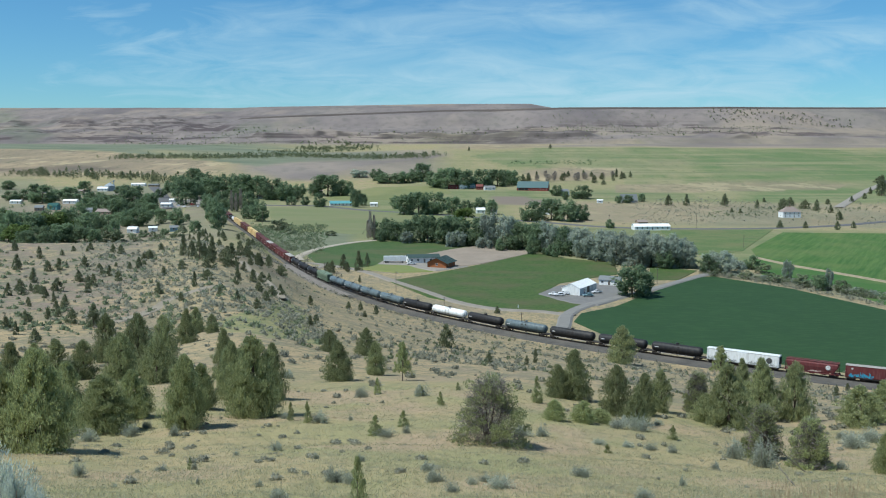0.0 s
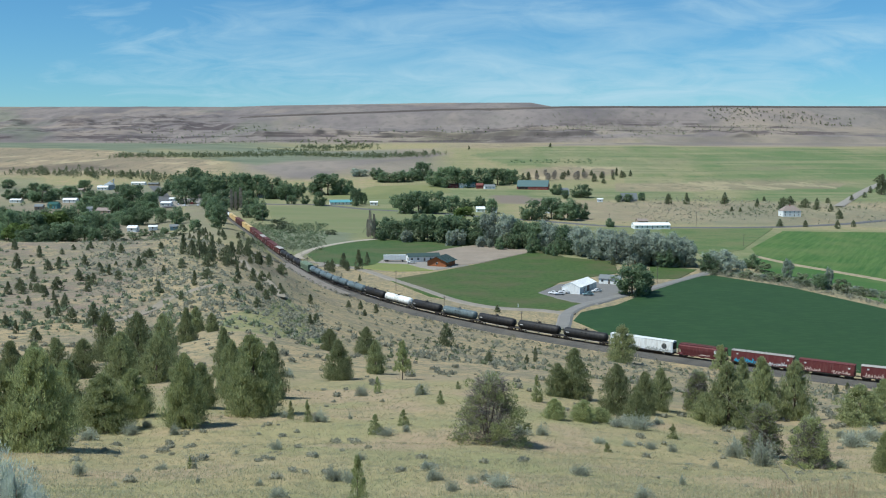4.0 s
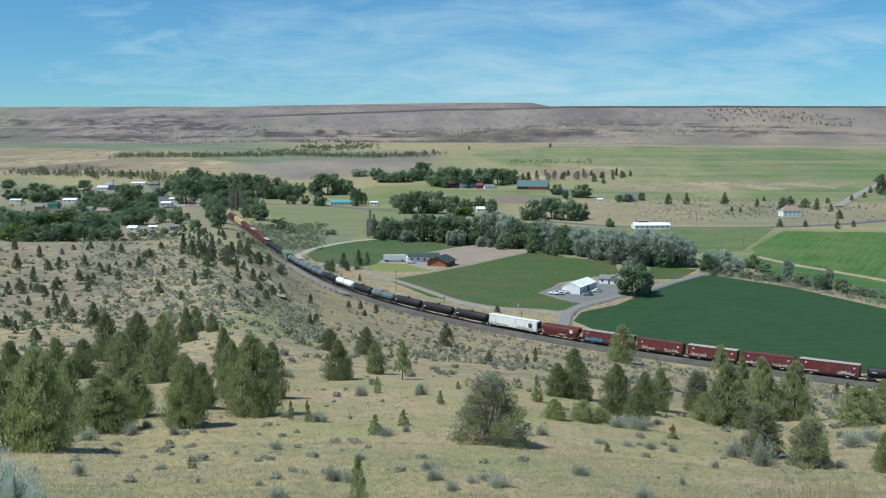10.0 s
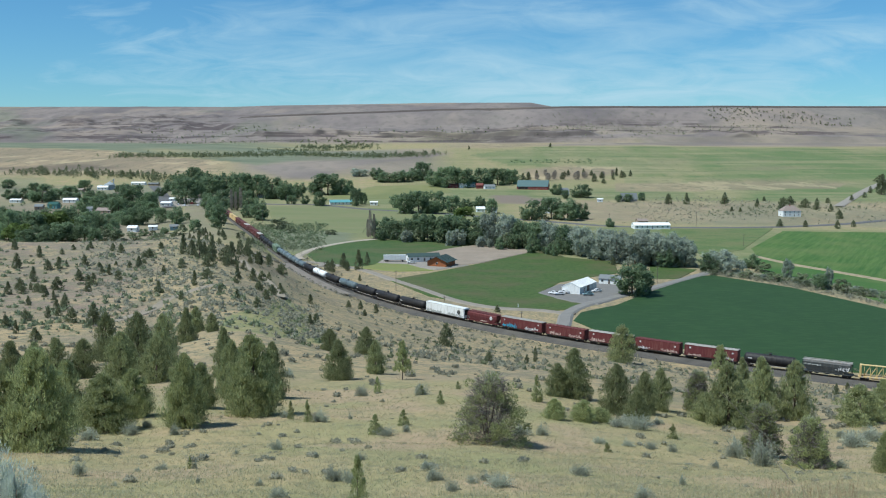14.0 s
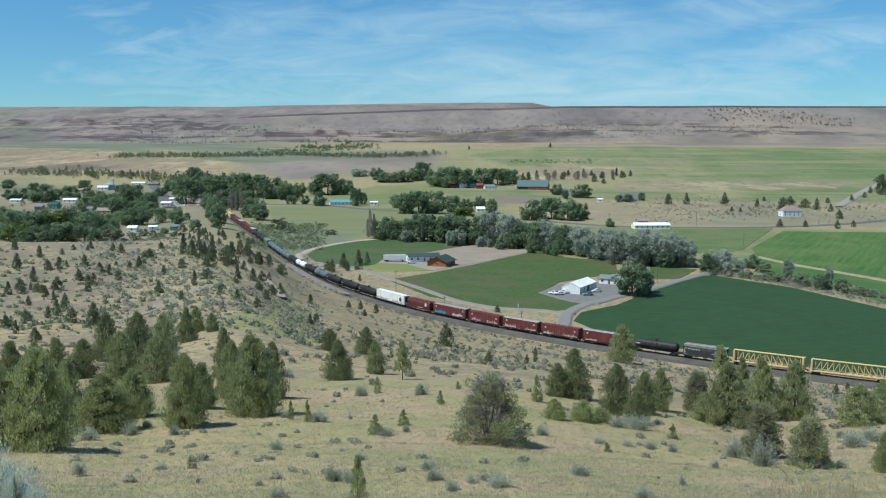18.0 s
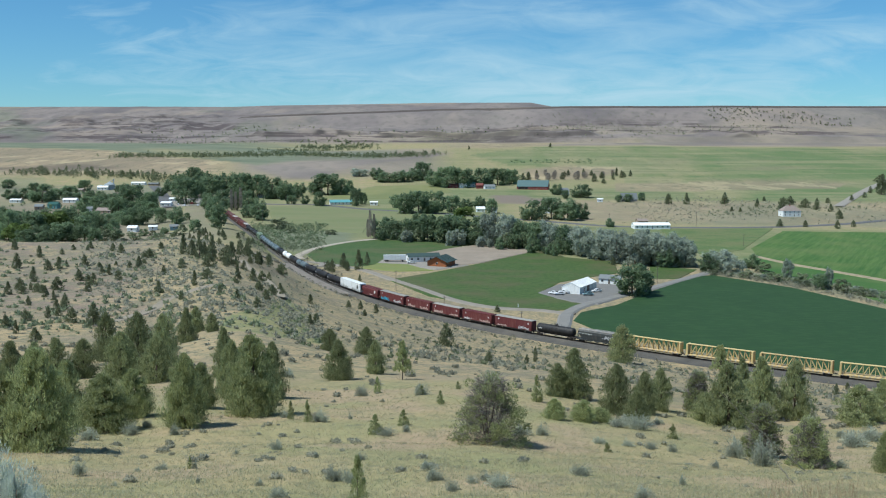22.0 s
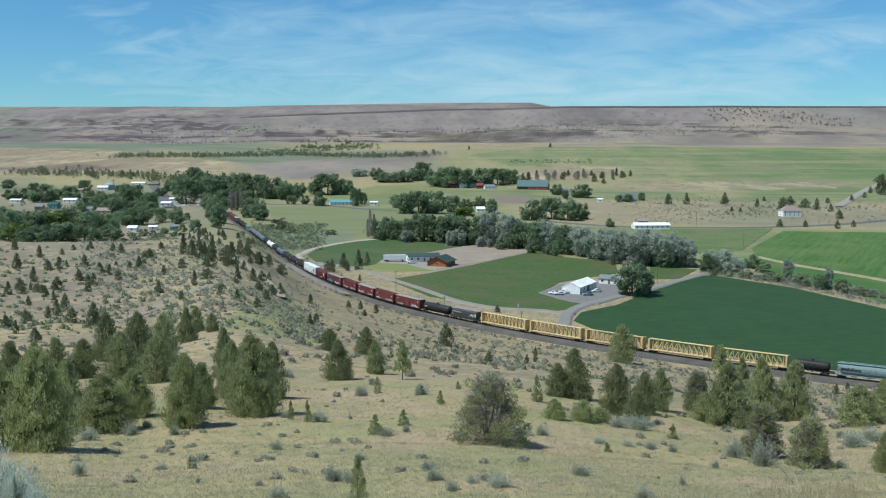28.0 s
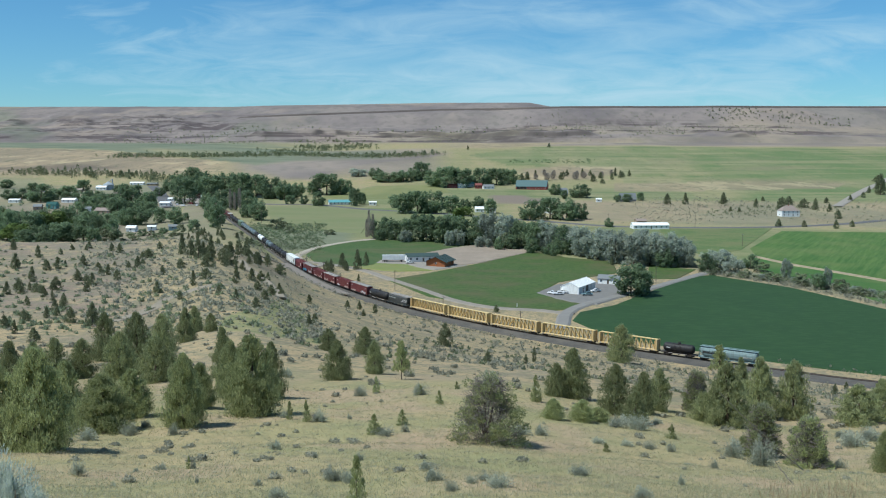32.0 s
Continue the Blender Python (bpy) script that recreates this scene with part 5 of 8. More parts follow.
def house(x, y, w, d, h, rise, rot, wall, roof, form="gable", label="", name="house", windows=None, along="x", ribs=0, over=0.4, lift=0.0):
    """A building with walls, a pitched or hipped roof with overhang, a door and windows. Its ridge runs along x or y."""
    b = thing(name, label or f"{WALL_WORD[wall]} walled building with a {ROOF_WORD[roof]} roof", "building", "valley buildings")
    if along == "y":
        w, d, rot = d, w, rot + 90
    hw, hd = w / 2, d / 2
    bm = bmesh.new()
    add_box(bm, -hw, hw, -hd, hd, -1.2, h)
    part("wall", bm, M[wall], b)
    if form == "gable":
        for s in (-1, 1):
            bm = bmesh.new()
            x0, x1 = s * hw - 0.12 * s, s * hw
            a = [bm.verts.new((x0, yy, zz)) for yy, zz in ((-hd, h), (hd, h), (0, h + rise))]
            c = [bm.verts.new((x1, yy, zz)) for yy, zz in ((-hd, h), (hd, h), (0, h + rise))]
            bm.faces.new(a)
            bm.faces.new(c[::-1])
            for i in range(3):
                bm.faces.new((a[i], a[(i + 1) % 3], c[(i + 1) % 3], c[i]))
            part("gable", bm, M[wall], b)
        k = rise / hd
        for s in (-1, 1):
            e = hd + over
            bm = bmesh.new()
            lo, hi, t = h - k * over, h + rise, 0.16
            vs = [bm.verts.new((sx * (hw + over), s * yy, zz + dz)) for dz in (0.02, t) for sx in (-1, 1) for yy, zz in ((e, lo), (0, hi))]
            for q in ((0, 1, 3, 2), (4, 6, 7, 5), (0, 2, 6, 4), (0, 4, 5, 1), (2, 3, 7, 6), (1, 5, 7, 3)):
                bm.faces.new([vs[i] for i in q])
            side = part("roof_slope", bm, M[roof], b)
            if ribs:
                n = int(w / ribs)
                for i in range(n):
                    px = -hw + (i + 0.5) * w / n
                    bm = bmesh.new()
                    rv = [bm.verts.new((px + sx * 0.04, s * yy, zz + dz)) for dz in (t, t + 0.06) for sx in (-1, 1) for yy, zz in ((e, lo), (0.03, hi))]
                    for q in ((0, 1, 3, 2), (4, 6, 7, 5), (0, 2, 6, 4), (0, 4, 5, 1), (2, 3, 7, 6), (1, 5, 7, 3)):
                        bm.faces.new([rv[j] for j in q])
                    part("seam", bm, M[roof], side)
    else:
        bm = bmesh.new()
        e = over
        lo = [bm.verts.new((sx * (hw + e), sy * (hd + e), h - 0.1)) for sx, sy in ((-1, -1), (1, -1), (1, 1), (-1, 1))]
        r = max(0.3, hw - hd)
        t0, t1 = bm.verts.new((-r, 0, h + rise)), bm.verts.new((r, 0, h + rise))
        bm.faces.new(lo[::-1])
        for q in ((lo[0], lo[1], t1, t0), (lo[1], lo[2], t1), (lo[2], lo[3], t0, t1), (lo[3], lo[0], t0)):
            bm.faces.new(q)
        part("roof", bm, M[roof], b)
        part("chimney", box(-0.5, 0.3, -0.4, 0.4, h + rise * 0.6, h + rise + 0.9), M["wall_red"], b)
    n = max(1, int(w / 4)) if windows is None else windows
    rows = 2 if h > 5 else 1
    for face in (-1, 1):
        for j in range(rows):
            for i in range(n):
                px = -hw + (i + 0.5) * w / n
                z = 1.6 + j * 2.8
                if n > 1 and i == n // 2 and j == 0 and face < 0:
                    part("door", box(px - 0.5, px + 0.5, -hd - 0.05, -hd + 0.05, 0.05, 2.1), M["wood_grey"], b)
                    continue
                win = part("window", box(px - 0.62, px + 0.62, face * hd - 0.05, face * hd + 0.05, z - 0.62, z + 0.62), M["door_white"], b)
                part("pane", box(px - 0.52, px + 0.52, face * hd - 0.07, face * hd + 0.07, z - 0.52, z + 0.52), M["glass"], win)
    if windows is None or windows:
        for face in (-1, 1):
            win = part("window", box(face * hw - 0.05, face * hw + 0.05, -0.62, 0.62, 1.0, 2.2), M["door_white"], b)
            part("pane", box(face * hw - 0.07, face * hw + 0.07, -0.52, 0.52, 1.1, 2.1), M["glass"], win)
    b.matrix_basis = pose(x, y, gz(x, y) + 0.35 + lift, 0, 0, rot)
    return b


def white_shed():
    s = house(66.6, 492.3, 9.2, 23.5, 3.0, 2.2, -28, "wall_white", "roof_white", "gable", "long white metal shed with a low gabled roof on gravel", "metal_shed", 0, "y", 1.1, 0.15, 0.35)
    # a solid dark door panel; the wall behind it is closed
    part("sliding_door", box(-2.0, 1.2, -4.78, -4.68, 0.05, 3.0), M["wood_grey"], s, "dark grey sliding door in the side wall")
    part("door", box(4.0, 6.6, -4.76, -4.66, 0.05, 2.8), M["door_white"], s)
    part("door", box(-6.2, -5.2, -4.76, -4.66, 0.05, 2.1), M["glass"], s)


white_shed()
house(86.5, 521, 10.5, 8, 2.7, 1.5, -20, "wall_white", "roof_grey", "gable", "small white house with a grey roof behind the shed", windows=3, lift=0.2)
house(-12, 603, 19, 8.5, 2.9, 1.6, 14, "wall_white", "roof_dark_green", "gable", "long white farmhouse with a dark green metal roof", windows=5, ribs=0.9, lift=0.3)
log = house(-1.0, 585, 11.5, 15, 2.7, 2.6, -20, "wall_log", "roof_dark_green", "gable", "orange-brown log barn with a dark green roof", "log_barn", 2, "y", 0.9, 1.1, 0.3)
part("porch_post", box(7.6, 7.8, -4.6, -4.4, 0, 2.7), M["wall_log"], log)
for row in HOUSES:
    built = house(*row)
    if row[8] == "roof_barn":
        # black panels put the shade of open bays onto a closed wall
        for k in range(3):
            part("open_bay", box(-19.5 + 4.6 * k, -15.6 + 4.6 * k, -8.12, -7.95, 0.1, 3.3), M["tyre"], built, "black panel painted as the shade in a machine bay")


def box_trailer(x, y, rot):
    t = thing("box_trailer", "long white box trailer parked on gravel", "trailer")
    part("box", box(-6.6, 6.6, -1.3, 1.3, 1.2, 4.1, 0.06), M["auto_white"], t)
    part("chassis", box(-6.4, 6.4, -0.5, 0.5, 0.85, 1.19), M["tyre"], t)
    for px in (-5.3, -4.1, 4.6):
        for sy in (-1, 1):
            part("wheel", tube((px, sy * 0.85, 0.5), (px, sy * 1.25, 0.5), 0.5, sides=14), M["tyre"], t)
    for px in (3.6, -6.5):
        part("landing_leg", box(px - 0.08, px + 0.08, -0.9, -0.7, 0.0, 0.9), M["tyre"], t)
    n = 12
    for i in range(n):
        px = -6.4 + 12.8 * i / (n - 1)
        part("side_rib", box(px - 0.03, px + 0.03, -1.335, -1.295, 1.25, 4.05), M["auto_white"], t)
    t.matrix_basis = pose(x, y, gz(x, y) + 0.5, 0, 0, rot)


box_trailer(-28.5, 597, 4)


def auto(x, y, rot, colour, pickup):
    a = thing("pickup_truck" if pickup else "car", ("white", "dull teal", "dark red")[colour] + (" pickup truck parked in the yard" if pickup else " car parked in the yard"), "vehicle", "parked vehicles")
    m = M[("auto_white", "auto_teal", "auto_red")[colour]]
    bm = box(-0.95, 0.95, -2.6, 2.6, 0.45, 1.05, 0.12)
    part("body", bm, m, a)
    y0, y1 = (-0.7, 1.2) if pickup else (-1.9, 1.0)
    bm = bmesh.new()
    lo = [bm.verts.new((sx * 0.9, sy, 1.02)) for sx, sy in ((-1, y0), (1, y0), (1, y1), (-1, y1))]
    hi = [bm.verts.new((sx * 0.74, sy, 1.72)) for sx, sy in ((-1, y0 + 0.25), (1, y0 + 0.25), (1, y1 - 0.55), (-1, y1 - 0.55))]
    bm.faces.new(hi)
    bm.faces.new(lo[::-1])
    for i in range(4):
        bm.faces.new((lo[i], lo[(i + 1) % 4], hi[(i + 1) % 4], hi[i]))
    cab = part("cabin", bm, m, a)
    for sx in (-1, 1):
        part("side_window", box(sx * 0.86 - 0.05, sx * 0.86 + 0.02, y0 + 0.3, y1 - 0.65, 1.15, 1.55), M["glass"], cab)
    part("windscreen", box(-0.7, 0.7, y1 - 0.42, y1 - 0.22, 1.1, 1.6), M["glass"], cab)
    if pickup:
        part("bed_rim", box(-0.95, 0.95, -2.6, -0.7, 1.05, 1.25, 0.03), m, a)
        part("bed_floor", box(-0.75, 0.75, -2.45, -0.8, 1.22, 1.27), M["tyre"], a)
    for sx in (-1, 1):
        for sy in (-1.65, 1.65):
            wh = part("wheel", tube((sx * 0.75, sy, 0.36), (sx * 1.0, sy, 0.36), 0.36, sides=14), M["tyre"], a)
            part("rim", tube((sx * 0.99, sy, 0.36), (sx * 1.02, sy, 0.36), 0.2, sides=10), M["silo_steel"], wh)
        part("headlight", box(sx * 0.65 - 0.18, sx * 0.65 + 0.18, 2.58, 2.63, 0.72, 0.92), M["door_white"], a)
    a.matrix_basis = pose(x, y, gz(x, y) + 0.5, 0, 0, rot)


for i, (x, y, rot, colour) in enumerate(CARS):
    auto(x, y, rot, colour, i % 3 != 1)


def pole(x, y, h):
    p = thing("utility_pole", "weathered wooden utility pole with a crossarm", "pole", "utility poles")
    part("mast", tube((0, 0, -0.6), (0, 0, h), 0.16, 0.11, 8), M["wood_grey"], p)
    part("crossarm", box(-1.1, 1.1, -0.06, 0.06, h - 0.9, h - 0.76), M["wood_grey"], p)
    for px in (-0.95, -0.35, 0.35, 0.95):
        part("insulator", tube((px, 0, h - 0.76), (px, 0, h - 0.55), 0.05, 0.04, 6), M["door_white"], p)
    p.matrix_basis = pose(x, y, gz(x, y), 0, 0, 30)


for x, y, h in POLES:
    pole(x, y, h)


def grain_elevator(x, y):
    e = thing("grain_elevator", "blue-grey steel grain bins with a tall leg", "silo")
    for i, (px, py, r, h) in enumerate(((0, 0, 7, 7), (-12, 2, 4, 4.5))):
        bm = bmesh.new()
        add_tube(bm, (px, py, -1), (px, py, h), r, r, 20)
        bin_ob = part("bin", bm, M["silo_steel"], e)
        part("cone_roof", tube((px, py, h), (px, py, h + r * 0.55), r + 0.2, 0.4, 20), M["silo_steel"], bin_ob)
    part("leg_tower", box(4.9, 6.1, -0.6, 0.6, -1, 14), M["silo_steel"], e)
    part("head_house", box(4.6, 6.4, -0.9, 0.9, 12.4, 14.4), M["silo_steel"], e)
    part("spout", tube((5.5, 0, 13.5), (0, 0, 10.7), 0.35, sides=8), M["silo_steel"], e)
    e.matrix_basis = pose(x, y, gz(x, y))


grain_elevator(-448, 1369)


def marker_post(x, y, h=1.2):
    p = thing("marker_post", "short white marker post beside the gravel road", "post")
    part("stake", box(-0.15, 0.15, -0.1, 0.1, -0.3, h, 0.02), M["auto_white"], p)
    p.matrix_basis = pose(x, y, gz(x, y) + 0.2)


marker_post(33.0, 441.5, 1.6)


# ---- plants ----
M["bark"] = paint("bark", (0.130, 0.100, 0.078), (0.085, 0.066, 0.052), 3, bump=0.5, stretch=(1, 1, 0.3))
M["twig"] = paint("twig", (0.215, 0.190, 0.172), (0.150, 0.132, 0.120), 4, bump=0.3)
M["dead_wood"] = paint("dead_wood", (0.330, 0.305, 0.250), (0.240, 0.220, 0.180), 4, bump=0.3)
LEAF = {
    "juniper": foliage("juniper_leaf", (0.150, 0.182, 0.078), (0.440, 0.470, 0.232), 0.2, 0.45, 8),
    "juniper_mid": foliage("juniper_leaf_dull", (0.125, 0.152, 0.070), (0.365, 0.390, 0.200), 0.2, 0.45, 8),
    "juniper_light": foliage("juniper_leaf_light", (0.150, 0.182, 0.082), (0.435, 0.460, 0.238), 0.15, 0.45, 8),
    "juniper_far": foliage("juniper_leaf_far", (0.115, 0.140, 0.076), (0.230, 0.250, 0.145), 0.14, 0.45, 8),
    # bluer and paler than real leaves: distance haze is put into these greens
    "broad": foliage("cottonwood_leaf", (0.108, 0.165, 0.086), (0.225, 0.292, 0.172), 0.20, 0.6, 8),
    "broad_yellow": foliage("locust_leaf", (0.095, 0.145, 0.040), (0.130, 0.175, 0.055), 0.12, 0.35, 5),
    "willow": foliage("willow_leaf", (0.275, 0.325, 0.255), (0.390, 0.430, 0.360), 0.14, 0.55, 5),
    "sage": foliage("sage_leaf", (0.310, 0.335, 0.260), (0.440, 0.460, 0.370), 0.14, 0.4, 1.5),
    "sage_pale": foliage("sage_leaf_pale", (0.48, 0.54, 0.48), (0.64, 0.69, 0.62), 0.08, 0.3, 1.5),
    "juniper_grey": foliage("juniper_leaf_grey", (0.250, 0.275, 0.175), (0.380, 0.390, 0.270), 0.1, 0.4, 6),
    "sage_dull": foliage("sage_leaf_dull", (0.250, 0.250, 0.190), (0.380, 0.372, 0.285), 0.14, 0.45, 1.5),
    "twig": foliage("grey_twigs", (0.235, 0.205, 0.175), (0.330, 0.295, 0.255), 0.1, 0.2, 1.5),
    "brush": foliage("creek_brush_leaf", (0.140, 0.178, 0.100), (0.235, 0.265, 0.165), 0.2, 0.45, 0.6),
    "grass": foliage("bunch_grass", (0.46, 0.41, 0.26), (0.62, 0.54, 0.36), 0.0, 0.6, 0.15),
    "grass_green": foliage("bunch_grass_green", (0.36, 0.37, 0.22), (0.48, 0.46, 0.29), 0.0, 0.6, 0.15),
    "grass_dry": foliage("tall_dry_weed", (0.380, 0.300, 0.190), (0.480, 0.400, 0.270), 0.0, 0.25, 0.15),
}


def unit(v):
    return v / np.maximum(np.linalg.norm(v, axis=-1, keepdims=True), 1e-9)


def leaves(rng, at, axis, length, width, cross=2, face=None, stray=0.45):
    """Leaf sprays as arrays: at each place, pointed blades round an axis. Returns vertices and faces."""
    n = len(at)
    axis = unit(axis)
    turn = unit(rng.normal(size=(n, 3))) if face is None else unit(face) + rng.normal(size=(n, 3)) * stray
    verts, side0 = [], unit(np.cross(axis, turn))
    side1 = unit(np.cross(axis, side0))
    for k in range(cross):
        t = np.pi * k / cross
        side = side0 * np.cos(t) + side1 * np.sin(t)
        l, w = length[:, None], width[:, None]
        mid = at + axis * l * 0.45
        verts.append(np.stack([at + side * w * 0.5, at + axis * l, mid - side * w * 0.5], 1))
    v = np.concatenate(verts, 1).reshape(-1, 3)
    f = np.arange(len(v)).reshape(-1, 3)
    return v, f


def array_mesh(name, v, f, mat):
    me = bpy.data.meshes.new(name)
    k = f.shape[1]
    me.vertices.add(len(v))
    me.vertices.foreach_set("co", np.ascontiguousarray(v, dtype=np.float32).ravel())
    me.loops.add(f.size)
    me.loops.foreach_set("vertex_index", f.ravel().astype(np.int32))
    me.polygons.add(len(f))
    me.polygons.foreach_set("loop_start", (np.arange(len(f)) * k).astype(np.int32))
    me.update(calc_edges=True)
    me.validate()
    me.materials.append(mat)
    return me


def trunk_mesh(name, rng, height, radius, limbs, mat, spread=0.5, forks=1):
    bm = bmesh.new()
    p = Vector((0, 0, -0.4))
    q = Vector((rng.normal() * 0.02 * height, rng.normal() * 0.02 * height, height * 0.45))
    r = Vector((rng.normal() * 0.04 * height, rng.normal() * 0.04 * height, height * 0.9))
    add_tube(bm, p, q, radius, radius * 0.62, 8)
    add_tube(bm, q, r, radius * 0.62, radius * 0.14, 7)
    for i in range(limbs):
        t = rng.uniform(0.12, 0.75)
        base = p.lerp(q, t / 0.5) if t < 0.5 else q.lerp(r, (t - 0.5) / 0.5)
        a = rng.uniform(0, 6.283)
        ln = height * spread * (1 - t * 0.6) * rng.uniform(0.6, 1.0)
        tip = base + Vector((math.cos(a) * ln * 0.8, math.sin(a) * ln * 0.8, ln * rng.uniform(0.35, 0.8)))
        add_tube(bm, base, tip, radius * 0.3 * (1.1 - t), radius * 0.06, 5)
        for _ in range(forks):
            mid = base.lerp(tip, rng.uniform(0.4, 0.8))
            end = mid + Vector((rng.normal() * ln * 0.25, rng.normal() * ln * 0.25, ln * rng.uniform(0.1, 0.4)))
            add_tube(bm, mid, end, radius * 0.12, radius * 0.03, 4)
    return bm_mesh(name, bm, mat)


def juniper_crown(rng, tufts, branches, open_crown=False, base=0.03, tip=0.36):
    """Unit juniper, 1 high and 1 wide at its widest: many upright sprays gathered on uneven branch heads."""
    heads, radii = [], []
    for i in range(branches):
        h = base + (0.98 - base) * rng.uniform(0, 1) ** 1.25
        env = 0.5 * min(1.0, 0.62 + h * 2.2) * max(0.05, 1 - h ** (1.1 + 2.2 * tip)) ** 0.85 * rng.uniform(0.78, 1.15)
        a = rng.uniform(0, 6.283)
        r = env * (rng.uniform(0.3, 1.0) ** 0.45)
        heads.append((r * math.cos(a), r * math.sin(a), h))
        radii.append(rng.uniform(0.05, 0.095) * (0.75 if open_crown else 1.0) * (1.15 - 0.55 * h) * (1.0 if branches > 100 else 1.2))
    heads, radii = np.array(heads), np.array(radii)
    pick = rng.integers(0, branches, tufts)
    d = unit(rng.normal(size=(tufts, 3)))
    rr = radii[pick][:, None] * rng.uniform(0.2, 1.0, (tufts, 1)) ** 0.3
    at = heads[pick] + d * rr * np.array([1.0, 1.0, 0.85])
    at[:, 2] = np.maximum(at[:, 2], 0.01)
    axis = unit(d * 0.55 + np.array([0, 0, 1.0]) + rng.normal(size=(tufts, 3)) * 0.3)
    return at, axis, unit(at * np.array([1, 1, 0]) * 1.6 + d + np.array([0, 0, 0.6]))


def make_juniper(seed, tufts, branches, mat, size=0.045, cross=2, **kw):
    rng = np.random.default_rng(seed)
    at, axis, face = juniper_crown(rng, tufts, branches, **kw)
    ln = rng.uniform(0.7, 1.4, tufts) * size
    # coarse sprays close to the stem keep the crown dense behind the fine outer ones
    core = tufts // 6
    pick = rng.integers(0, tufts, core)
    inner = rng.uniform(0.35, 0.85, (core, 1))
    at = np.vstack([at, at[pick] * np.hstack([inner, inner, 0.9 + 0 * inner])])
    axis, face = np.vstack([axis, axis[pick]]), np.vstack([face, face[pick]])
    ln = np.r_[ln, rng.uniform(0.8, 1.2, core) * (0.045 + size)]
    v, f = leaves(rng, at, axis, ln * 1.25, ln * 0.46, cross, face)
    return array_mesh("crown", v, f, mat)


def make_broad(seed, clumps, mat, lobes=12, flat=1.0, size=0.085, low=0.10):
    """Unit broadleaf tree: lobes of leaf clumps with gaps between them, 1 high and 1 wide."""
    rng = np.random.default_rng(seed)
    c, r = [], []
    for i in range(lobes):
        h = low + (0.86 - low) * rng.uniform(0, 1) ** 0.8
        env = 0.40 * (0.72 + 0.5 * min(1, max(0.0, h) * 2)) * max(0.1, 1 - max(0.0, h) ** 2.6) ** 0.6
        a = rng.uniform(0, 6.283)
        q = env * rng.uniform(0.25, 1.0) ** 0.6
        c.append((q * math.cos(a), q * math.sin(a), h))
        r.append(rng.uniform(0.10, 0.17))
    c, r = np.array(c), np.array(r)
    pick = rng.choice(lobes, clumps, p=r ** 2 / (r ** 2).sum())
    d = unit(rng.normal(size=(clumps, 3)) + np.array([0, 0, 0.25]))
    at = c[pick] + d * r[pick][:, None] * rng.uniform(0.75, 1.06, (clumps, 1)) * np.array([1, 1, flat])
    axis = unit(np.cross(d, rng.normal(size=(clumps, 3))) + d * 0.35)
    ln = rng.uniform(0.6, 1.3, clumps) * size
    core = clumps // 6
    at = np.vstack([at, c[pick[:core]] + d[:core] * r[pick[:core]][:, None] * 0.55])
    axis, ln = np.vstack([axis, axis[:core]]), np.r_[ln, np.full(core, 0.11)]
    face = np.vstack([d, d[:core]]) + np.array([0, 0, 0.4])
    v, f = leaves(rng, at - axis * ln[:, None] * 0.5, axis, ln, ln * 0.95, 1, face, 0.22)
    return array_mesh("crown", v, f, mat)


def twig_crown(seed, n=1100):
    """Leafless poplar: fine upright twigs in a narrow plume."""
    rng = np.random.default_rng(seed)
    t, a = rng.uniform(0.08, 0.92, n), rng.uniform(0, 6.283, n)
    q = 0.42 * np.sqrt(rng.uniform(0, 1, n)) * (0.55 + 0.45 * np.sin(np.pi * np.minimum(1, t * 1.15)))
    at = np.stack([q * np.cos(a), q * np.sin(a), t], 1)
    axis = np.stack([np.cos(a) * 0.35, np.sin(a) * 0.35, np.full(n, 0.5)], 1) + rng.normal(size=(n, 3)) * 0.12
    ln = rng.uniform(0.06, 0.13, n)
    v, f = leaves(rng, at, axis, ln, ln * 0.45, 1)
    return array_mesh("crown", v, f, LEAF["twig"])


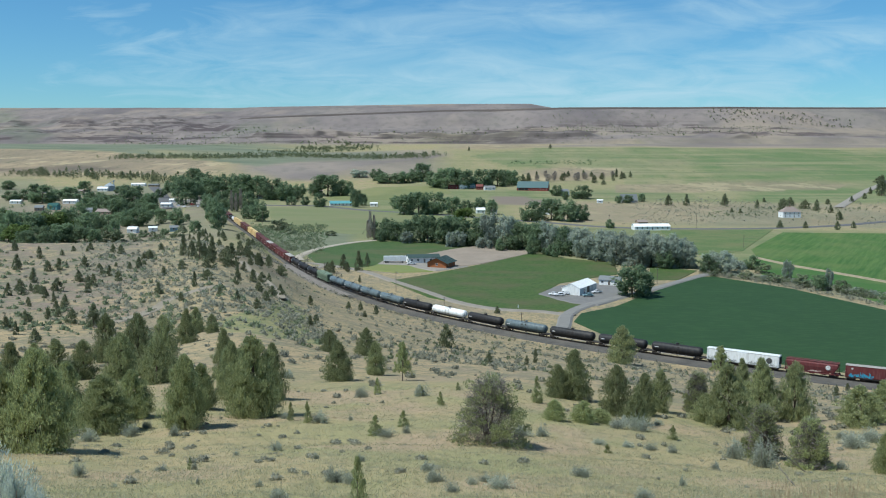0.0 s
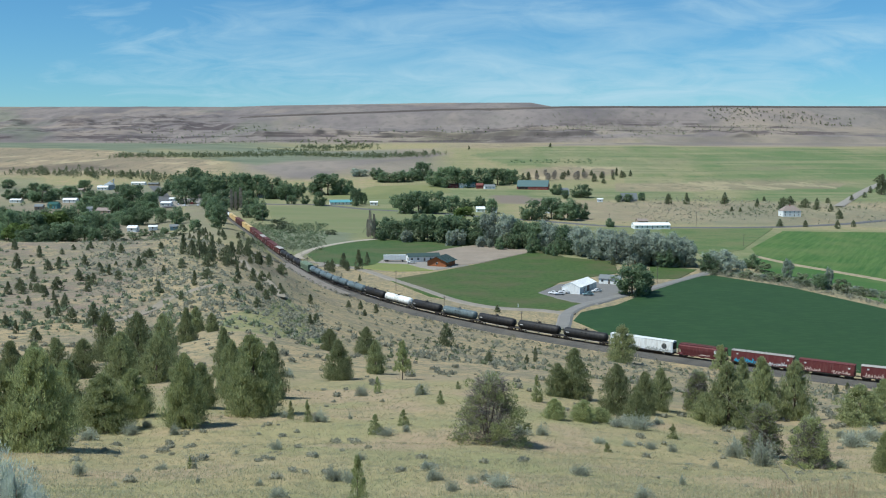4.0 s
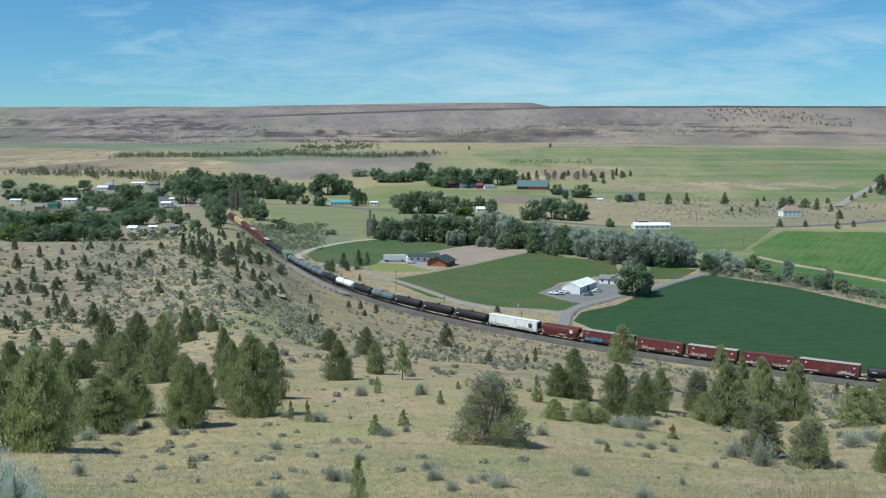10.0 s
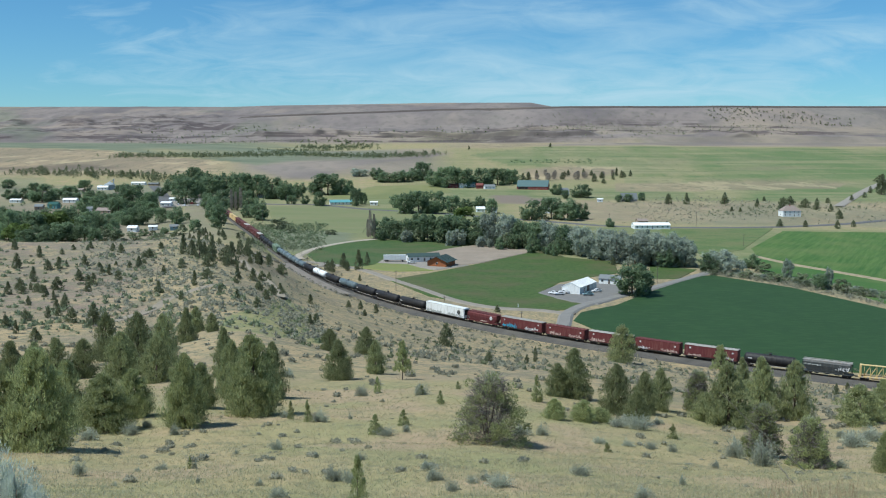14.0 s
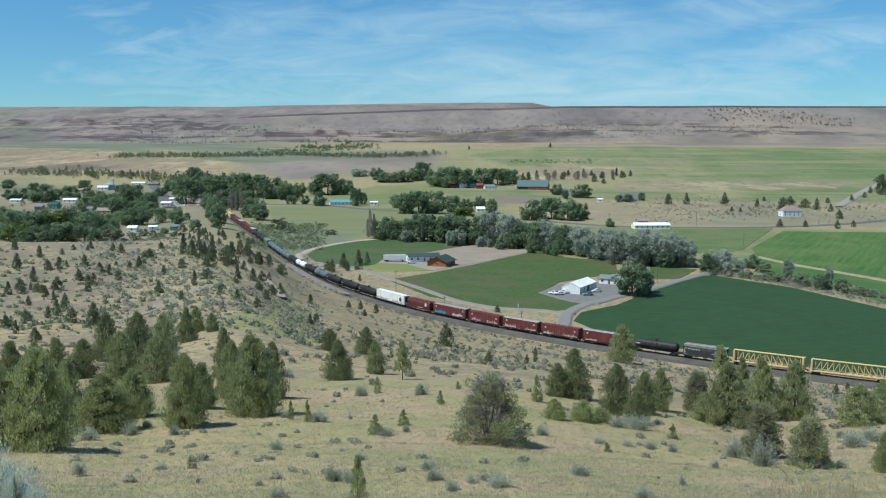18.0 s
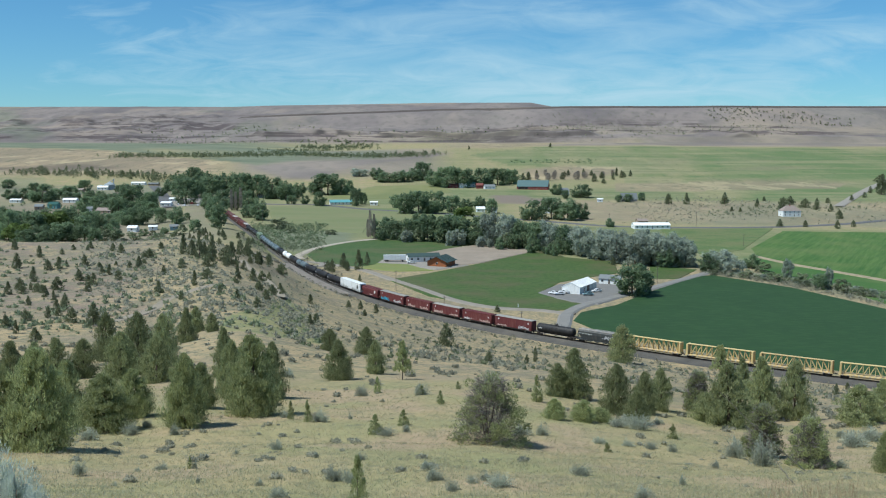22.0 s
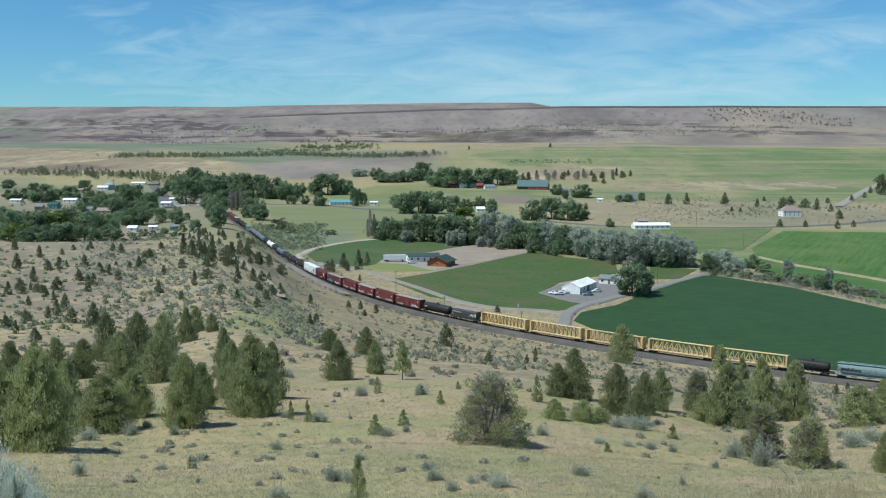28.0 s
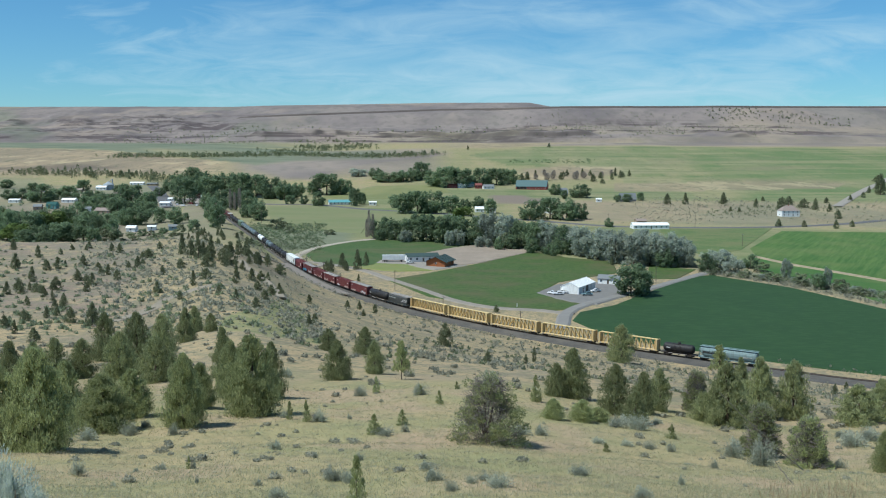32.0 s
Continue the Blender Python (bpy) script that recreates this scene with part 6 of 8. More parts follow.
VAR = {
    "near": [(make_juniper(100 + i, 21000, (290, 240, 290, 250)[i], LEAF["juniper"], 0.0215, 1, base=0.03, tip=(0.45, 0.8, 1.2, 0.6)[i]), trunk_mesh("trunk", np.random.default_rng(i), 1.0, 0.035, 9, M["bark"], 0.45)) for i in range(4)],
    "mid": [(make_juniper(110 + i, 13000, (250, 200, 250, 210)[i], LEAF["juniper_mid"], 0.0265, 1, base=0.03, tip=(0.3, 0.6, 0.9, 0.1)[i]), trunk_mesh("trunk", np.random.default_rng(10 + i), 1.0, 0.035, 9, M["bark"], 0.45)) for i in range(4)],
    "light": [(make_juniper(114 + i, 13000, (200, 170)[i], LEAF["juniper_light"], 0.0265, 1, base=0.03, tip=(0.2, 0.6)[i]), trunk_mesh("trunk", np.random.default_rng(14 + i), 1.0, 0.035, 12, M["bark"], 0.5)) for i in range(2)],
    "open": [(make_juniper(120 + i, 4200, 70, LEAF["juniper"], 0.036, 1, open_crown=True, base=0.22), trunk_mesh("trunk", np.random.default_rng(20 + i), 1.0, 0.03, 16, M["bark"], 0.5, 2)) for i in range(2)],
    "small": [(make_juniper(130 + i, 2400, 60, LEAF["juniper"], 0.050, 1, base=0.02, tip=0.1), trunk_mesh("trunk", np.random.default_rng(30 + i), 0.9, 0.03, 5, M["bark"], 0.4)) for i in range(3)],
    "far": [(make_juniper(140 + i, 950, 90, LEAF["juniper_far"], 0.095, 1, base=0.02, tip=(-0.05, 0.1, 0.3)[i]), trunk_mesh("trunk", np.random.default_rng(40 + i), 0.8, 0.045, 3, M["bark"], 0.3, 0)) for i in range(3)],
    "broad": [(make_broad(150 + i, 2300, LEAF["broad"], 58, 0.95, 0.060, -0.04), trunk_mesh("trunk", np.random.default_rng(50 + i), 0.8, 0.03, 7, M["bark"], 0.5, 1)) for i in range(4)],
    "broad_yellow": [(make_broad(160, 3000, LEAF["broad_yellow"], 34, 1.0, 0.055), trunk_mesh("trunk", np.random.default_rng(60), 0.8, 0.03, 7, M["bark"], 0.5, 1))],
    "willow": [(make_broad(170 + i, 3600, LEAF["willow"], 44, 1.1, 0.042, -0.02), trunk_mesh("trunk", np.random.default_rng(70 + i), 0.8, 0.03, 9, M["bark"], 0.5, 1)) for i in range(3)],
    "brush": [(make_broad(180 + i, 900, LEAF["brush"], 22, 0.8, 0.085, -0.1), trunk_mesh("trunk", np.random.default_rng(80 + i), 0.5, 0.03, 6, M["bark"], 0.6, 0)) for i in range(2)],
    "bare": [(twig_crown(190), trunk_mesh("trunk", np.random.default_rng(90), 1.0, 0.022, 30, M["dead_wood"], 0.33, 2))],
}
TEXT = {
    "near": ("juniper_tree", "dense dark olive-green western juniper on dry grass", "juniper"),
    "mid": ("juniper_tree", "dense dark olive-green western juniper on dry grass", "juniper"),
    "light": ("juniper_tree", "lighter olive-green juniper among sagebrush", "juniper"),
    "open": ("juniper_tree", "open thin juniper with its trunk showing", "juniper"),
    "small": ("juniper_sapling", "small green juniper sapling in dry grass", "juniper"),
    "far": ("juniper_tree", "small dark juniper on the dry slope", "juniper"),
    "broad": ("shade_tree", "tall dark green cottonwood in full leaf", "tree"),
    "broad_yellow": ("shade_tree", "yellow-green spreading shade tree", "tree"),
    "willow": ("willow_tree", "silvery grey-green willow in the creek belt", "tree"),
    "brush": ("creek_bush", "low grey-green brush by the creek", "bush"),
    "bare": ("poplar_tree", "tall bare grey poplar with few leaves", "tree"),
}
made_plants = {}


def plant(kind, x, y, h, w, rng, group, sink=0.1):
    i = int(rng.integers(len(VAR[kind])))
    m = pose(x, y, gz(x, y) - sink, 0, 0, float(rng.uniform(0, 360))) @ Matrix.Diagonal((w, w, h, 1))
    if (kind, i) in made_plants:
        first = made_plants[kind, i]
        return tagged(copy_thing(first, m @ Matrix.Diagonal((*first.scale, 1)).inverted()), group=group)
    name, label, cat = TEXT[kind]
    tree = thing(name, label, cat, group)
    crown, trunk = VAR[kind][i]
    part("trunk", trunk, None, tree)
    part("crown", crown, None, tree)
    made_plants[kind, i] = tree
    tree.matrix_basis = m
    return tree


# places: x, y, height, width, sort
NEAR = [(-19.4, 47.6, 5.3, 3.7, 0), (-21.3, 48.1, 4.3, 2.1, 0), (-23.4, 61.9, 4.1, 2.6, 0), (-20.0, 58.7, 3.6, 3.7, 0), (-19.7, 63.4, 3.3, 2.7, 0),
    (-35.8, 82.8, 4.3, 3.1, 0), (-38.5, 94.4, 3.4, 2.7, 0), (-34.3, 88.7, 3.9, 2.8, 0), (-32.5, 90.5, 3.7, 2.6, 0), (-38.3, 114.1, 5.8, 3.2, 0),
    (-29.3, 96.2, 6.2, 3.3, 0), (-25.0, 87.1, 4.2, 3.3, 0), (-29.0, 90.0, 4.4, 3.2, 0), (-29.3, 105.5, 5.8, 3.2, 0), (-35.6, 139.3, 5.0, 3.3, 0),
    (-37.7, 153.4, 4.2, 2.8, 0), (-34.2, 148.7, 2.9, 2.2, 0), (-15.3, 59.0, 4.6, 2.8, 0)]
NEAR += [(-16.4, 67.8, 3.3, 2.1, 0), (-20.0, 91.3, 4.8, 2.8, 0), (-12.3, 64.6, 5.6, 3.8, 0), (-16.0, 75.6, 4.6, 2.6, 0), (-12.8, 75.0, 4.5, 2.4, 0),
    (-9.5, 90.7, 3.8, 3.1, 0), (-15.2, 134.0, 3.2, 2.6, 0), (-11.1, 144.8, 4.2, 3.3, 0), (-6.6, 98.7, 3.5, 2.1, 0), (-3.7, 91.0, 3.9, 1.9, 2),
    (11.0, 84.0, 4.5, 3.3, 0), (9.5, 83.3, 3.0, 2.1, 0), (7.4, 66.1, 1.5, 1.7, 0), (9.4, 66.8, 1.6, 1.7, 0), (13.3, 76.7, 4.0, 2.5, 0),
    (55.8, 312.4, 12.4, 9.9, 0), (15.9, 78.5, 3.5, 2.1, 0), (18.1, 83.0, 3.8, 2.1, 0)]
NEAR += [(10.7, 68.2, 1.1, 1.7, 0), (81.6, 294.3, 10.4, 6.6, 2), (21.8, 85.8, 3.6, 2.4, 5), (22.5, 78.6, 5.1, 4.5, 0), (19.2, 59.6, 3.3, 2.4, 5),
    (57.0, 190.6, 8.2, 4.8, 0), (28.5, 89.4, 5.6, 4.0, 0), (31.7, 89.7, 5.6, 3.3, 0), (21.0, 56.7, 2.9, 2.6, 5), (36.0, 86.0, 3.7, 4.1, 0),
    (39.0, 88.4, 3.9, 3.2, 0), (24.4, 54.4, 2.5, 1.7, 0), (14.2, 73.1, 2.5, 2.1, 0), (21.2, 79.9, 2.5, 2.7, 0)]
SMALL = [(-5.2, 79.1, 1.4, 0.8, 0), (-8.3, 60.9, 1.4, 0.7, 0), (-9.5, 62.1, 1.2, 0.6, 0), (-3.8, 55.6, 1.2, 1.1, 0), (-2.4, 60.0, 1.0, 0.9, 0),
    (-2.6, 30.1, 1.7, 0.8, 0), (0.8, 230.3, 5.3, 4.4, 0), (-25.6, 203.0, 2.2, 1.7, 0), (8.0, 174.6, 2.0, 1.7, 0), (16.5, 197.2, 1.9, 1.2, 0),
    (19.7, 213.1, 3.3, 1.3, 0), (7.3, 77.6, 2.2, 1.2, 0), (14.7, 63.6, 1.0, 0.9, 0), (-73.2, 176.2, 2.2, 2.4, 0), (-65.3, 153.5, 2.0, 1.3, 0),
    (-63.5, 172.0, 2.8, 2.5, 0), (-59.3, 170.5, 3.8, 2.9, 0), (-58.9, 144.8, 2.1, 2.8, 0)]
SMALL += [(-1.7, 76.6, 0.9, 1.0, 0), (-0.1, 71.0, 0.7, 0.6, 0), (1.2, 80.4, 0.7, 0.6, 0), (-0.2, 71.8, 1.0, 0.7, 0), (100.8, 255.7, 3.0, 2.0, 0),
    (121.9, 300.7, 2.4, 1.7, 0), (9.1, 55.0, 0.6, 0.6, 0), (-10.3, 40.3, 0.6, 0.3, 0)]
HILL = [(-114.0, 270.3, 4.2, 2.3, 0), (-122.5, 306.9, 3.8, 1.7, 0), (-105.0, 268.3, 2.9, 2.1, 0), (-102.4, 269.6, 3.1, 2.0, 0), (-101.4, 249.9, 3.7, 2.1, 0),
    (-89.5, 248.2, 2.8, 2.2, 0), (-82.4, 237.9, 2.9, 2.1, 0), (-87.3, 258.7, 2.4, 1.4, 0), (-86.0, 260.3, 2.7, 1.5, 0), (-80.8, 251.3, 2.7, 1.8, 0),
    (-78.5, 222.8, 2.3, 1.5, 0), (-84.4, 213.7, 2.4, 1.6, 0), (-80.2, 207.4, 2.1, 1.0, 0), (-75.8, 201.9, 2.3, 1.6, 0), (-82.6, 200.5, 2.0, 1.2, 0),
    (-71.8, 186.8, 2.5, 1.2, 0), (-69.9, 177.9, 2.0, 1.1, 0), (-93.6, 216.9, 2.7, 1.8, 0)]
HILL += [(-92.6, 226.5, 1.9, 1.1, 0), (-73.1, 167.8, 2.3, 1.3, 0), (-91.5, 218.7, 1.9, 1.7, 0), (-97.7, 275.6, 2.8, 2.2, 0), (-102.5, 275.1, 1.6, 0.9, 0),
    (-90.4, 279.3, 1.3, 1.1, 0), (-85.7, 276.5, 1.9, 1.4, 0), (-83.6, 276.2, 1.7, 1.1, 0), (-72.2, 261.0, 2.4, 1.5, 0), (-51.4, 197.5, 1.7, 1.1, 0),
    (-54.1, 219.8, 3.1, 1.5, 0), (-78.1, 304.6, 5.9, 2.6, 0), (-74.5, 300.1, 4.8, 2.3, 0), (-70.9, 294.4, 6.0, 3.0, 0), (-67.9, 297.8, 6.8, 2.8, 0),
    (-70.6, 299.5, 4.3, 2.3, 0), (-62.0, 296.6, 6.4, 4.5, 0), (-65.4, 301.4, 3.8, 3.4, 0)]
HILL += [(-68.6, 342.2, 5.5, 2.5, 0), (-110.9, 577.3, 7.2, 3.5, 0), (-61.7, 340.4, 4.5, 2.5, 0), (-63.9, 370.9, 4.7, 3.1, 0), (-47.3, 232.4, 4.5, 1.7, 0),
    (-50.3, 267.3, 3.2, 2.5, 0), (-50.8, 283.3, 2.9, 2.5, 0), (-44.5, 201.3, 2.0, 1.1, 0), (-58.2, 295.5, 2.7, 2.0, 0), (-39.4, 247.2, 2.1, 1.7, 0),
    (-37.4, 212.5, 2.2, 1.7, 0), (-35.3, 191.0, 2.2, 1.5, 0), (-92.4, 331.6, 2.3, 1.9, 0), (-87.6, 302.1, 2.1, 2.4, 0), (-105.2, 322.7, 2.8, 1.8, 0),
    (-116.0, 333.1, 2.3, 2.2, 0), (-117.6, 322.0, 1.8, 1.8, 0), (-118.1, 313.6, 1.8, 1.4, 0)]
HILL += [(-86.9, 293.8, 1.8, 2.3, 0), (-40.0, 195.9, 2.0, 1.3, 0)]
TOWN = [(-432.3, 1097.0, 21.1, 31.7, 0), (-485.7, 1144.3, 13.0, 19.1, 0), (-428.2, 1169.5, 16.6, 23.4, 0), (-352.9, 1013.7, 17.8, 15.8, 0), (-270.8, 710.0, 19.4, 26.1, 1),
    (-278.9, 688.5, 19.6, 17.7, 0), (-294.2, 685.8, 22.2, 16.1, 0), (-255.0, 721.2, 16.4, 13.7, 0), (-256.4, 756.5, 14.6, 10.1, 0), (-225.4, 697.8, 15.9, 8.6, 0),
    (-298.4, 977.1, 26.6, 27.2, 0), (-276.5, 959.5, 20.1, 18.1, 0), (-293.6, 919.3, 16.7, 16.4, 0), (-243.8, 819.5, 16.8, 20.1, 0), (-252.5, 812.3, 15.2, 11.8, 0),
    (-231.1, 833.2, 13.3, 12.1, 0), (-211.6, 804.7, 15.5, 13.5, 0), (-272.0, 1077.5, 29.3, 27.6, 0)]
TOWN += [(-285.4, 1189.2, 22.9, 15.9, 0), (-326.6, 1256.6, 27.1, 22.3, 0), (-184.7, 820.7, 22.4, 15.5, 0), (-166.7, 754.9, 18.0, 14.3, 0), (-229.0, 994.3, 18.1, 16.6, 0),
    (-237.2, 716.0, 10.2, 8.0, 0), (-249.9, 674.4, 12.3, 11.3, 0), (-262.9, 637.2, 12.7, 14.2, 0), (-255.7, 655.4, 11.6, 14.6, 0), (-229.8, 670.5, 11.5, 9.7, 0),
    (-352.9, 813.4, 15.2, 15.4, 0), (-483.4, 1169.5, 13.3, 19.5, 0), (-224.5, 726.7, 4.1, 5.7, 3), (-210.3, 733.6, 4.2, 5.7, 3), (-215.3, 728.4, 5.8, 7.3, 0),
    (-201.7, 735.1, 5.4, 6.6, 0), (-193.2, 750.0, 5.1, 5.9, 3), (-340.9, 966.6, 14.8, 17.2, 0)]
TOWN += [(-323.7, 955.5, 15.7, 17.0, 0), (-306.9, 944.7, 15.0, 18.9, 0), (-290.5, 934.1, 14.8, 16.6, 0), (-278.4, 937.0, 13.8, 16.7, 0), (-266.7, 932.6, 12.2, 12.5, 0),
    (-296.0, 825.3, 15.5, 17.5, 0), (-303.1, 807.4, 13.8, 18.9, 0), (-317.7, 804.4, 12.8, 20.6, 0), (-332.2, 801.4, 11.8, 18.7, 0), (-339.5, 789.4, 12.6, 18.5, 0),
    (-276.6, 802.1, 12.8, 17.0, 0), (-262.1, 794.6, 11.7, 14.2, 0), (-269.2, 848.2, 9.6, 11.3, 0), (-281.5, 669.1, 13.7, 19.4, 1), (-264.8, 664.6, 13.6, 17.8, 0),
    (-253.5, 673.8, 14.6, 19.6, 0), (-239.3, 676.2, 12.3, 15.8, 0), (-230.2, 685.3, 10.1, 12.2, 3)]
TOWN += [(-223.1, 694.2, 8.7, 10.8, 3), (-209.1, 688.9, 7.1, 11.5, 3), (-194.4, 691.4, 6.3, 11.6, 3), (-183.5, 709.1, 6.5, 10.3, 3), (-177.9, 726.6, 8.3, 8.9, 0),
    (-301.5, 1280.3, 19.6, 21.3, 0), (-359.4, 1337.2, 16.7, 19.3, 0), (-406.7, 1287.3, 11.7, 17.2, 0), (-474.2, 1347.3, 15.3, 19.4, 0), (-528.2, 1314.0, 13.4, 16.1, 0),
    (-597.8, 1400.5, 13.5, 18.7, 0), (-384.7, 1250.3, 10.6, 13.9, 0), (-387.6, 1155.1, 11.1, 15.4, 0), (-339.3, 1223.9, 12.5, 15.0, 0), (-434.9, 1144.3, 14.3, 19.1, 0),
    (-353.6, 1053.0, 13.1, 17.6, 0), (-323.1, 1003.5, 15.9, 16.7, 0)]
VALE = [(-276.1, 1215.3, 28.9, 29.7, 0), (-269.7, 1271.2, 30.2, 31.1, 0), (-239.9, 1219.6, 31.1, 29.8, 0), (-222.6, 1221.6, 29.1, 29.9, 0), (-201.9, 1203.2, 27.3, 25.4, 0),
    (-183.1, 1185.1, 24.2, 22.4, 0), (-177.4, 1247.2, 18.4, 19.4, 0), (-224.4, 1037.1, 19.4, 20.8, 0), (-199.5, 1043.0, 19.5, 19.7, 0), (-310.5, 1325.3, 30.0, 26.5, 0),
    (-352.7, 1447.9, 28.7, 27.3, 0), (-206.1, 1003.9, 19.4, 12.3, 0), (-160.4, 883.6, 19.1, 16.7, 0), (-174.8, 912.8, 13.0, 13.2, 0), (-130.2, 800.2, 10.0, 16.9, 3),
    (-116.4, 773.5, 6.2, 8.6, 3), (-84.9, 765.4, 4.4, 10.2, 3), (-145.1, 1280.9, 28.3, 38.4, 0)]
VALE += [(-162.1, 1279.7, 19.6, 17.1, 0), (-128.2, 1282.1, 21.8, 21.4, 0), (-131.7, 1086.2, 16.6, 14.5, 0), (-150.7, 1111.1, 10.7, 9.9, 0), (-165.1, 1108.4, 10.7, 12.3, 0),
    (-93.6, 1093.5, 20.5, 14.6, 0), (-88.6, 1122.0, 14.0, 11.2, 0), (-123.0, 1334.3, 16.6, 13.3, 0), (-132.8, 1618.8, 12.8, 30.5, 2), (-100.8, 1566.6, 19.5, 22.6, 0),
    (-80.0, 1533.7, 16.5, 42.5, 0), (-57.8, 1533.6, 19.1, 25.5, 0), (-31.2, 1565.1, 29.2, 29.5, 0), (-11.3, 1451.0, 24.6, 27.4, 0), (-42.1, 1549.2, 21.0, 22.3, 0),
    (4.8, 1426.6, 30.7, 34.8, 0), (28.5, 1427.0, 29.1, 31.7, 0), (53.2, 1451.5, 27.9, 35.4, 0)]
VALE += [(78.7, 1476.6, 25.9, 32.8, 0), (100.8, 1501.5, 23.8, 25.0, 0), (-38.1, 993.3, 21.4, 22.1, 0), (-24.4, 996.2, 23.7, 24.4, 0), (-8.9, 999.4, 23.8, 23.4, 0),
    (-50.2, 1074.9, 14.0, 14.3, 0), (9.1, 1019.5, 17.9, 17.0, 0), (24.3, 1038.9, 14.1, 13.9, 0), (38.8, 1058.1, 15.6, 15.3, 0), (48.4, 1011.9, 16.1, 11.3, 0),
    (81.3, 935.4, 20.2, 20.8, 0), (101.3, 952.5, 21.6, 23.3, 0), (116.0, 942.6, 21.4, 26.2, 0), (131.3, 958.6, 16.3, 14.9, 0), (145.0, 1298.7, 14.7, 17.3, 0),
    (170.4, 1256.8, 17.8, 25.1, 0), (148.6, 1238.2, 11.9, 9.6, 0), (218.0, 1195.7, 10.8, 12.0, 0)]
VALE += [(206.5, 1194.6, 9.5, 9.3, 0), (144.4, 875.8, 8.5, 7.8, 0), (238.2, 1221.2, 10.4, 9.5, 0), (102.8, 1531.9, 14.7, 13.6, 0), (17.9, 890.9, 15.2, 19.8, 1)]
BELT = [(-46.3, 741.4, 15.6, 14.9, 0), (-34.4, 735.1, 15.1, 16.4, 0), (-22.8, 728.8, 17.4, 17.9, 0), (-11.3, 722.7, 22.2, 16.1, 0), (0.8, 716.8, 21.2, 18.4, 0),
    (12.3, 710.9, 20.2, 17.5, 0), (24.0, 705.2, 18.5, 17.3, 0), (32.0, 699.0, 25.5, 17.9, 2), (43.0, 693.4, 24.5, 17.0, 2), (54.2, 687.9, 21.2, 17.7, 0),
    (62.6, 675.2, 23.1, 16.6, 0), (70.3, 669.5, 22.9, 15.0, 2), (79.4, 657.6, 21.0, 16.2, 0), (88.8, 646.2, 20.6, 17.3, 2), (97.0, 629.0, 20.8, 19.0, 2),
    (105.5, 612.8, 21.7, 18.5, 2), (114.7, 603.0, 20.6, 18.9, 2), (124.4, 604.3, 22.8, 18.9, 2)]
BELT += [(132.9, 600.1, 21.9, 18.8, 2), (144.0, 601.6, 18.5, 16.8, 2), (90.2, 481.5, 17.6, 17.8, 0), (97.3, 493.1, 13.5, 11.1, 0), (-39.8, 760.1, 16.4, 14.4, 0),
    (-16.4, 755.4, 20.6, 16.0, 0), (6.6, 742.3, 21.1, 16.6, 0), (27.2, 737.5, 20.1, 16.5, 0), (48.9, 724.9, 19.0, 16.2, 0), (69.3, 705.0, 19.3, 17.3, 0),
    (87.5, 693.2, 17.8, 17.8, 2), (110.6, 669.0, 18.3, 18.7, 2), (128.5, 645.8, 19.9, 18.0, 2), (148.0, 636.4, 17.4, 17.1, 2), (159.1, 582.7, 14.6, 18.3, 2),
    (152.0, 576.8, 12.2, 11.0, 0), (182.9, 598.9, 9.9, 10.1, 0), (165.0, 571.1, 9.8, 12.8, 2)]
BELT += [(190.6, 557.8, 11.8, 6.2, 2), (203.2, 530.9, 10.6, 4.8, 2), (192.5, 515.5, 9.4, 8.7, 0), (184.0, 581.0, 6.6, 9.8, 3), (188.6, 529.2, 7.6, 8.9, 3),
    (202.2, 510.7, 7.3, 8.6, 3), (205.6, 497.9, 4.8, 8.4, 3), (178.2, 542.8, 5.6, 9.1, 3), (166.5, 554.8, 5.4, 8.7, 3)]
FAR_JUNIPERS = [(259.4, 1169.3, 12.6, 9.1, 0), (280.7, 1171.6, 12.6, 9.1, 0), (325.7, 1176.3, 13.3, 10.5, 0), (372.0, 1111.0, 13.9, 13.6, 0), (404.1, 1184.0, 9.4, 13.2, 0),
    (407.3, 1142.7, 10.4, 14.0, 0), (410.3, 1115.9, 12.7, 8.7, 0), (393.1, 1007.2, 9.2, 7.9, 0), (301.1, 906.7, 7.2, 7.1, 0), (325.5, 911.4, 6.2, 5.1, 0),
    (349.7, 899.0, 7.7, 6.0, 0), (372.3, 920.3, 6.3, 5.1, 0), (566.4, 1314.1, 26.1, 16.1, 0), (655.7, 1531.2, 15.6, 17.0, 0), (561.9, 1338.4, 9.1, 5.9, 0),
    (495.2, 1232.5, 7.0, 6.8, 0), (599.7, 1401.1, 10.3, 6.2, 0), (309.4, 1088.3, 4.9, 4.8, 0)]
FAR_JUNIPERS += [(314.6, 1075.1, 4.9, 4.8, 0), (386.9, 1225.6, 5.6, 5.4, 0), (455.2, 1202.5, 6.8, 6.7, 0), (528.8, 1275.9, 7.2, 6.4, 0), (355.8, 1150.8, 9.1, 6.4, 0),
    (418.6, 1096.9, 8.1, 7.3, 0), (242.3, 2307.1, 10.4, 7.7, 0), (57.3, 2252.3, 8.9, 6.2, 0), (237.9, 1509.6, 11.1, 8.4, 0), (261.2, 1565.0, 15.9, 6.9, 0),
    (278.5, 1589.4, 18.0, 8.8, 0), (183.1, 1565.2, 17.7, 8.7, 0), (159.7, 1547.9, 19.3, 12.0, 4), (170.1, 1564.7, 19.5, 8.7, 4), (129.7, 1548.3, 21.0, 10.3, 0),
    (144.0, 1564.4, 15.9, 8.7, 4), (204.8, 1565.2, 19.5, 12.2, 4), (220.1, 1581.6, 17.9, 12.3, 4)]
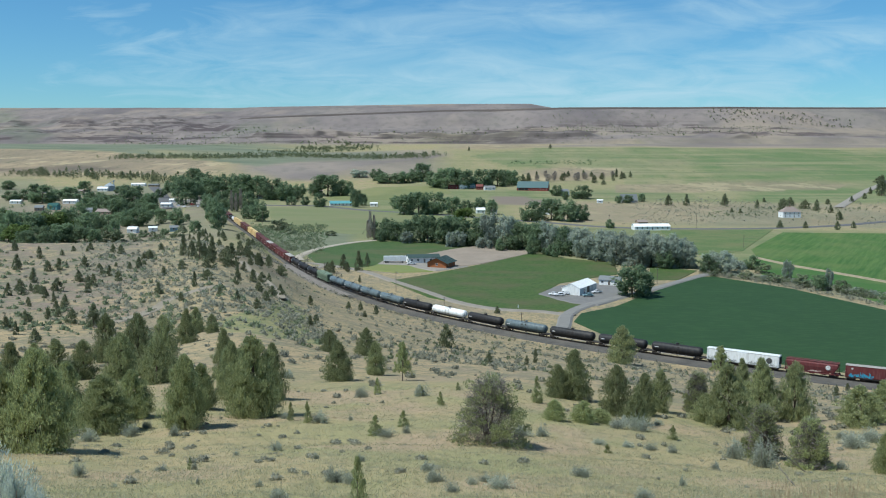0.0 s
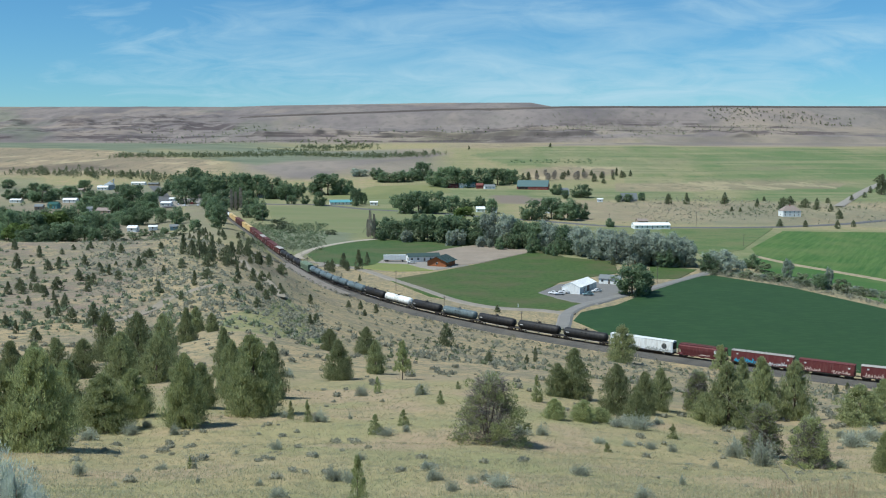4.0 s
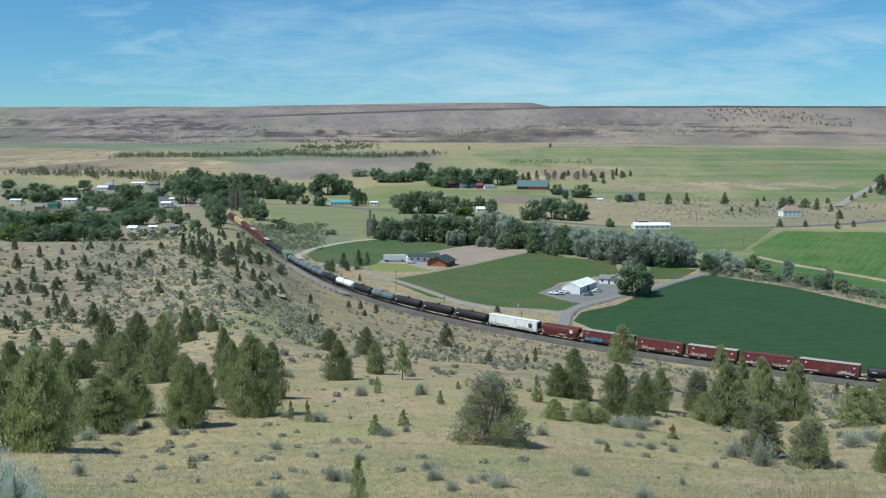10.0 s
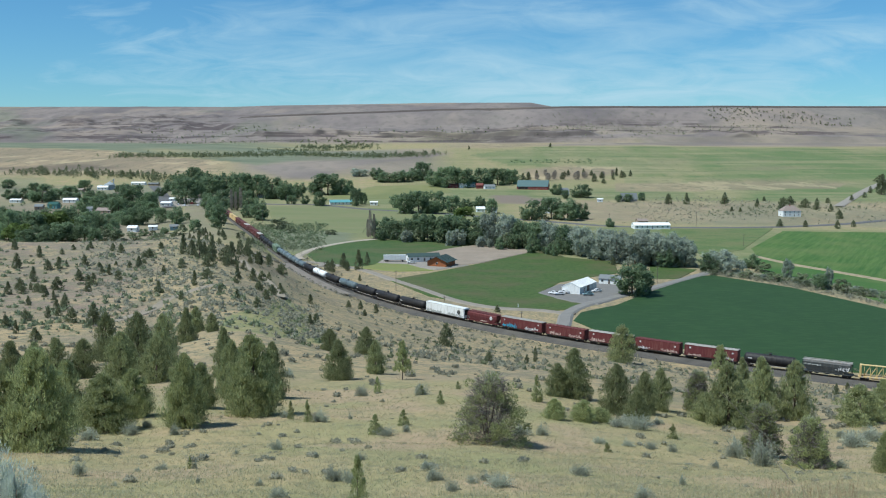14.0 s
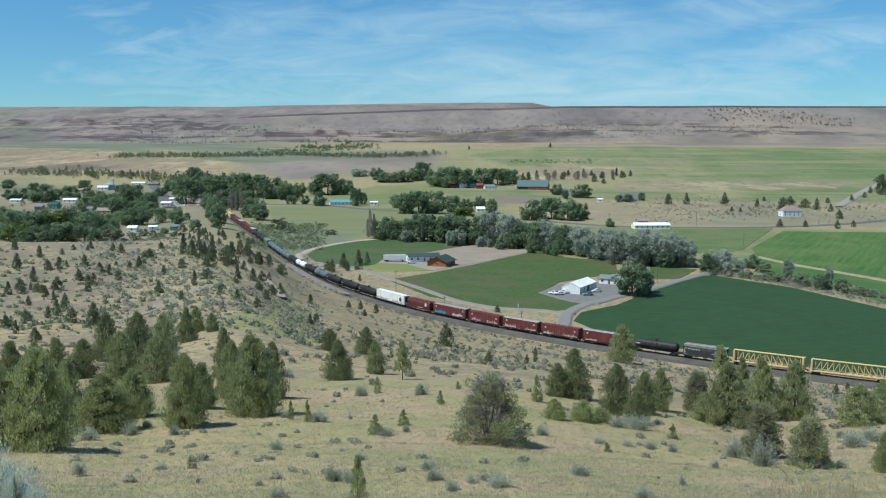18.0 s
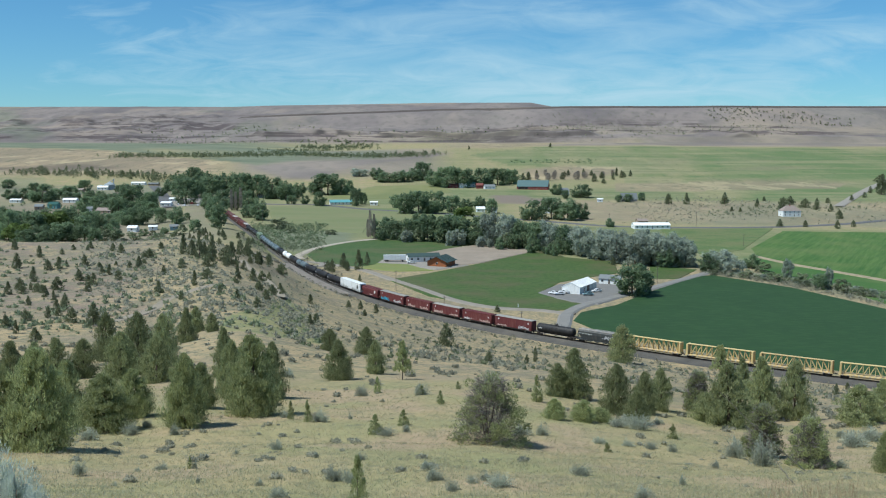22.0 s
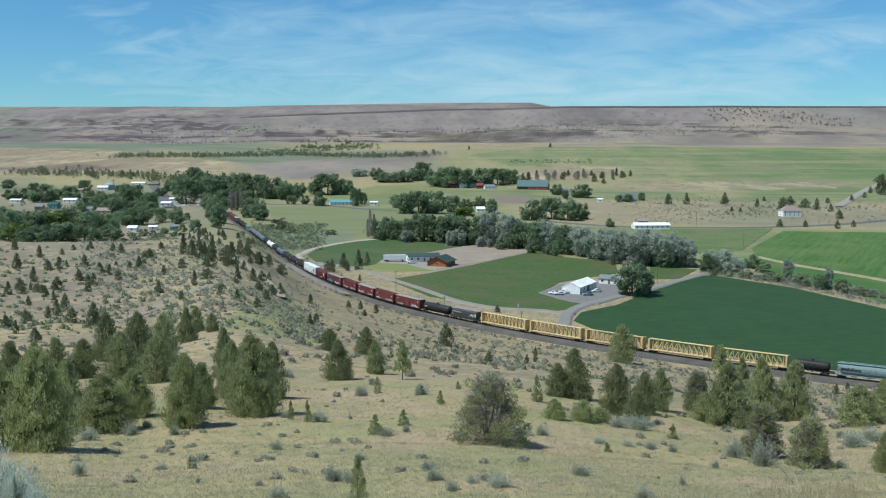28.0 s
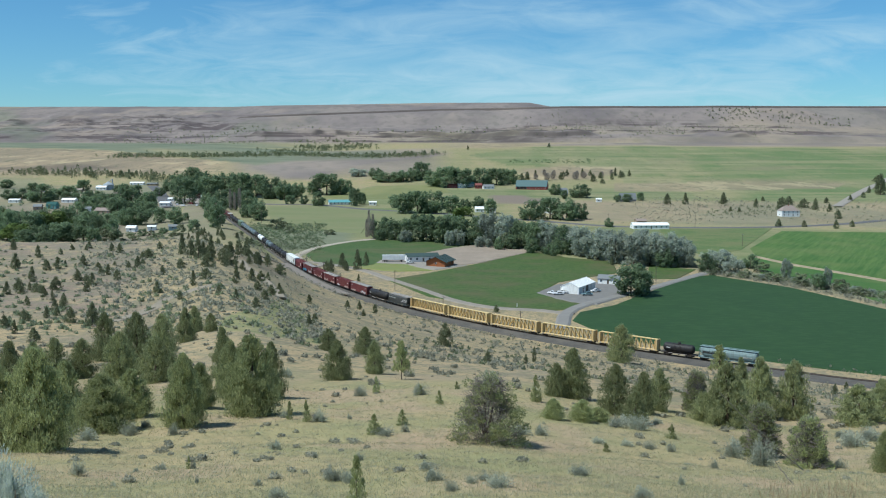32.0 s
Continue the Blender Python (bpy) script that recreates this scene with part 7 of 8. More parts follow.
FAR_JUNIPERS += [(227.8, 1532.7, 19.1, 10.2, 0), (246.4, 1581.5, 16.1, 8.8, 0), (121.1, 1548.1, 17.5, 10.3, 0)]
LINE_SHRUBS = [(-60.2, 548.9, 6.9, 4.9, 0), (-55.8, 566.6, 8.1, 6.3, 0), (-46.7, 560.3, 10.6, 6.3, 0), (-63.7, 558.1, 5.1, 4.4, 0), (-52.5, 554.7, 5.7, 3.1, 0),
    (-43.6, 581.1, 7.3, 4.6, 0), (-42.5, 515.7, 3.5, 2.3, 0), (-34.2, 364.6, 2.7, 2.5, 0), (-30.3, 369.9, 3.2, 2.1, 0), (-26.1, 334.6, 2.3, 1.9, 0),
    (23.1, 428.5, 3.2, 2.9, 0), (-24.5, 366.8, 3.2, 2.9, 0), (101.2, 601.1, 5.1, 3.4, 0)]
SAGES = [(-4.0, 36.2, 0.6, 1.0, 0), (-3.4, 35.9, 0.5, 0.7, 0), (-0.6, 37.9, 0.4, 0.8, 0), (-0.3, 35.2, 0.5, 0.9, 0), (1.9, 33.4, 0.5, 1.1, 0),
    (1.5, 34.8, 0.3, 0.6, 0), (5.6, 40.2, 0.5, 1.1, 0), (6.4, 31.5, 0.4, 0.9, 0), (-14.1, 38.3, 0.6, 0.7, 0), (-11.5, 40.5, 0.3, 0.7, 0),
    (-8.1, 48.2, 0.5, 0.8, 0), (-10.1, 40.3, 0.4, 0.3, 0), (-19.6, 54.9, 0.8, 1.4, 0), (-21.2, 57.0, 0.5, 1.0, 0), (-18.0, 57.1, 0.8, 1.2, 0),
    (-17.9, 60.0, 0.5, 0.8, 0), (-15.2, 56.3, 0.7, 0.8, 0), (-5.3, 31.7, 0.4, 0.8, 0)]
SAGES += [(-6.3, 77.4, 0.9, 1.4, 0), (-1.7, 76.6, 1.0, 1.5, 0), (4.6, 58.9, 0.7, 1.7, 0), (13.1, 66.5, 1.0, 2.3, 0), (11.6, 66.5, 0.5, 1.5, 0),
    (13.2, 57.1, 0.5, 0.7, 0), (10.8, 58.1, 0.4, 1.0, 0), (9.1, 58.0, 0.4, 1.0, 0), (12.1, 57.9, 0.5, 1.0, 0), (17.2, 53.3, 1.6, 1.8, 0),
    (16.7, 56.8, 1.2, 1.6, 0), (13.7, 49.8, 0.5, 0.6, 0), (29.1, 70.4, 1.2, 2.4, 0), (31.3, 72.7, 1.1, 2.1, 0), (30.0, 74.6, 0.6, 1.3, 0),
    (22.7, 56.4, 0.6, 1.0, 0), (-3.5, 42.3, 0.4, 0.5, 0), (-7.6, 61.3, 0.7, 1.4, 0)]
SAGES += [(-5.8, 62.4, 0.4, 0.4, 0), (-10.0, 62.9, 0.5, 0.7, 0), (-2.1, 57.1, 0.5, 0.6, 0), (-3.3, 55.4, 0.5, 1.6, 0), (-14.3, 92.3, 0.9, 1.4, 0),
    (-24.8, 96.6, 1.1, 1.6, 0), (16.0, 74.0, 0.5, 1.0, 0), (12.7, 70.7, 0.6, 2.0, 0), (5.9, 59.3, 0.7, 1.0, 0), (1.0, 34.2, 0.3, 0.5, 0),
    (0.3, 33.0, 0.4, 0.6, 0), (9.6, 39.6, 0.5, 0.4, 0), (-12.5, 40.5, 0.2, 0.3, 0), (-11.8, 35.5, 0.2, 0.3, 0), (-9.7, 46.5, 0.3, 0.4, 0),
    (-5.6, 43.7, 0.3, 0.3, 0), (-8.8, 35.5, 0.3, 0.2, 0), (-6.5, 35.0, 0.3, 0.4, 0)]
SAGES += [(-11.5, 25.2, 1.7, 1.6, 1), (-10.9, 25.1, 1.3, 1.3, 1), (-9.7, 23.4, 0.8, 0.8, 1)]
# the half-dead juniper in the middle of the slope
def half_dead_juniper(x, y, h, w, seed=5, green=1.0):
    tree = thing("juniper_tree", "half-dead juniper with grey bare twigs and green lower boughs", "juniper", "hillside junipers")
    r = np.random.default_rng(seed)
    trunks = bmesh.new()
    for i in range(5):
        a = r.uniform(0, 6.28)
        p, q = Vector((0.1 * i - 0.2, 0.1 * r.normal(), -0.3)), Vector((math.cos(a) * 0.7, math.sin(a) * 0.6, h * r.uniform(0.45, 0.7)))
        add_tube(trunks, p, q, 0.025 * h, 0.01 * h, 7)
    part("trunk", trunks, M["bark"], tree)
    tw = bmesh.new()
    for i in range(2300):
        a, t = r.uniform(0, 6.28), r.uniform(0.06, 1.0)
        e = w * 0.5 * (1.12 - 0.75 * t)
        k = e * r.uniform(0, 1) ** 0.6 * 0.85
        p = Vector((math.cos(a) * k, math.sin(a) * k, h * t * 0.9))
        q = p + Vector((math.cos(a) * 0.25 + r.normal() * 0.22, math.sin(a) * 0.25 + r.normal() * 0.22, 0.18 + r.normal() * 0.18)) * (0.5 + 0.5 * r.uniform()) * h / 3.5
        add_tube(tw, p, q, 0.015, 0.005, 3)
    part("dead_twig_mass", tw, M["twig"], tree, "grey dead twigs")
    n = int(14000 * green)
    k = 96
    a, t = r.uniform(0, 6.28, k), r.uniform(0.05, 1.0, k) ** 1.5
    e = w * 0.5 * (1.06 - 0.7 * t) * r.uniform(0.4, 1.08, k)
    heads = np.stack([np.cos(a) * e * 1.1, np.sin(a) * e * 1.1, t * h * 0.95], 1)
    pick = r.integers(0, k, n)
    d = unit(r.normal(size=(n, 3)))
    at = heads[pick] + d * (0.085 * h) * r.uniform(0.4, 1, (n, 1)) * (0.7 + 0.6 * (pick % 5) / 4)[:, None]
    at[:, 2] = np.maximum(at[:, 2], 0.05)
    ln = r.uniform(0.07, 0.15, n)
    v, f = leaves(r, at, d * 0.7 + np.array([0, 0, 0.8]), ln, ln * 0.5, 1)
    part("crown", array_mesh("crown", v, f, LEAF["juniper"]), None, tree)
    n = 2600
    d = unit(r.normal(size=(n, 3)))
    t = r.uniform(0.04, 1.0, n)
    lobe = 0.75 + 0.25 * np.sin(np.arctan2(d[:, 1], d[:, 0]) * 4 + t * 9)
    e = w * 0.5 * (1.08 - 0.8 * t) * lobe * r.uniform(0.5, 1.05, n)
    at = np.stack([d[:, 0] * e, d[:, 1] * e, t * h], 1)
    ln = r.uniform(0.08, 0.18, n)
    v, f = leaves(r, at, d * 0.8 + np.array([0, 0, 0.7]), ln, ln * 0.3, 1)
    part("grey_bough_mass", array_mesh("grey_bough_mass", v, f, LEAF["juniper_grey"]), None, tree, "grey-green thin boughs")
    tree.matrix_basis = pose(x, y, gz(x, y) - 0.05)


rng = np.random.default_rng(7)
for x, y, h, w, k in NEAR:
    plant({0: "near" if y < 72 else "light" if x > 17 else "mid", 2: "open", 3: "open"}[k], x, y, h * 0.97, w * 1.08, rng, "hillside junipers") if k < 5 else half_dead_juniper(x, y, h, w, int(x * 7) % 97, 0.9)
for x, y, h, w, k in SMALL:
    plant("small" if y < 140 else "far", x, y, h, w * 0.9, rng, "juniper saplings")
for x, y, h, w, k in HILL:
    plant("far", x, y, h, w * 1.2, rng, "bench junipers")
for x, y, h, w, k in TOWN:
    plant(("broad", "broad_yellow", "willow", "brush")[k], x, y, h, w * 1.1, rng, "village trees", 0.3)
for x, y, h, w, k in VALE:
    plant(("broad", "broad_yellow", "willow", "brush")[k], x, y, h, w * 1.12, rng, "valley trees", 0.3)
for x, y, h, w, k in BELT:
    plant(("broad", "broad_yellow", "willow", "brush")[k], x, y, h * 0.95, w * 1.1, rng, "creek belt trees", 0.3)
for x, y, h, w, k in FAR_JUNIPERS:
    low = 0.62 if 1500 < y < 1600 else 1.0
    plant("bare" if k == 4 else "far", x, y, h * low, w * 1.0, rng, "roadside junipers", 0.2)
for i, x in enumerate((134, 148, 163, 176, 192, 199, 212, 222, 236, 251, 268, 276, 284, 296)):
    plant("bare" if i in (0, 2, 3, 6, 9, 10) else "far", x, 1600 + 11 * (i % 3), 8.5 + 3.4 * ((i * 5) % 4) / 3, 7.5, rng, "shelterbelt trees", 0.2)
for x, y, h, w, k in LINE_SHRUBS:
    plant("far", x, y, h, w * 1.0, rng, "trackside junipers")
for x, y, h, w in ((-52.5, 732, 22, 3.4), (-50.0, 735, 19, 3.2), (-54.5, 736, 15, 3.2), (-206, 990, 22, 4.0), (-203, 996, 19, 4.0), (-199, 1000, 23, 4.5)):
    plant("bare", x, y, h, w, rng, "bare poplars", 0.2)


half_dead_juniper(2.5, 53.6, 3.95, 4.2)


# ---- sagebrush: the near shrubs one by one, the rest as one scatter ----
def sage_mesh(seed, n, mat, size, cross=2, thick=0.22):
    r = np.random.default_rng(seed)
    a, e = r.uniform(0, 6.283, n), np.arcsin(r.uniform(0.1, 1, n))
    d = np.stack([np.cos(a) * np.cos(e), np.sin(a) * np.cos(e), np.sin(e)], 1)
    rad = (0.35 + 0.15 * np.sin(a * 3 + seed) + 0.08 * np.sin(a * 7 + 2 * seed))
    at = d * (rad * r.uniform(0.35, 1, n))[:, None] * np.array([1, 1, 1.5])
    ln = r.uniform(0.6, 1.4, n) * size
    v, f = leaves(r, at, d + r.normal(size=(n, 3)) * 0.3 + np.array([0, 0, 0.5]), ln, ln * thick, cross, d)
    return v, f


def sage_stems(seed):
    r = np.random.default_rng(seed)
    out = []
    for i in range(3):
        a = r.uniform(0, 2.0) + 2.1 * i
        bm = bmesh.new()
        add_tube(bm, (0, 0, -0.1), (math.cos(a) * 0.3, math.sin(a) * 0.3, r.uniform(0.25, 0.5)), 0.03, 0.008, 5)
        out.append(bm_mesh("stem", bm, M["dead_wood"]))
    return out


SAGE = [(array_mesh("leaves", *sage_mesh(200 + i, 3600, LEAF["sage"], 0.065, 1, 0.34), LEAF["sage"]), sage_stems(i)) for i in range(3)]
SAGE_PALE = (array_mesh("leaves", *sage_mesh(220, 14000, LEAF["sage_pale"], 0.065, 1), LEAF["sage_pale"]), sage_stems(9))


def sagebrush(x, y, h, w, k=None):
    pale = k == 1
    leaf, stems = SAGE_PALE if pale else SAGE[int(rng.integers(3))]
    s = thing("sagebrush", "large pale silver sagebrush close by" if pale else "grey-green sagebrush clump in dry grass", "shrub", "sagebrush")
    for stem in stems:
        part("stem", stem, None, s)
    part("leaves", leaf, None, s)
    s.matrix_basis = pose(x, y, gz(x, y) - 0.03, 0, 0, float(rng.uniform(0, 360))) @ Matrix.Diagonal((w, w, h * 1.5, 1))


for row in SAGES:
    sagebrush(*row)


def off_line(x, y):
    """Distance to the railway on plan."""
    return np.sqrt(((np.stack([x, y], -1)[:, None, :] - rail_line[None, ::6, :]) ** 2).sum(-1)).min(1)


def mound_mesh(seed, n, size):
    """A low rounded shrub: an uneven dome of foliage, broken up by sprays that stand out of it."""
    r = np.random.default_rng(seed)
    ring = [(0.30, 0.0), (0.27, 0.26)]
    k = 5
    dome = np.array([(q * math.cos(6.2832 * (j + 0.5 * i) / k), q * math.sin(6.2832 * (j + 0.5 * i) / k), z) for i, (q, z) in enumerate(ring) for j in range(k)] + [(0, 0, 0.40)])
    dome = dome * r.uniform(0.7, 1.1, (len(dome), 1))
    tris = []
    for j in range(k):
        a, b, c, d = j, (j + 1) % k, k + j, k + (j + 1) % k
        tris += [(a, b, c), (b, d, c), (c, d, 2 * k)]
    a, e = r.uniform(0, 6.283, n), np.arcsin(r.uniform(0.05, 1, n))
    d = np.stack([np.cos(a) * np.cos(e), np.sin(a) * np.cos(e), np.sin(e)], 1)
    at = d * np.array([0.44, 0.44, 0.44]) * (0.72 + 0.22 * np.sin(3 * a + seed) * np.cos(2 * e))[:, None] * r.uniform(0.6, 1.0, (n, 1))
    ln = r.uniform(0.6, 1.5, n) * size
    v, f = leaves(r, at, d + r.normal(size=(n, 3)) * 0.5 + np.array([0, 0, 0.5]), ln, ln * 0.62, 1, d)
    return np.vstack([dome, v]), np.vstack([np.array(tris), f + len(dome)])


def shrub_scatter(name, label, n, seed, a0, a1, y0, y1, leafs, size, mat, wmin, wmax, power=1.0, margin=11, clump=0.0):
    """Low shrubs on the open slopes, thicker in patches: one object."""
    r = np.random.default_rng(seed)
    y = y0 * (y1 / y0) ** (r.uniform(0, 1, n * 3) ** power)
    a = r.uniform(a0, a1, n * 3)
    x = a * y
    near_line = np.interp(a, rail_bearing[::-1], rail_line[::-1, 1])
    ok = (off_line(x, y) > margin) & ((y < near_line - 8) | (a < -0.26))
    ok &= waves(x * 0.07, y * 0.05, seed) + r.normal(size=len(x)) * 0.5 - 0.9 * smooth(-0.24, -0.19, a) * (1 - smooth(-0.07, -0.02, a)) * smooth(200, 250, y) > clump
    x, y = x[ok][:n], y[ok][:n]
    z = ground_z(x, y)
    w = wmin + (wmax - wmin) * r.uniform(0, 1, len(x)) ** 2.0
    base, faces = mound_mesh(seed, leafs, size)
    rot = r.uniform(0, 6.283, len(x))
    c, s = np.cos(rot), np.sin(rot)
    v = np.empty((len(x), len(base), 3))
    v[..., 0] = (base[None, :, 0] * c[:, None] - base[None, :, 1] * s[:, None]) * w[:, None] + x[:, None]
    v[..., 1] = (base[None, :, 0] * s[:, None] + base[None, :, 1] * c[:, None]) * w[:, None] + y[:, None]
    v[..., 2] = base[None, :, 2] * (w * r.uniform(0.7, 1.1, len(x)))[:, None] + z[:, None] - 0.02
    f = (faces[None] + (np.arange(len(x)) * len(base))[:, None, None]).reshape(-1, 3)
    tagged(new(name, array_mesh(name, v.reshape(-1, 3), f, mat)), label, "shrubs", kind="stuff")


shrub_scatter("sagebrush_scatter", "scattered grey sagebrush over the dry slope", 1100, 301, -0.46, 0.46, 75, 320, 70, 0.19, LEAF["sage_dull"], 0.4, 1.7, 0.8, clump=0.0)
shrub_scatter("low_sage_tufts", "small grey-green sage and weed tufts in the near grass", 260, 306, -0.42, 0.46, 36, 100, 110, 0.17, LEAF["sage_dull"], 0.2, 0.8, 0.8, clump=0.1)
shrub_scatter("bench_sagebrush", "thick grey-green sage and bitterbrush on the bench", 1100, 302, -0.46, -0.12, 150, 560, 30, 0.27, LEAF["brush"], 0.5, 2.0, 0.8, clump=0.0)
shrub_scatter("bench_rabbitbrush", "low pale sage on the bench", 2700, 303, -0.36, -0.12, 150, 460, 24, 0.28, LEAF["sage_dull"], 0.4, 1.9, 0.8, clump=-0.1)
shrub_scatter("line_sagebrush", "low sage above the railway cutting", 500, 304, -0.16, 0.46, 120, 430, 30, 0.27, LEAF["brush"], 0.4, 1.8, 0.6, clump=0.15)
shrub_scatter("slope_sagebrush", "grey sagebrush thick along the foot of the slope", 1500, 305, -0.16, 0.46, 130, 430, 28, 0.27, LEAF["sage_dull"], 0.4, 2.0, 0.45, clump=0.1)


# ---- bunch grass on the near slope ----
def grass(name, label, n, seed, y0, y1, mat, h0, h1, blades=6, a0=-0.48, a1=0.48, cover=-9, power=1.3):
    r = np.random.default_rng(seed)
    y = y0 + (y1 - y0) * r.uniform(0, 1, n) ** power
    x = r.uniform(a0, a1, n) * (y + 4)
    keep = waves(x * 0.35, y * 0.22, seed) + r.normal(size=n) * 0.45 > cover
    x, y = x[keep], y[keep]
    at = np.stack([x, y, ground_z(x, y) - 0.02], 1).repeat(blades, 0)
    at[:, :2] += r.normal(size=(len(at), 2)) * 0.07
    axis = r.normal(size=(len(at), 3)) * 0.42 + np.array([0.12, 0, 1.0])
    ln = r.uniform(h0, h1, len(at))
    v, f = leaves(r, at, axis, ln, np.full(len(at), 0.022), 1)
    tagged(new(name, array_mesh(name, v, f, mat)), label, "grass", kind="stuff")


grass("dry_grass", "dry tan bunch grass on the slope", 40000, 401, 22, 85, LEAF["grass"], 0.05, 0.17, 5)
grass("green_grass", "fading green bunch grass in patches", 42000, 402, 22, 85, LEAF["grass_green"], 0.05, 0.16, 5, cover=-0.1)


# tall dry weeds and a bleached dead branch close by
def weeds(x, y, n, seed):
    r = np.random.default_rng(seed)
    bm = bmesh.new()
    for i in range(n):
        px, py = x + r.normal() * 0.35, y + r.normal() * 0.3
        z = gz(px, py)
        h = r.uniform(0.45, 1.0)
        tip = Vector((px + r.normal() * 0.15, py + r.normal() * 0.1, z + h))
        add_tube(bm, (px, py, z - 0.02), tip, 0.009, 0.004, 4)
        for _ in range(5):
            t = r.uniform(0.45, 0.98)
            b = Vector((px, py, z)).lerp(tip, t)
            add_tube(bm, b, b + Vector((r.normal() * 0.07, r.normal() * 0.07, r.uniform(0.03, 0.12))), 0.006, 0.002, 3)
    w = thing("dry_weeds", "tall straw-coloured dry weed stalks", "weeds", "dry weeds")
    part("stalks", bm, LEAF["grass_dry"], w)


for i, (x, y) in enumerate(((11.2, 29.5), (12.2, 30.5), (10.6, 31.0), (13.0, 31.5), (9.8, 29.0))):
    weeds(x, y, 18, 500 + i)


def dead_branch(p, q, sag, seed):
    r = random.Random(seed)
    p, q = Vector(p), Vector(q)
    bm = bmesh.new()
    last = p
    for i in range(1, 9):
        t = i / 8
        c = p.lerp(q, t) + Vector((0, 0, -sag * 4 * t * (1 - t))) + Vector((r.uniform(-1, 1), r.uniform(-1, 1), r.uniform(-1, 1))) * 0.03
        add_tube(bm, last, c, 0.032 * (1.125 - 0.7 * (t - 0.125)), 0.032 * (1.125 - 0.7 * t), 6)
        if i % 2:
            add_tube(bm, c, c + Vector((r.uniform(-0.2, 0.2), r.uniform(-0.1, 0.1), r.uniform(0.05, 0.3))), 0.008, 0.002, 4)
        last = c
    b = thing("dead_branch", "bleached bare dead branch leaning from brush", "branch")
    part("wood", bm, M["dead_wood"], b)


dead_branch((19.4, 52.6, gz(19.4, 52.6) - 0.05), (13.9, 50.0, 60.75), 0.12, 1)
dead_branch((14.6, 40.8, gz(14.6, 40.8) - 0.05), (13.7, 41.0, gz(13.7, 41.0) + 1.15), 0.08, 2)


# ---- far woodland: specks of juniper and brush on the valley's far side ----
def far_woods(name, label, n, seed, a0, a1, y0, y1, mat, h0, h1, cover=0.0, k=0.004, m=26):
    r = np.random.default_rng(seed)
    y = r.uniform(y0, y1, n * 4)
    a = r.uniform(a0, a1, n * 4)
    x = a * y
    rim = np.minimum(np.minimum((a - a0) / (a1 - a0), (a1 - a) / (a1 - a0)), np.minimum((y - y0) / (y1 - y0), (y1 - y) / (y1 - y0)))
    ok = waves(x * k, y * k, seed, 5) + r.normal(size=len(x)) * 0.35 - 1.6 * (1 - smooth(0, 0.22, rim)) > cover
    x, y = x[ok][:n], y[ok][:n]
    z = ground_z(x, y)
    h = r.uniform(h0, h1, len(x))
    d = unit(r.normal(size=(len(x), m, 3)))
    wide = 0.36 if h1 > 5 else 0.62
    at = d * np.array([wide, wide, 0.42]) * r.uniform(0.3, 1, (len(x), m, 1)) + np.array([0, 0, 0.48])
    at = at * h[:, None, None] + np.stack([x, y, z], 1)[:, None, :]
    ln = (h[:, None] * r.uniform(1.2, 2.1, (len(x), m)) / m ** 0.5).reshape(-1)
    v, f = leaves(r, at.reshape(-1, 3), unit(r.normal(size=(len(x) * m, 3)) * np.array([1, 1, 0.4])), ln, ln * 0.8, 1, d.reshape(-1, 3) + np.array([0, 0, 0.9]))
    tagged(new(name, array_mesh(name, v, f, mat)), label, "woodland", kind="stuff")


far_woods("scarp_junipers", "scattered dark junipers on the scarp", 170, 603, -0.46, 0.46, 3150, 3800, LEAF["juniper_far"], 5, 10, 0.5)
far_woods("scarp_sage", "dark sage specks over the scarp and benches", 1500, 611, -0.46, 0.46, 2900, 3850, LEAF["juniper_far"], 2.5, 5.5, 0.1, 0.006, 14)
far_woods("scarp_juniper_patch", "cluster of junipers under the rim", 150, 604, 0.255, 0.415, 3570, 3740, LEAF["juniper_far"], 5, 10, -0.6)
far_woods("knoll_junipers", "junipers on a dry knoll", 170, 605, -0.155, -0.055, 2500, 3300, LEAF["juniper_far"], 6, 12, -0.6)
far_woods("pasture_bushes", "green bushes dotted over the far pasture", 90, 610, 0.05, 0.16, 1815, 1950, LEAF["broad"], 2, 4.2, -0.8, 0.01, 16)
far_woods("village_brush", "brush and saplings among the village lots", 300, 606, -0.46, -0.27, 650, 1300, LEAF["broad"], 2, 6, 0.1, 0.012, 50)
far_woods("creek_brush", "grey-green brush along the railway and creek", 1300, 607, -0.200, -0.105, 620, 880, LEAF["brush"], 0.7, 2.0, -0.4, 0.02, 18)
far_woods("creek_green_brush", "green brush along the railway and creek", 420, 613, -0.200, -0.105, 640, 880, LEAF["broad"], 0.8, 2.6, -0.2, 0.02, 18)
far_woods("east_brush", "low brush on the rough ground by the far house", 1200, 608, 0.16, 0.52, 890, 1290, LEAF["sage_dull"], 0.6, 2.2, -0.3, 0.012, 16)
far_woods("roadside_brush", "grey-green brush beside the highway and the far house", 420, 609, 0.23, 0.46, 920, 1200, LEAF["brush"], 0.9, 2.8, 0.1, 0.02, 20)


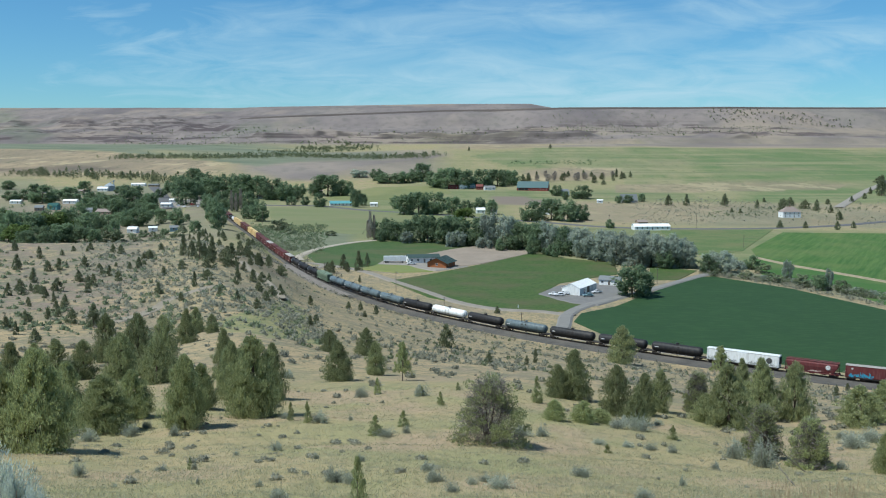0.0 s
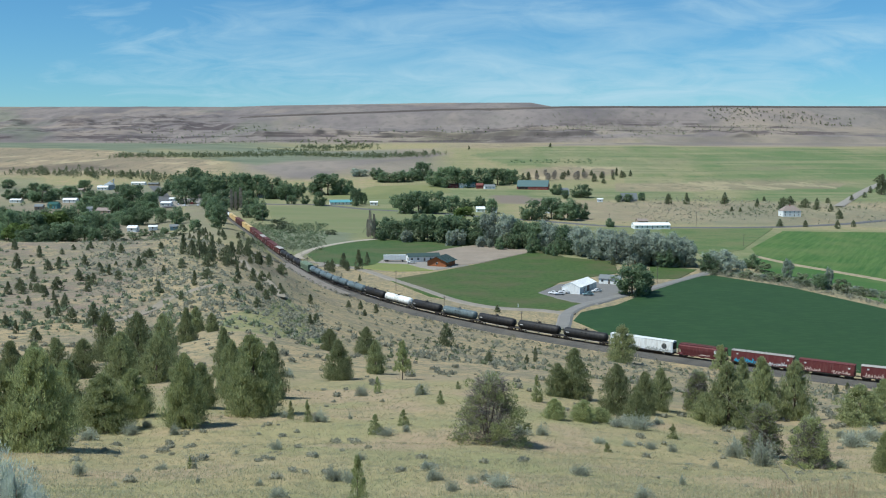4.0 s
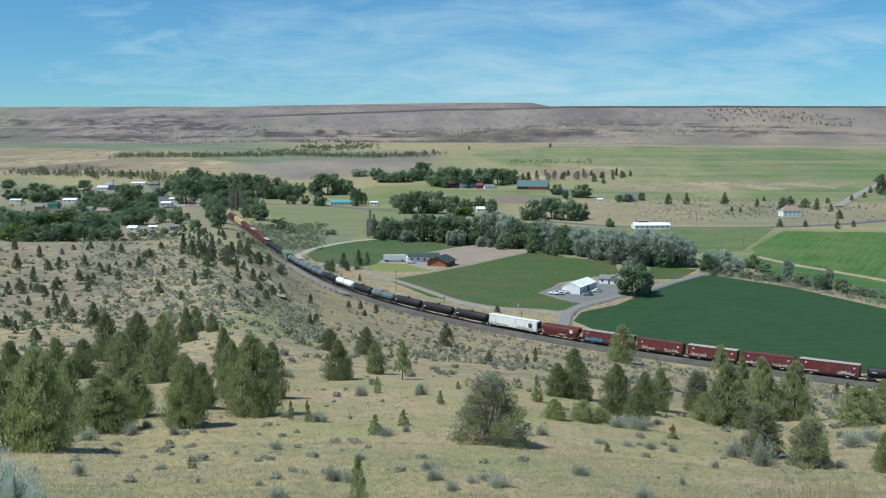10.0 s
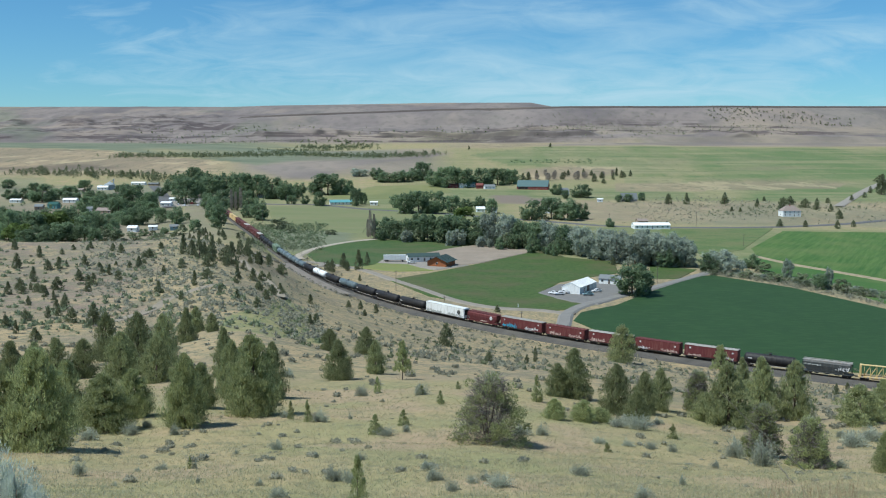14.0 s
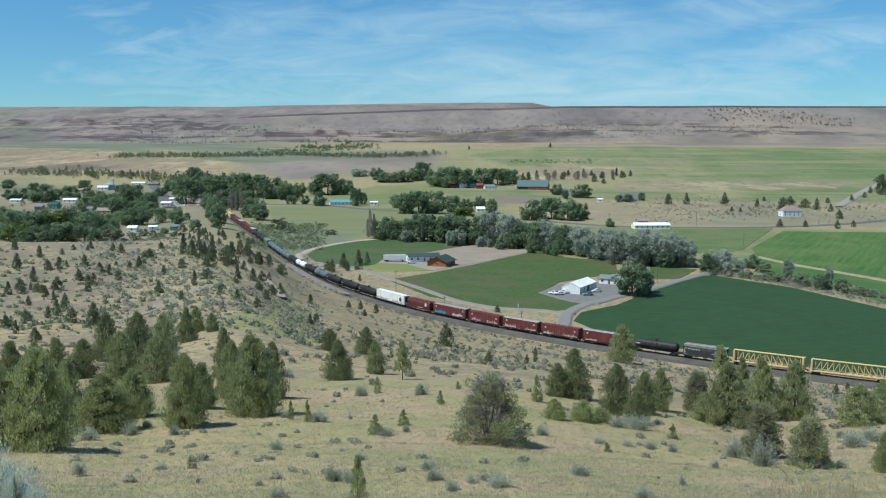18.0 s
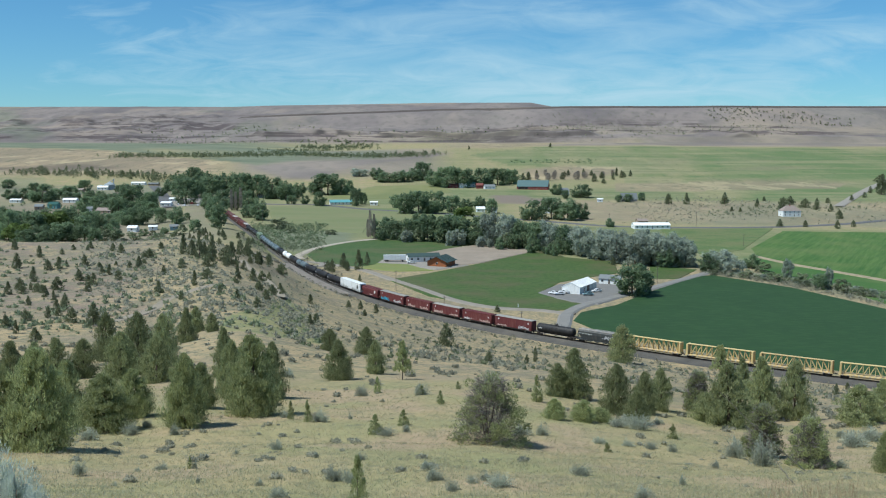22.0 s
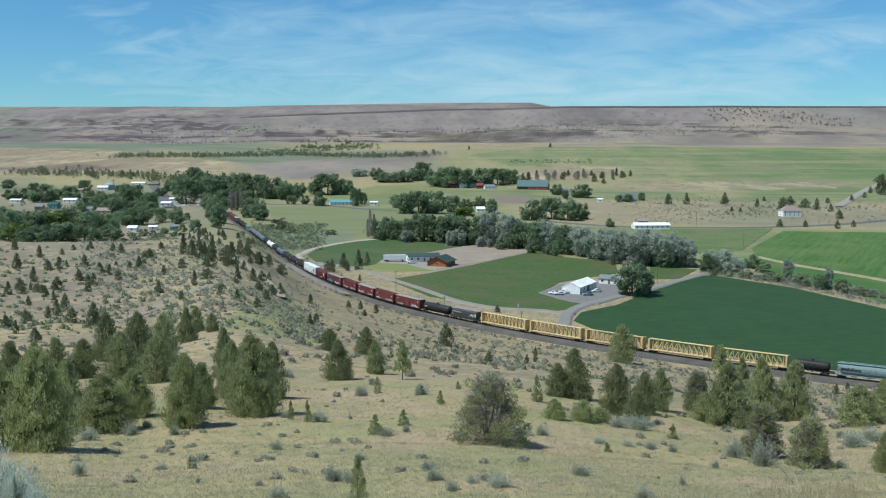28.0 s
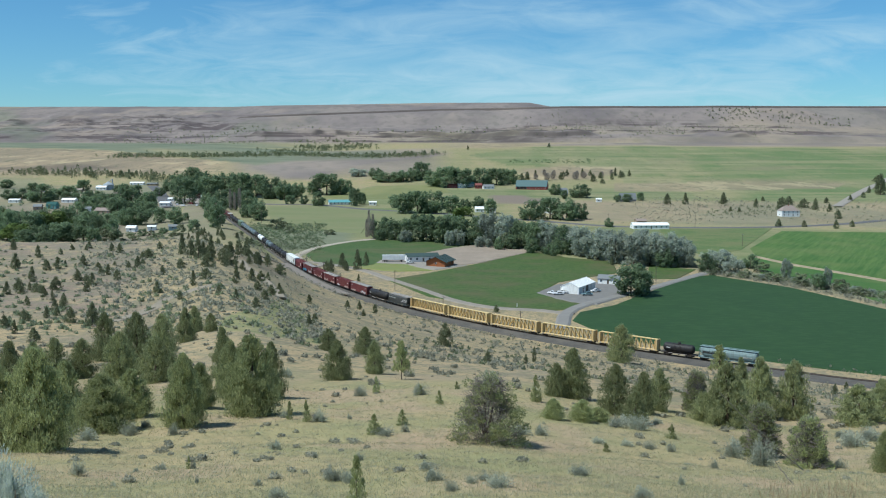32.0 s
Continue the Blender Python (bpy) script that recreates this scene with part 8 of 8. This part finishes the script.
def far_line(name, label, line, n, seed, spread, mat, h0, h1, m=30, slim=0.3):
    """Distant trees gathered along a line, upright and uneven: one object."""
    r = np.random.default_rng(seed)
    p = spline(line, 8)
    i = r.integers(0, len(p), n)
    x, y = p[i, 0] + r.normal(size=n) * spread * 0.6, p[i, 1] + r.normal(size=n) * spread
    h = r.uniform(h0, h1, n) * r.uniform(0.6, 1.0, n)
    t = r.uniform(0, 1, (n, m, 1))
    d = unit(r.normal(size=(n, m, 3))) * np.array([1, 1, 0])
    at = d * slim * (1.05 - t) ** 0.7 + t * np.array([0, 0, 0.85])
    at = at * h[:, None, None] + np.stack([x, y, ground_z(x, y)], 1)[:, None, :]
    ln = (h[:, None] * r.uniform(1.2, 2.1, (n, m)) / m ** 0.5).reshape(-1)
    v, f = leaves(r, at.reshape(-1, 3), unit(r.normal(size=(n * m, 3)) + np.array([0, 0, 0.8])), ln, ln * 0.7, 1)
    tagged(new(name, array_mesh(name, v, f, mat)), label, "woodland", kind="stuff")


for i, (off, n) in enumerate(((13, 900), (-13, 420))):
    far_line("verge_weeds", "dry grey weeds on the verge of the railway", [tuple(rail_at(s) - off * np.array([rail_dir(s)[1], -rail_dir(s)[0]])) for s in range(330, 900, 30)], n, 620 + i, 3.2, LEAF["sage_dull"], 0.5, 1.6, 16, 0.55)
far_line("creek_thicket", "tangled grey-green brush along the creek bank", [(152, 574), (180, 548), (203, 510), (222, 470), (243, 428), (262, 380)], 520, 623, 6.0, LEAF["sage_dull"], 1.0, 3.2, 40, 0.6)
far_line("creek_thicket_edge", "low grey and purple twiggy brush by the crop edge", [(152, 567), (177, 532), (198, 484), (215, 432), (234, 372)], 420, 625, 4.0, LEAF["sage_dull"], 0.8, 2.4, 30, 0.6)
far_line("creek_thicket_green", "green shoots among the creek brush", [(150, 578), (184, 556), (207, 515), (226, 472), (247, 428)], 240, 624, 5.0, LEAF["brush"], 1.0, 3.0, 40, 0.6)
far_line("creek_woods", "dark junipers along the far creek", [(-640, 2010), (-508, 2021), (-416, 2065), (-345, 2150), (-269, 2150), (-191, 2110), (-96, 2072), (-20, 2100)], 900, 601, 26, LEAF["juniper_far"], 4, 11, 26, 0.4)
far_line("upper_creek_woods", "junipers scattered up the far creek", [(-378, 2251), (-321, 2383), (-256, 2517), (-190, 2562)], 150, 612, 45, LEAF["juniper_far"], 4, 9, 20)
far_line("bench_woods", "row of upright junipers on the bench beyond the village", [(-700, 1670), (-615, 1646), (-559, 1617), (-512, 1608), (-476, 1600), (-420, 1565), (-380, 1560)], 230, 602, 20, LEAF["juniper_far"], 6, 14, 60, 0.34)


def row_of(kind, line, n, h0, h1, jitter, seed, group, wide=1.1):
    """Plants along a line, unevenly set."""
    r = np.random.default_rng(seed)
    p = spline(line, 4)
    for i in r.integers(0, len(p), n):
        h = float(r.uniform(h0, h1))
        # skip village trees that would hide a house from the camera
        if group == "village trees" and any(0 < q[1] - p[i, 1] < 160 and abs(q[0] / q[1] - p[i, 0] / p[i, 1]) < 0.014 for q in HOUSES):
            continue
        k = kind[int(r.integers(len(kind)))]
        plant(k, float(p[i, 0] + r.normal() * jitter), float(p[i, 1] + r.normal() * jitter), h, h * wide * float(r.uniform(0.8, 1.2)), r, group, 0.3)


row_of(["brush", "brush", "willow"], [(154, 570), (180, 545), (207, 500), (222, 470), (245, 425)], 70, 1.8, 4.2, 4.5, 71, "creek thicket", 1.5)
row_of(["far"], [(-128, 330), (-100, 300), (-80, 262), (-66, 222), (-75, 190)], 28, 1.6, 3.2, 18, 77, "bench junipers", 0.95)
row_of(["far"], [(-52, 262), (-62, 310), (-74, 370), (-92, 440), (-112, 520)], 20, 2.0, 4.5, 10, 78, "bench junipers", 0.95)
row_of(["broad", "broad", "willow", "brush"], [(-50, 735), (-12, 712), (30, 695), (62, 672), (95, 640), (120, 610), (150, 590)], 46, 5, 13, 7, 72, "creek belt trees", 0.9)
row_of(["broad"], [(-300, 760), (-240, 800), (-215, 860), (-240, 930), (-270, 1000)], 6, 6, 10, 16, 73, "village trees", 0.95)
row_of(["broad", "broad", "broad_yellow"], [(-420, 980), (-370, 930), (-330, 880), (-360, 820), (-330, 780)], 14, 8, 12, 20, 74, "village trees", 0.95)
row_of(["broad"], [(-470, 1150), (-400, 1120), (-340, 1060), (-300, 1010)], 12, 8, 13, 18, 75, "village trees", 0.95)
row_of(["broad"], [(-330, 1420), (-260, 1330), (-215, 1250), (-180, 1220)], 34, 9, 17, 14, 76, "valley trees", 0.9)
row_of(["far"], [(-340, 655), (-268, 650), (-250, 650), (-221, 655), (-187, 665), (-150, 680)], 60, 2.5, 5.5, 14, 79, "village edge junipers", 0.7)
row_of(["brush"], [(-330, 690), (-268, 690), (-221, 700), (-187, 710), (-150, 720)], 60, 1.5, 3.5, 16, 80, "village edge brush", 1.4)


# ---- what moves: the train rolls away along the line, gathering speed ----
TAIL_AT = 88.7   # way along the line of the train's tail at the start


def gone(t):
    u = min(max((t - 5) / 14, 0), 1)
    return 8.675 * t + 0.0352 * t * t + 1.2 - 1.6 * u * u * (3 - 2 * u)


def car_pose(s, length):
    """A car stands on its two trucks, each over the centre of the line."""
    h = length / 2 - 2.7
    a, b = rail_at(s - h), rail_at(s + h)
    za, zb = bed_z(*a) + 0.15, bed_z(*b) + 0.15
    d = b - a
    return pose((a[0] + b[0]) / 2, (a[1] + b[1]) / 2, (za + zb) / 2, math.degrees(math.atan2(zb - za, float(np.linalg.norm(d)))), 0,
                math.degrees(math.atan2(-d[0], d[1])))


def motions():
    s = TAIL_AT
    for car, length in TRAIN:
        mid = s + length / 2
        walk(car, [(t, car_pose(mid + gone(t), length)) for t in range(0, 33, 2)])
        s += length


motions()
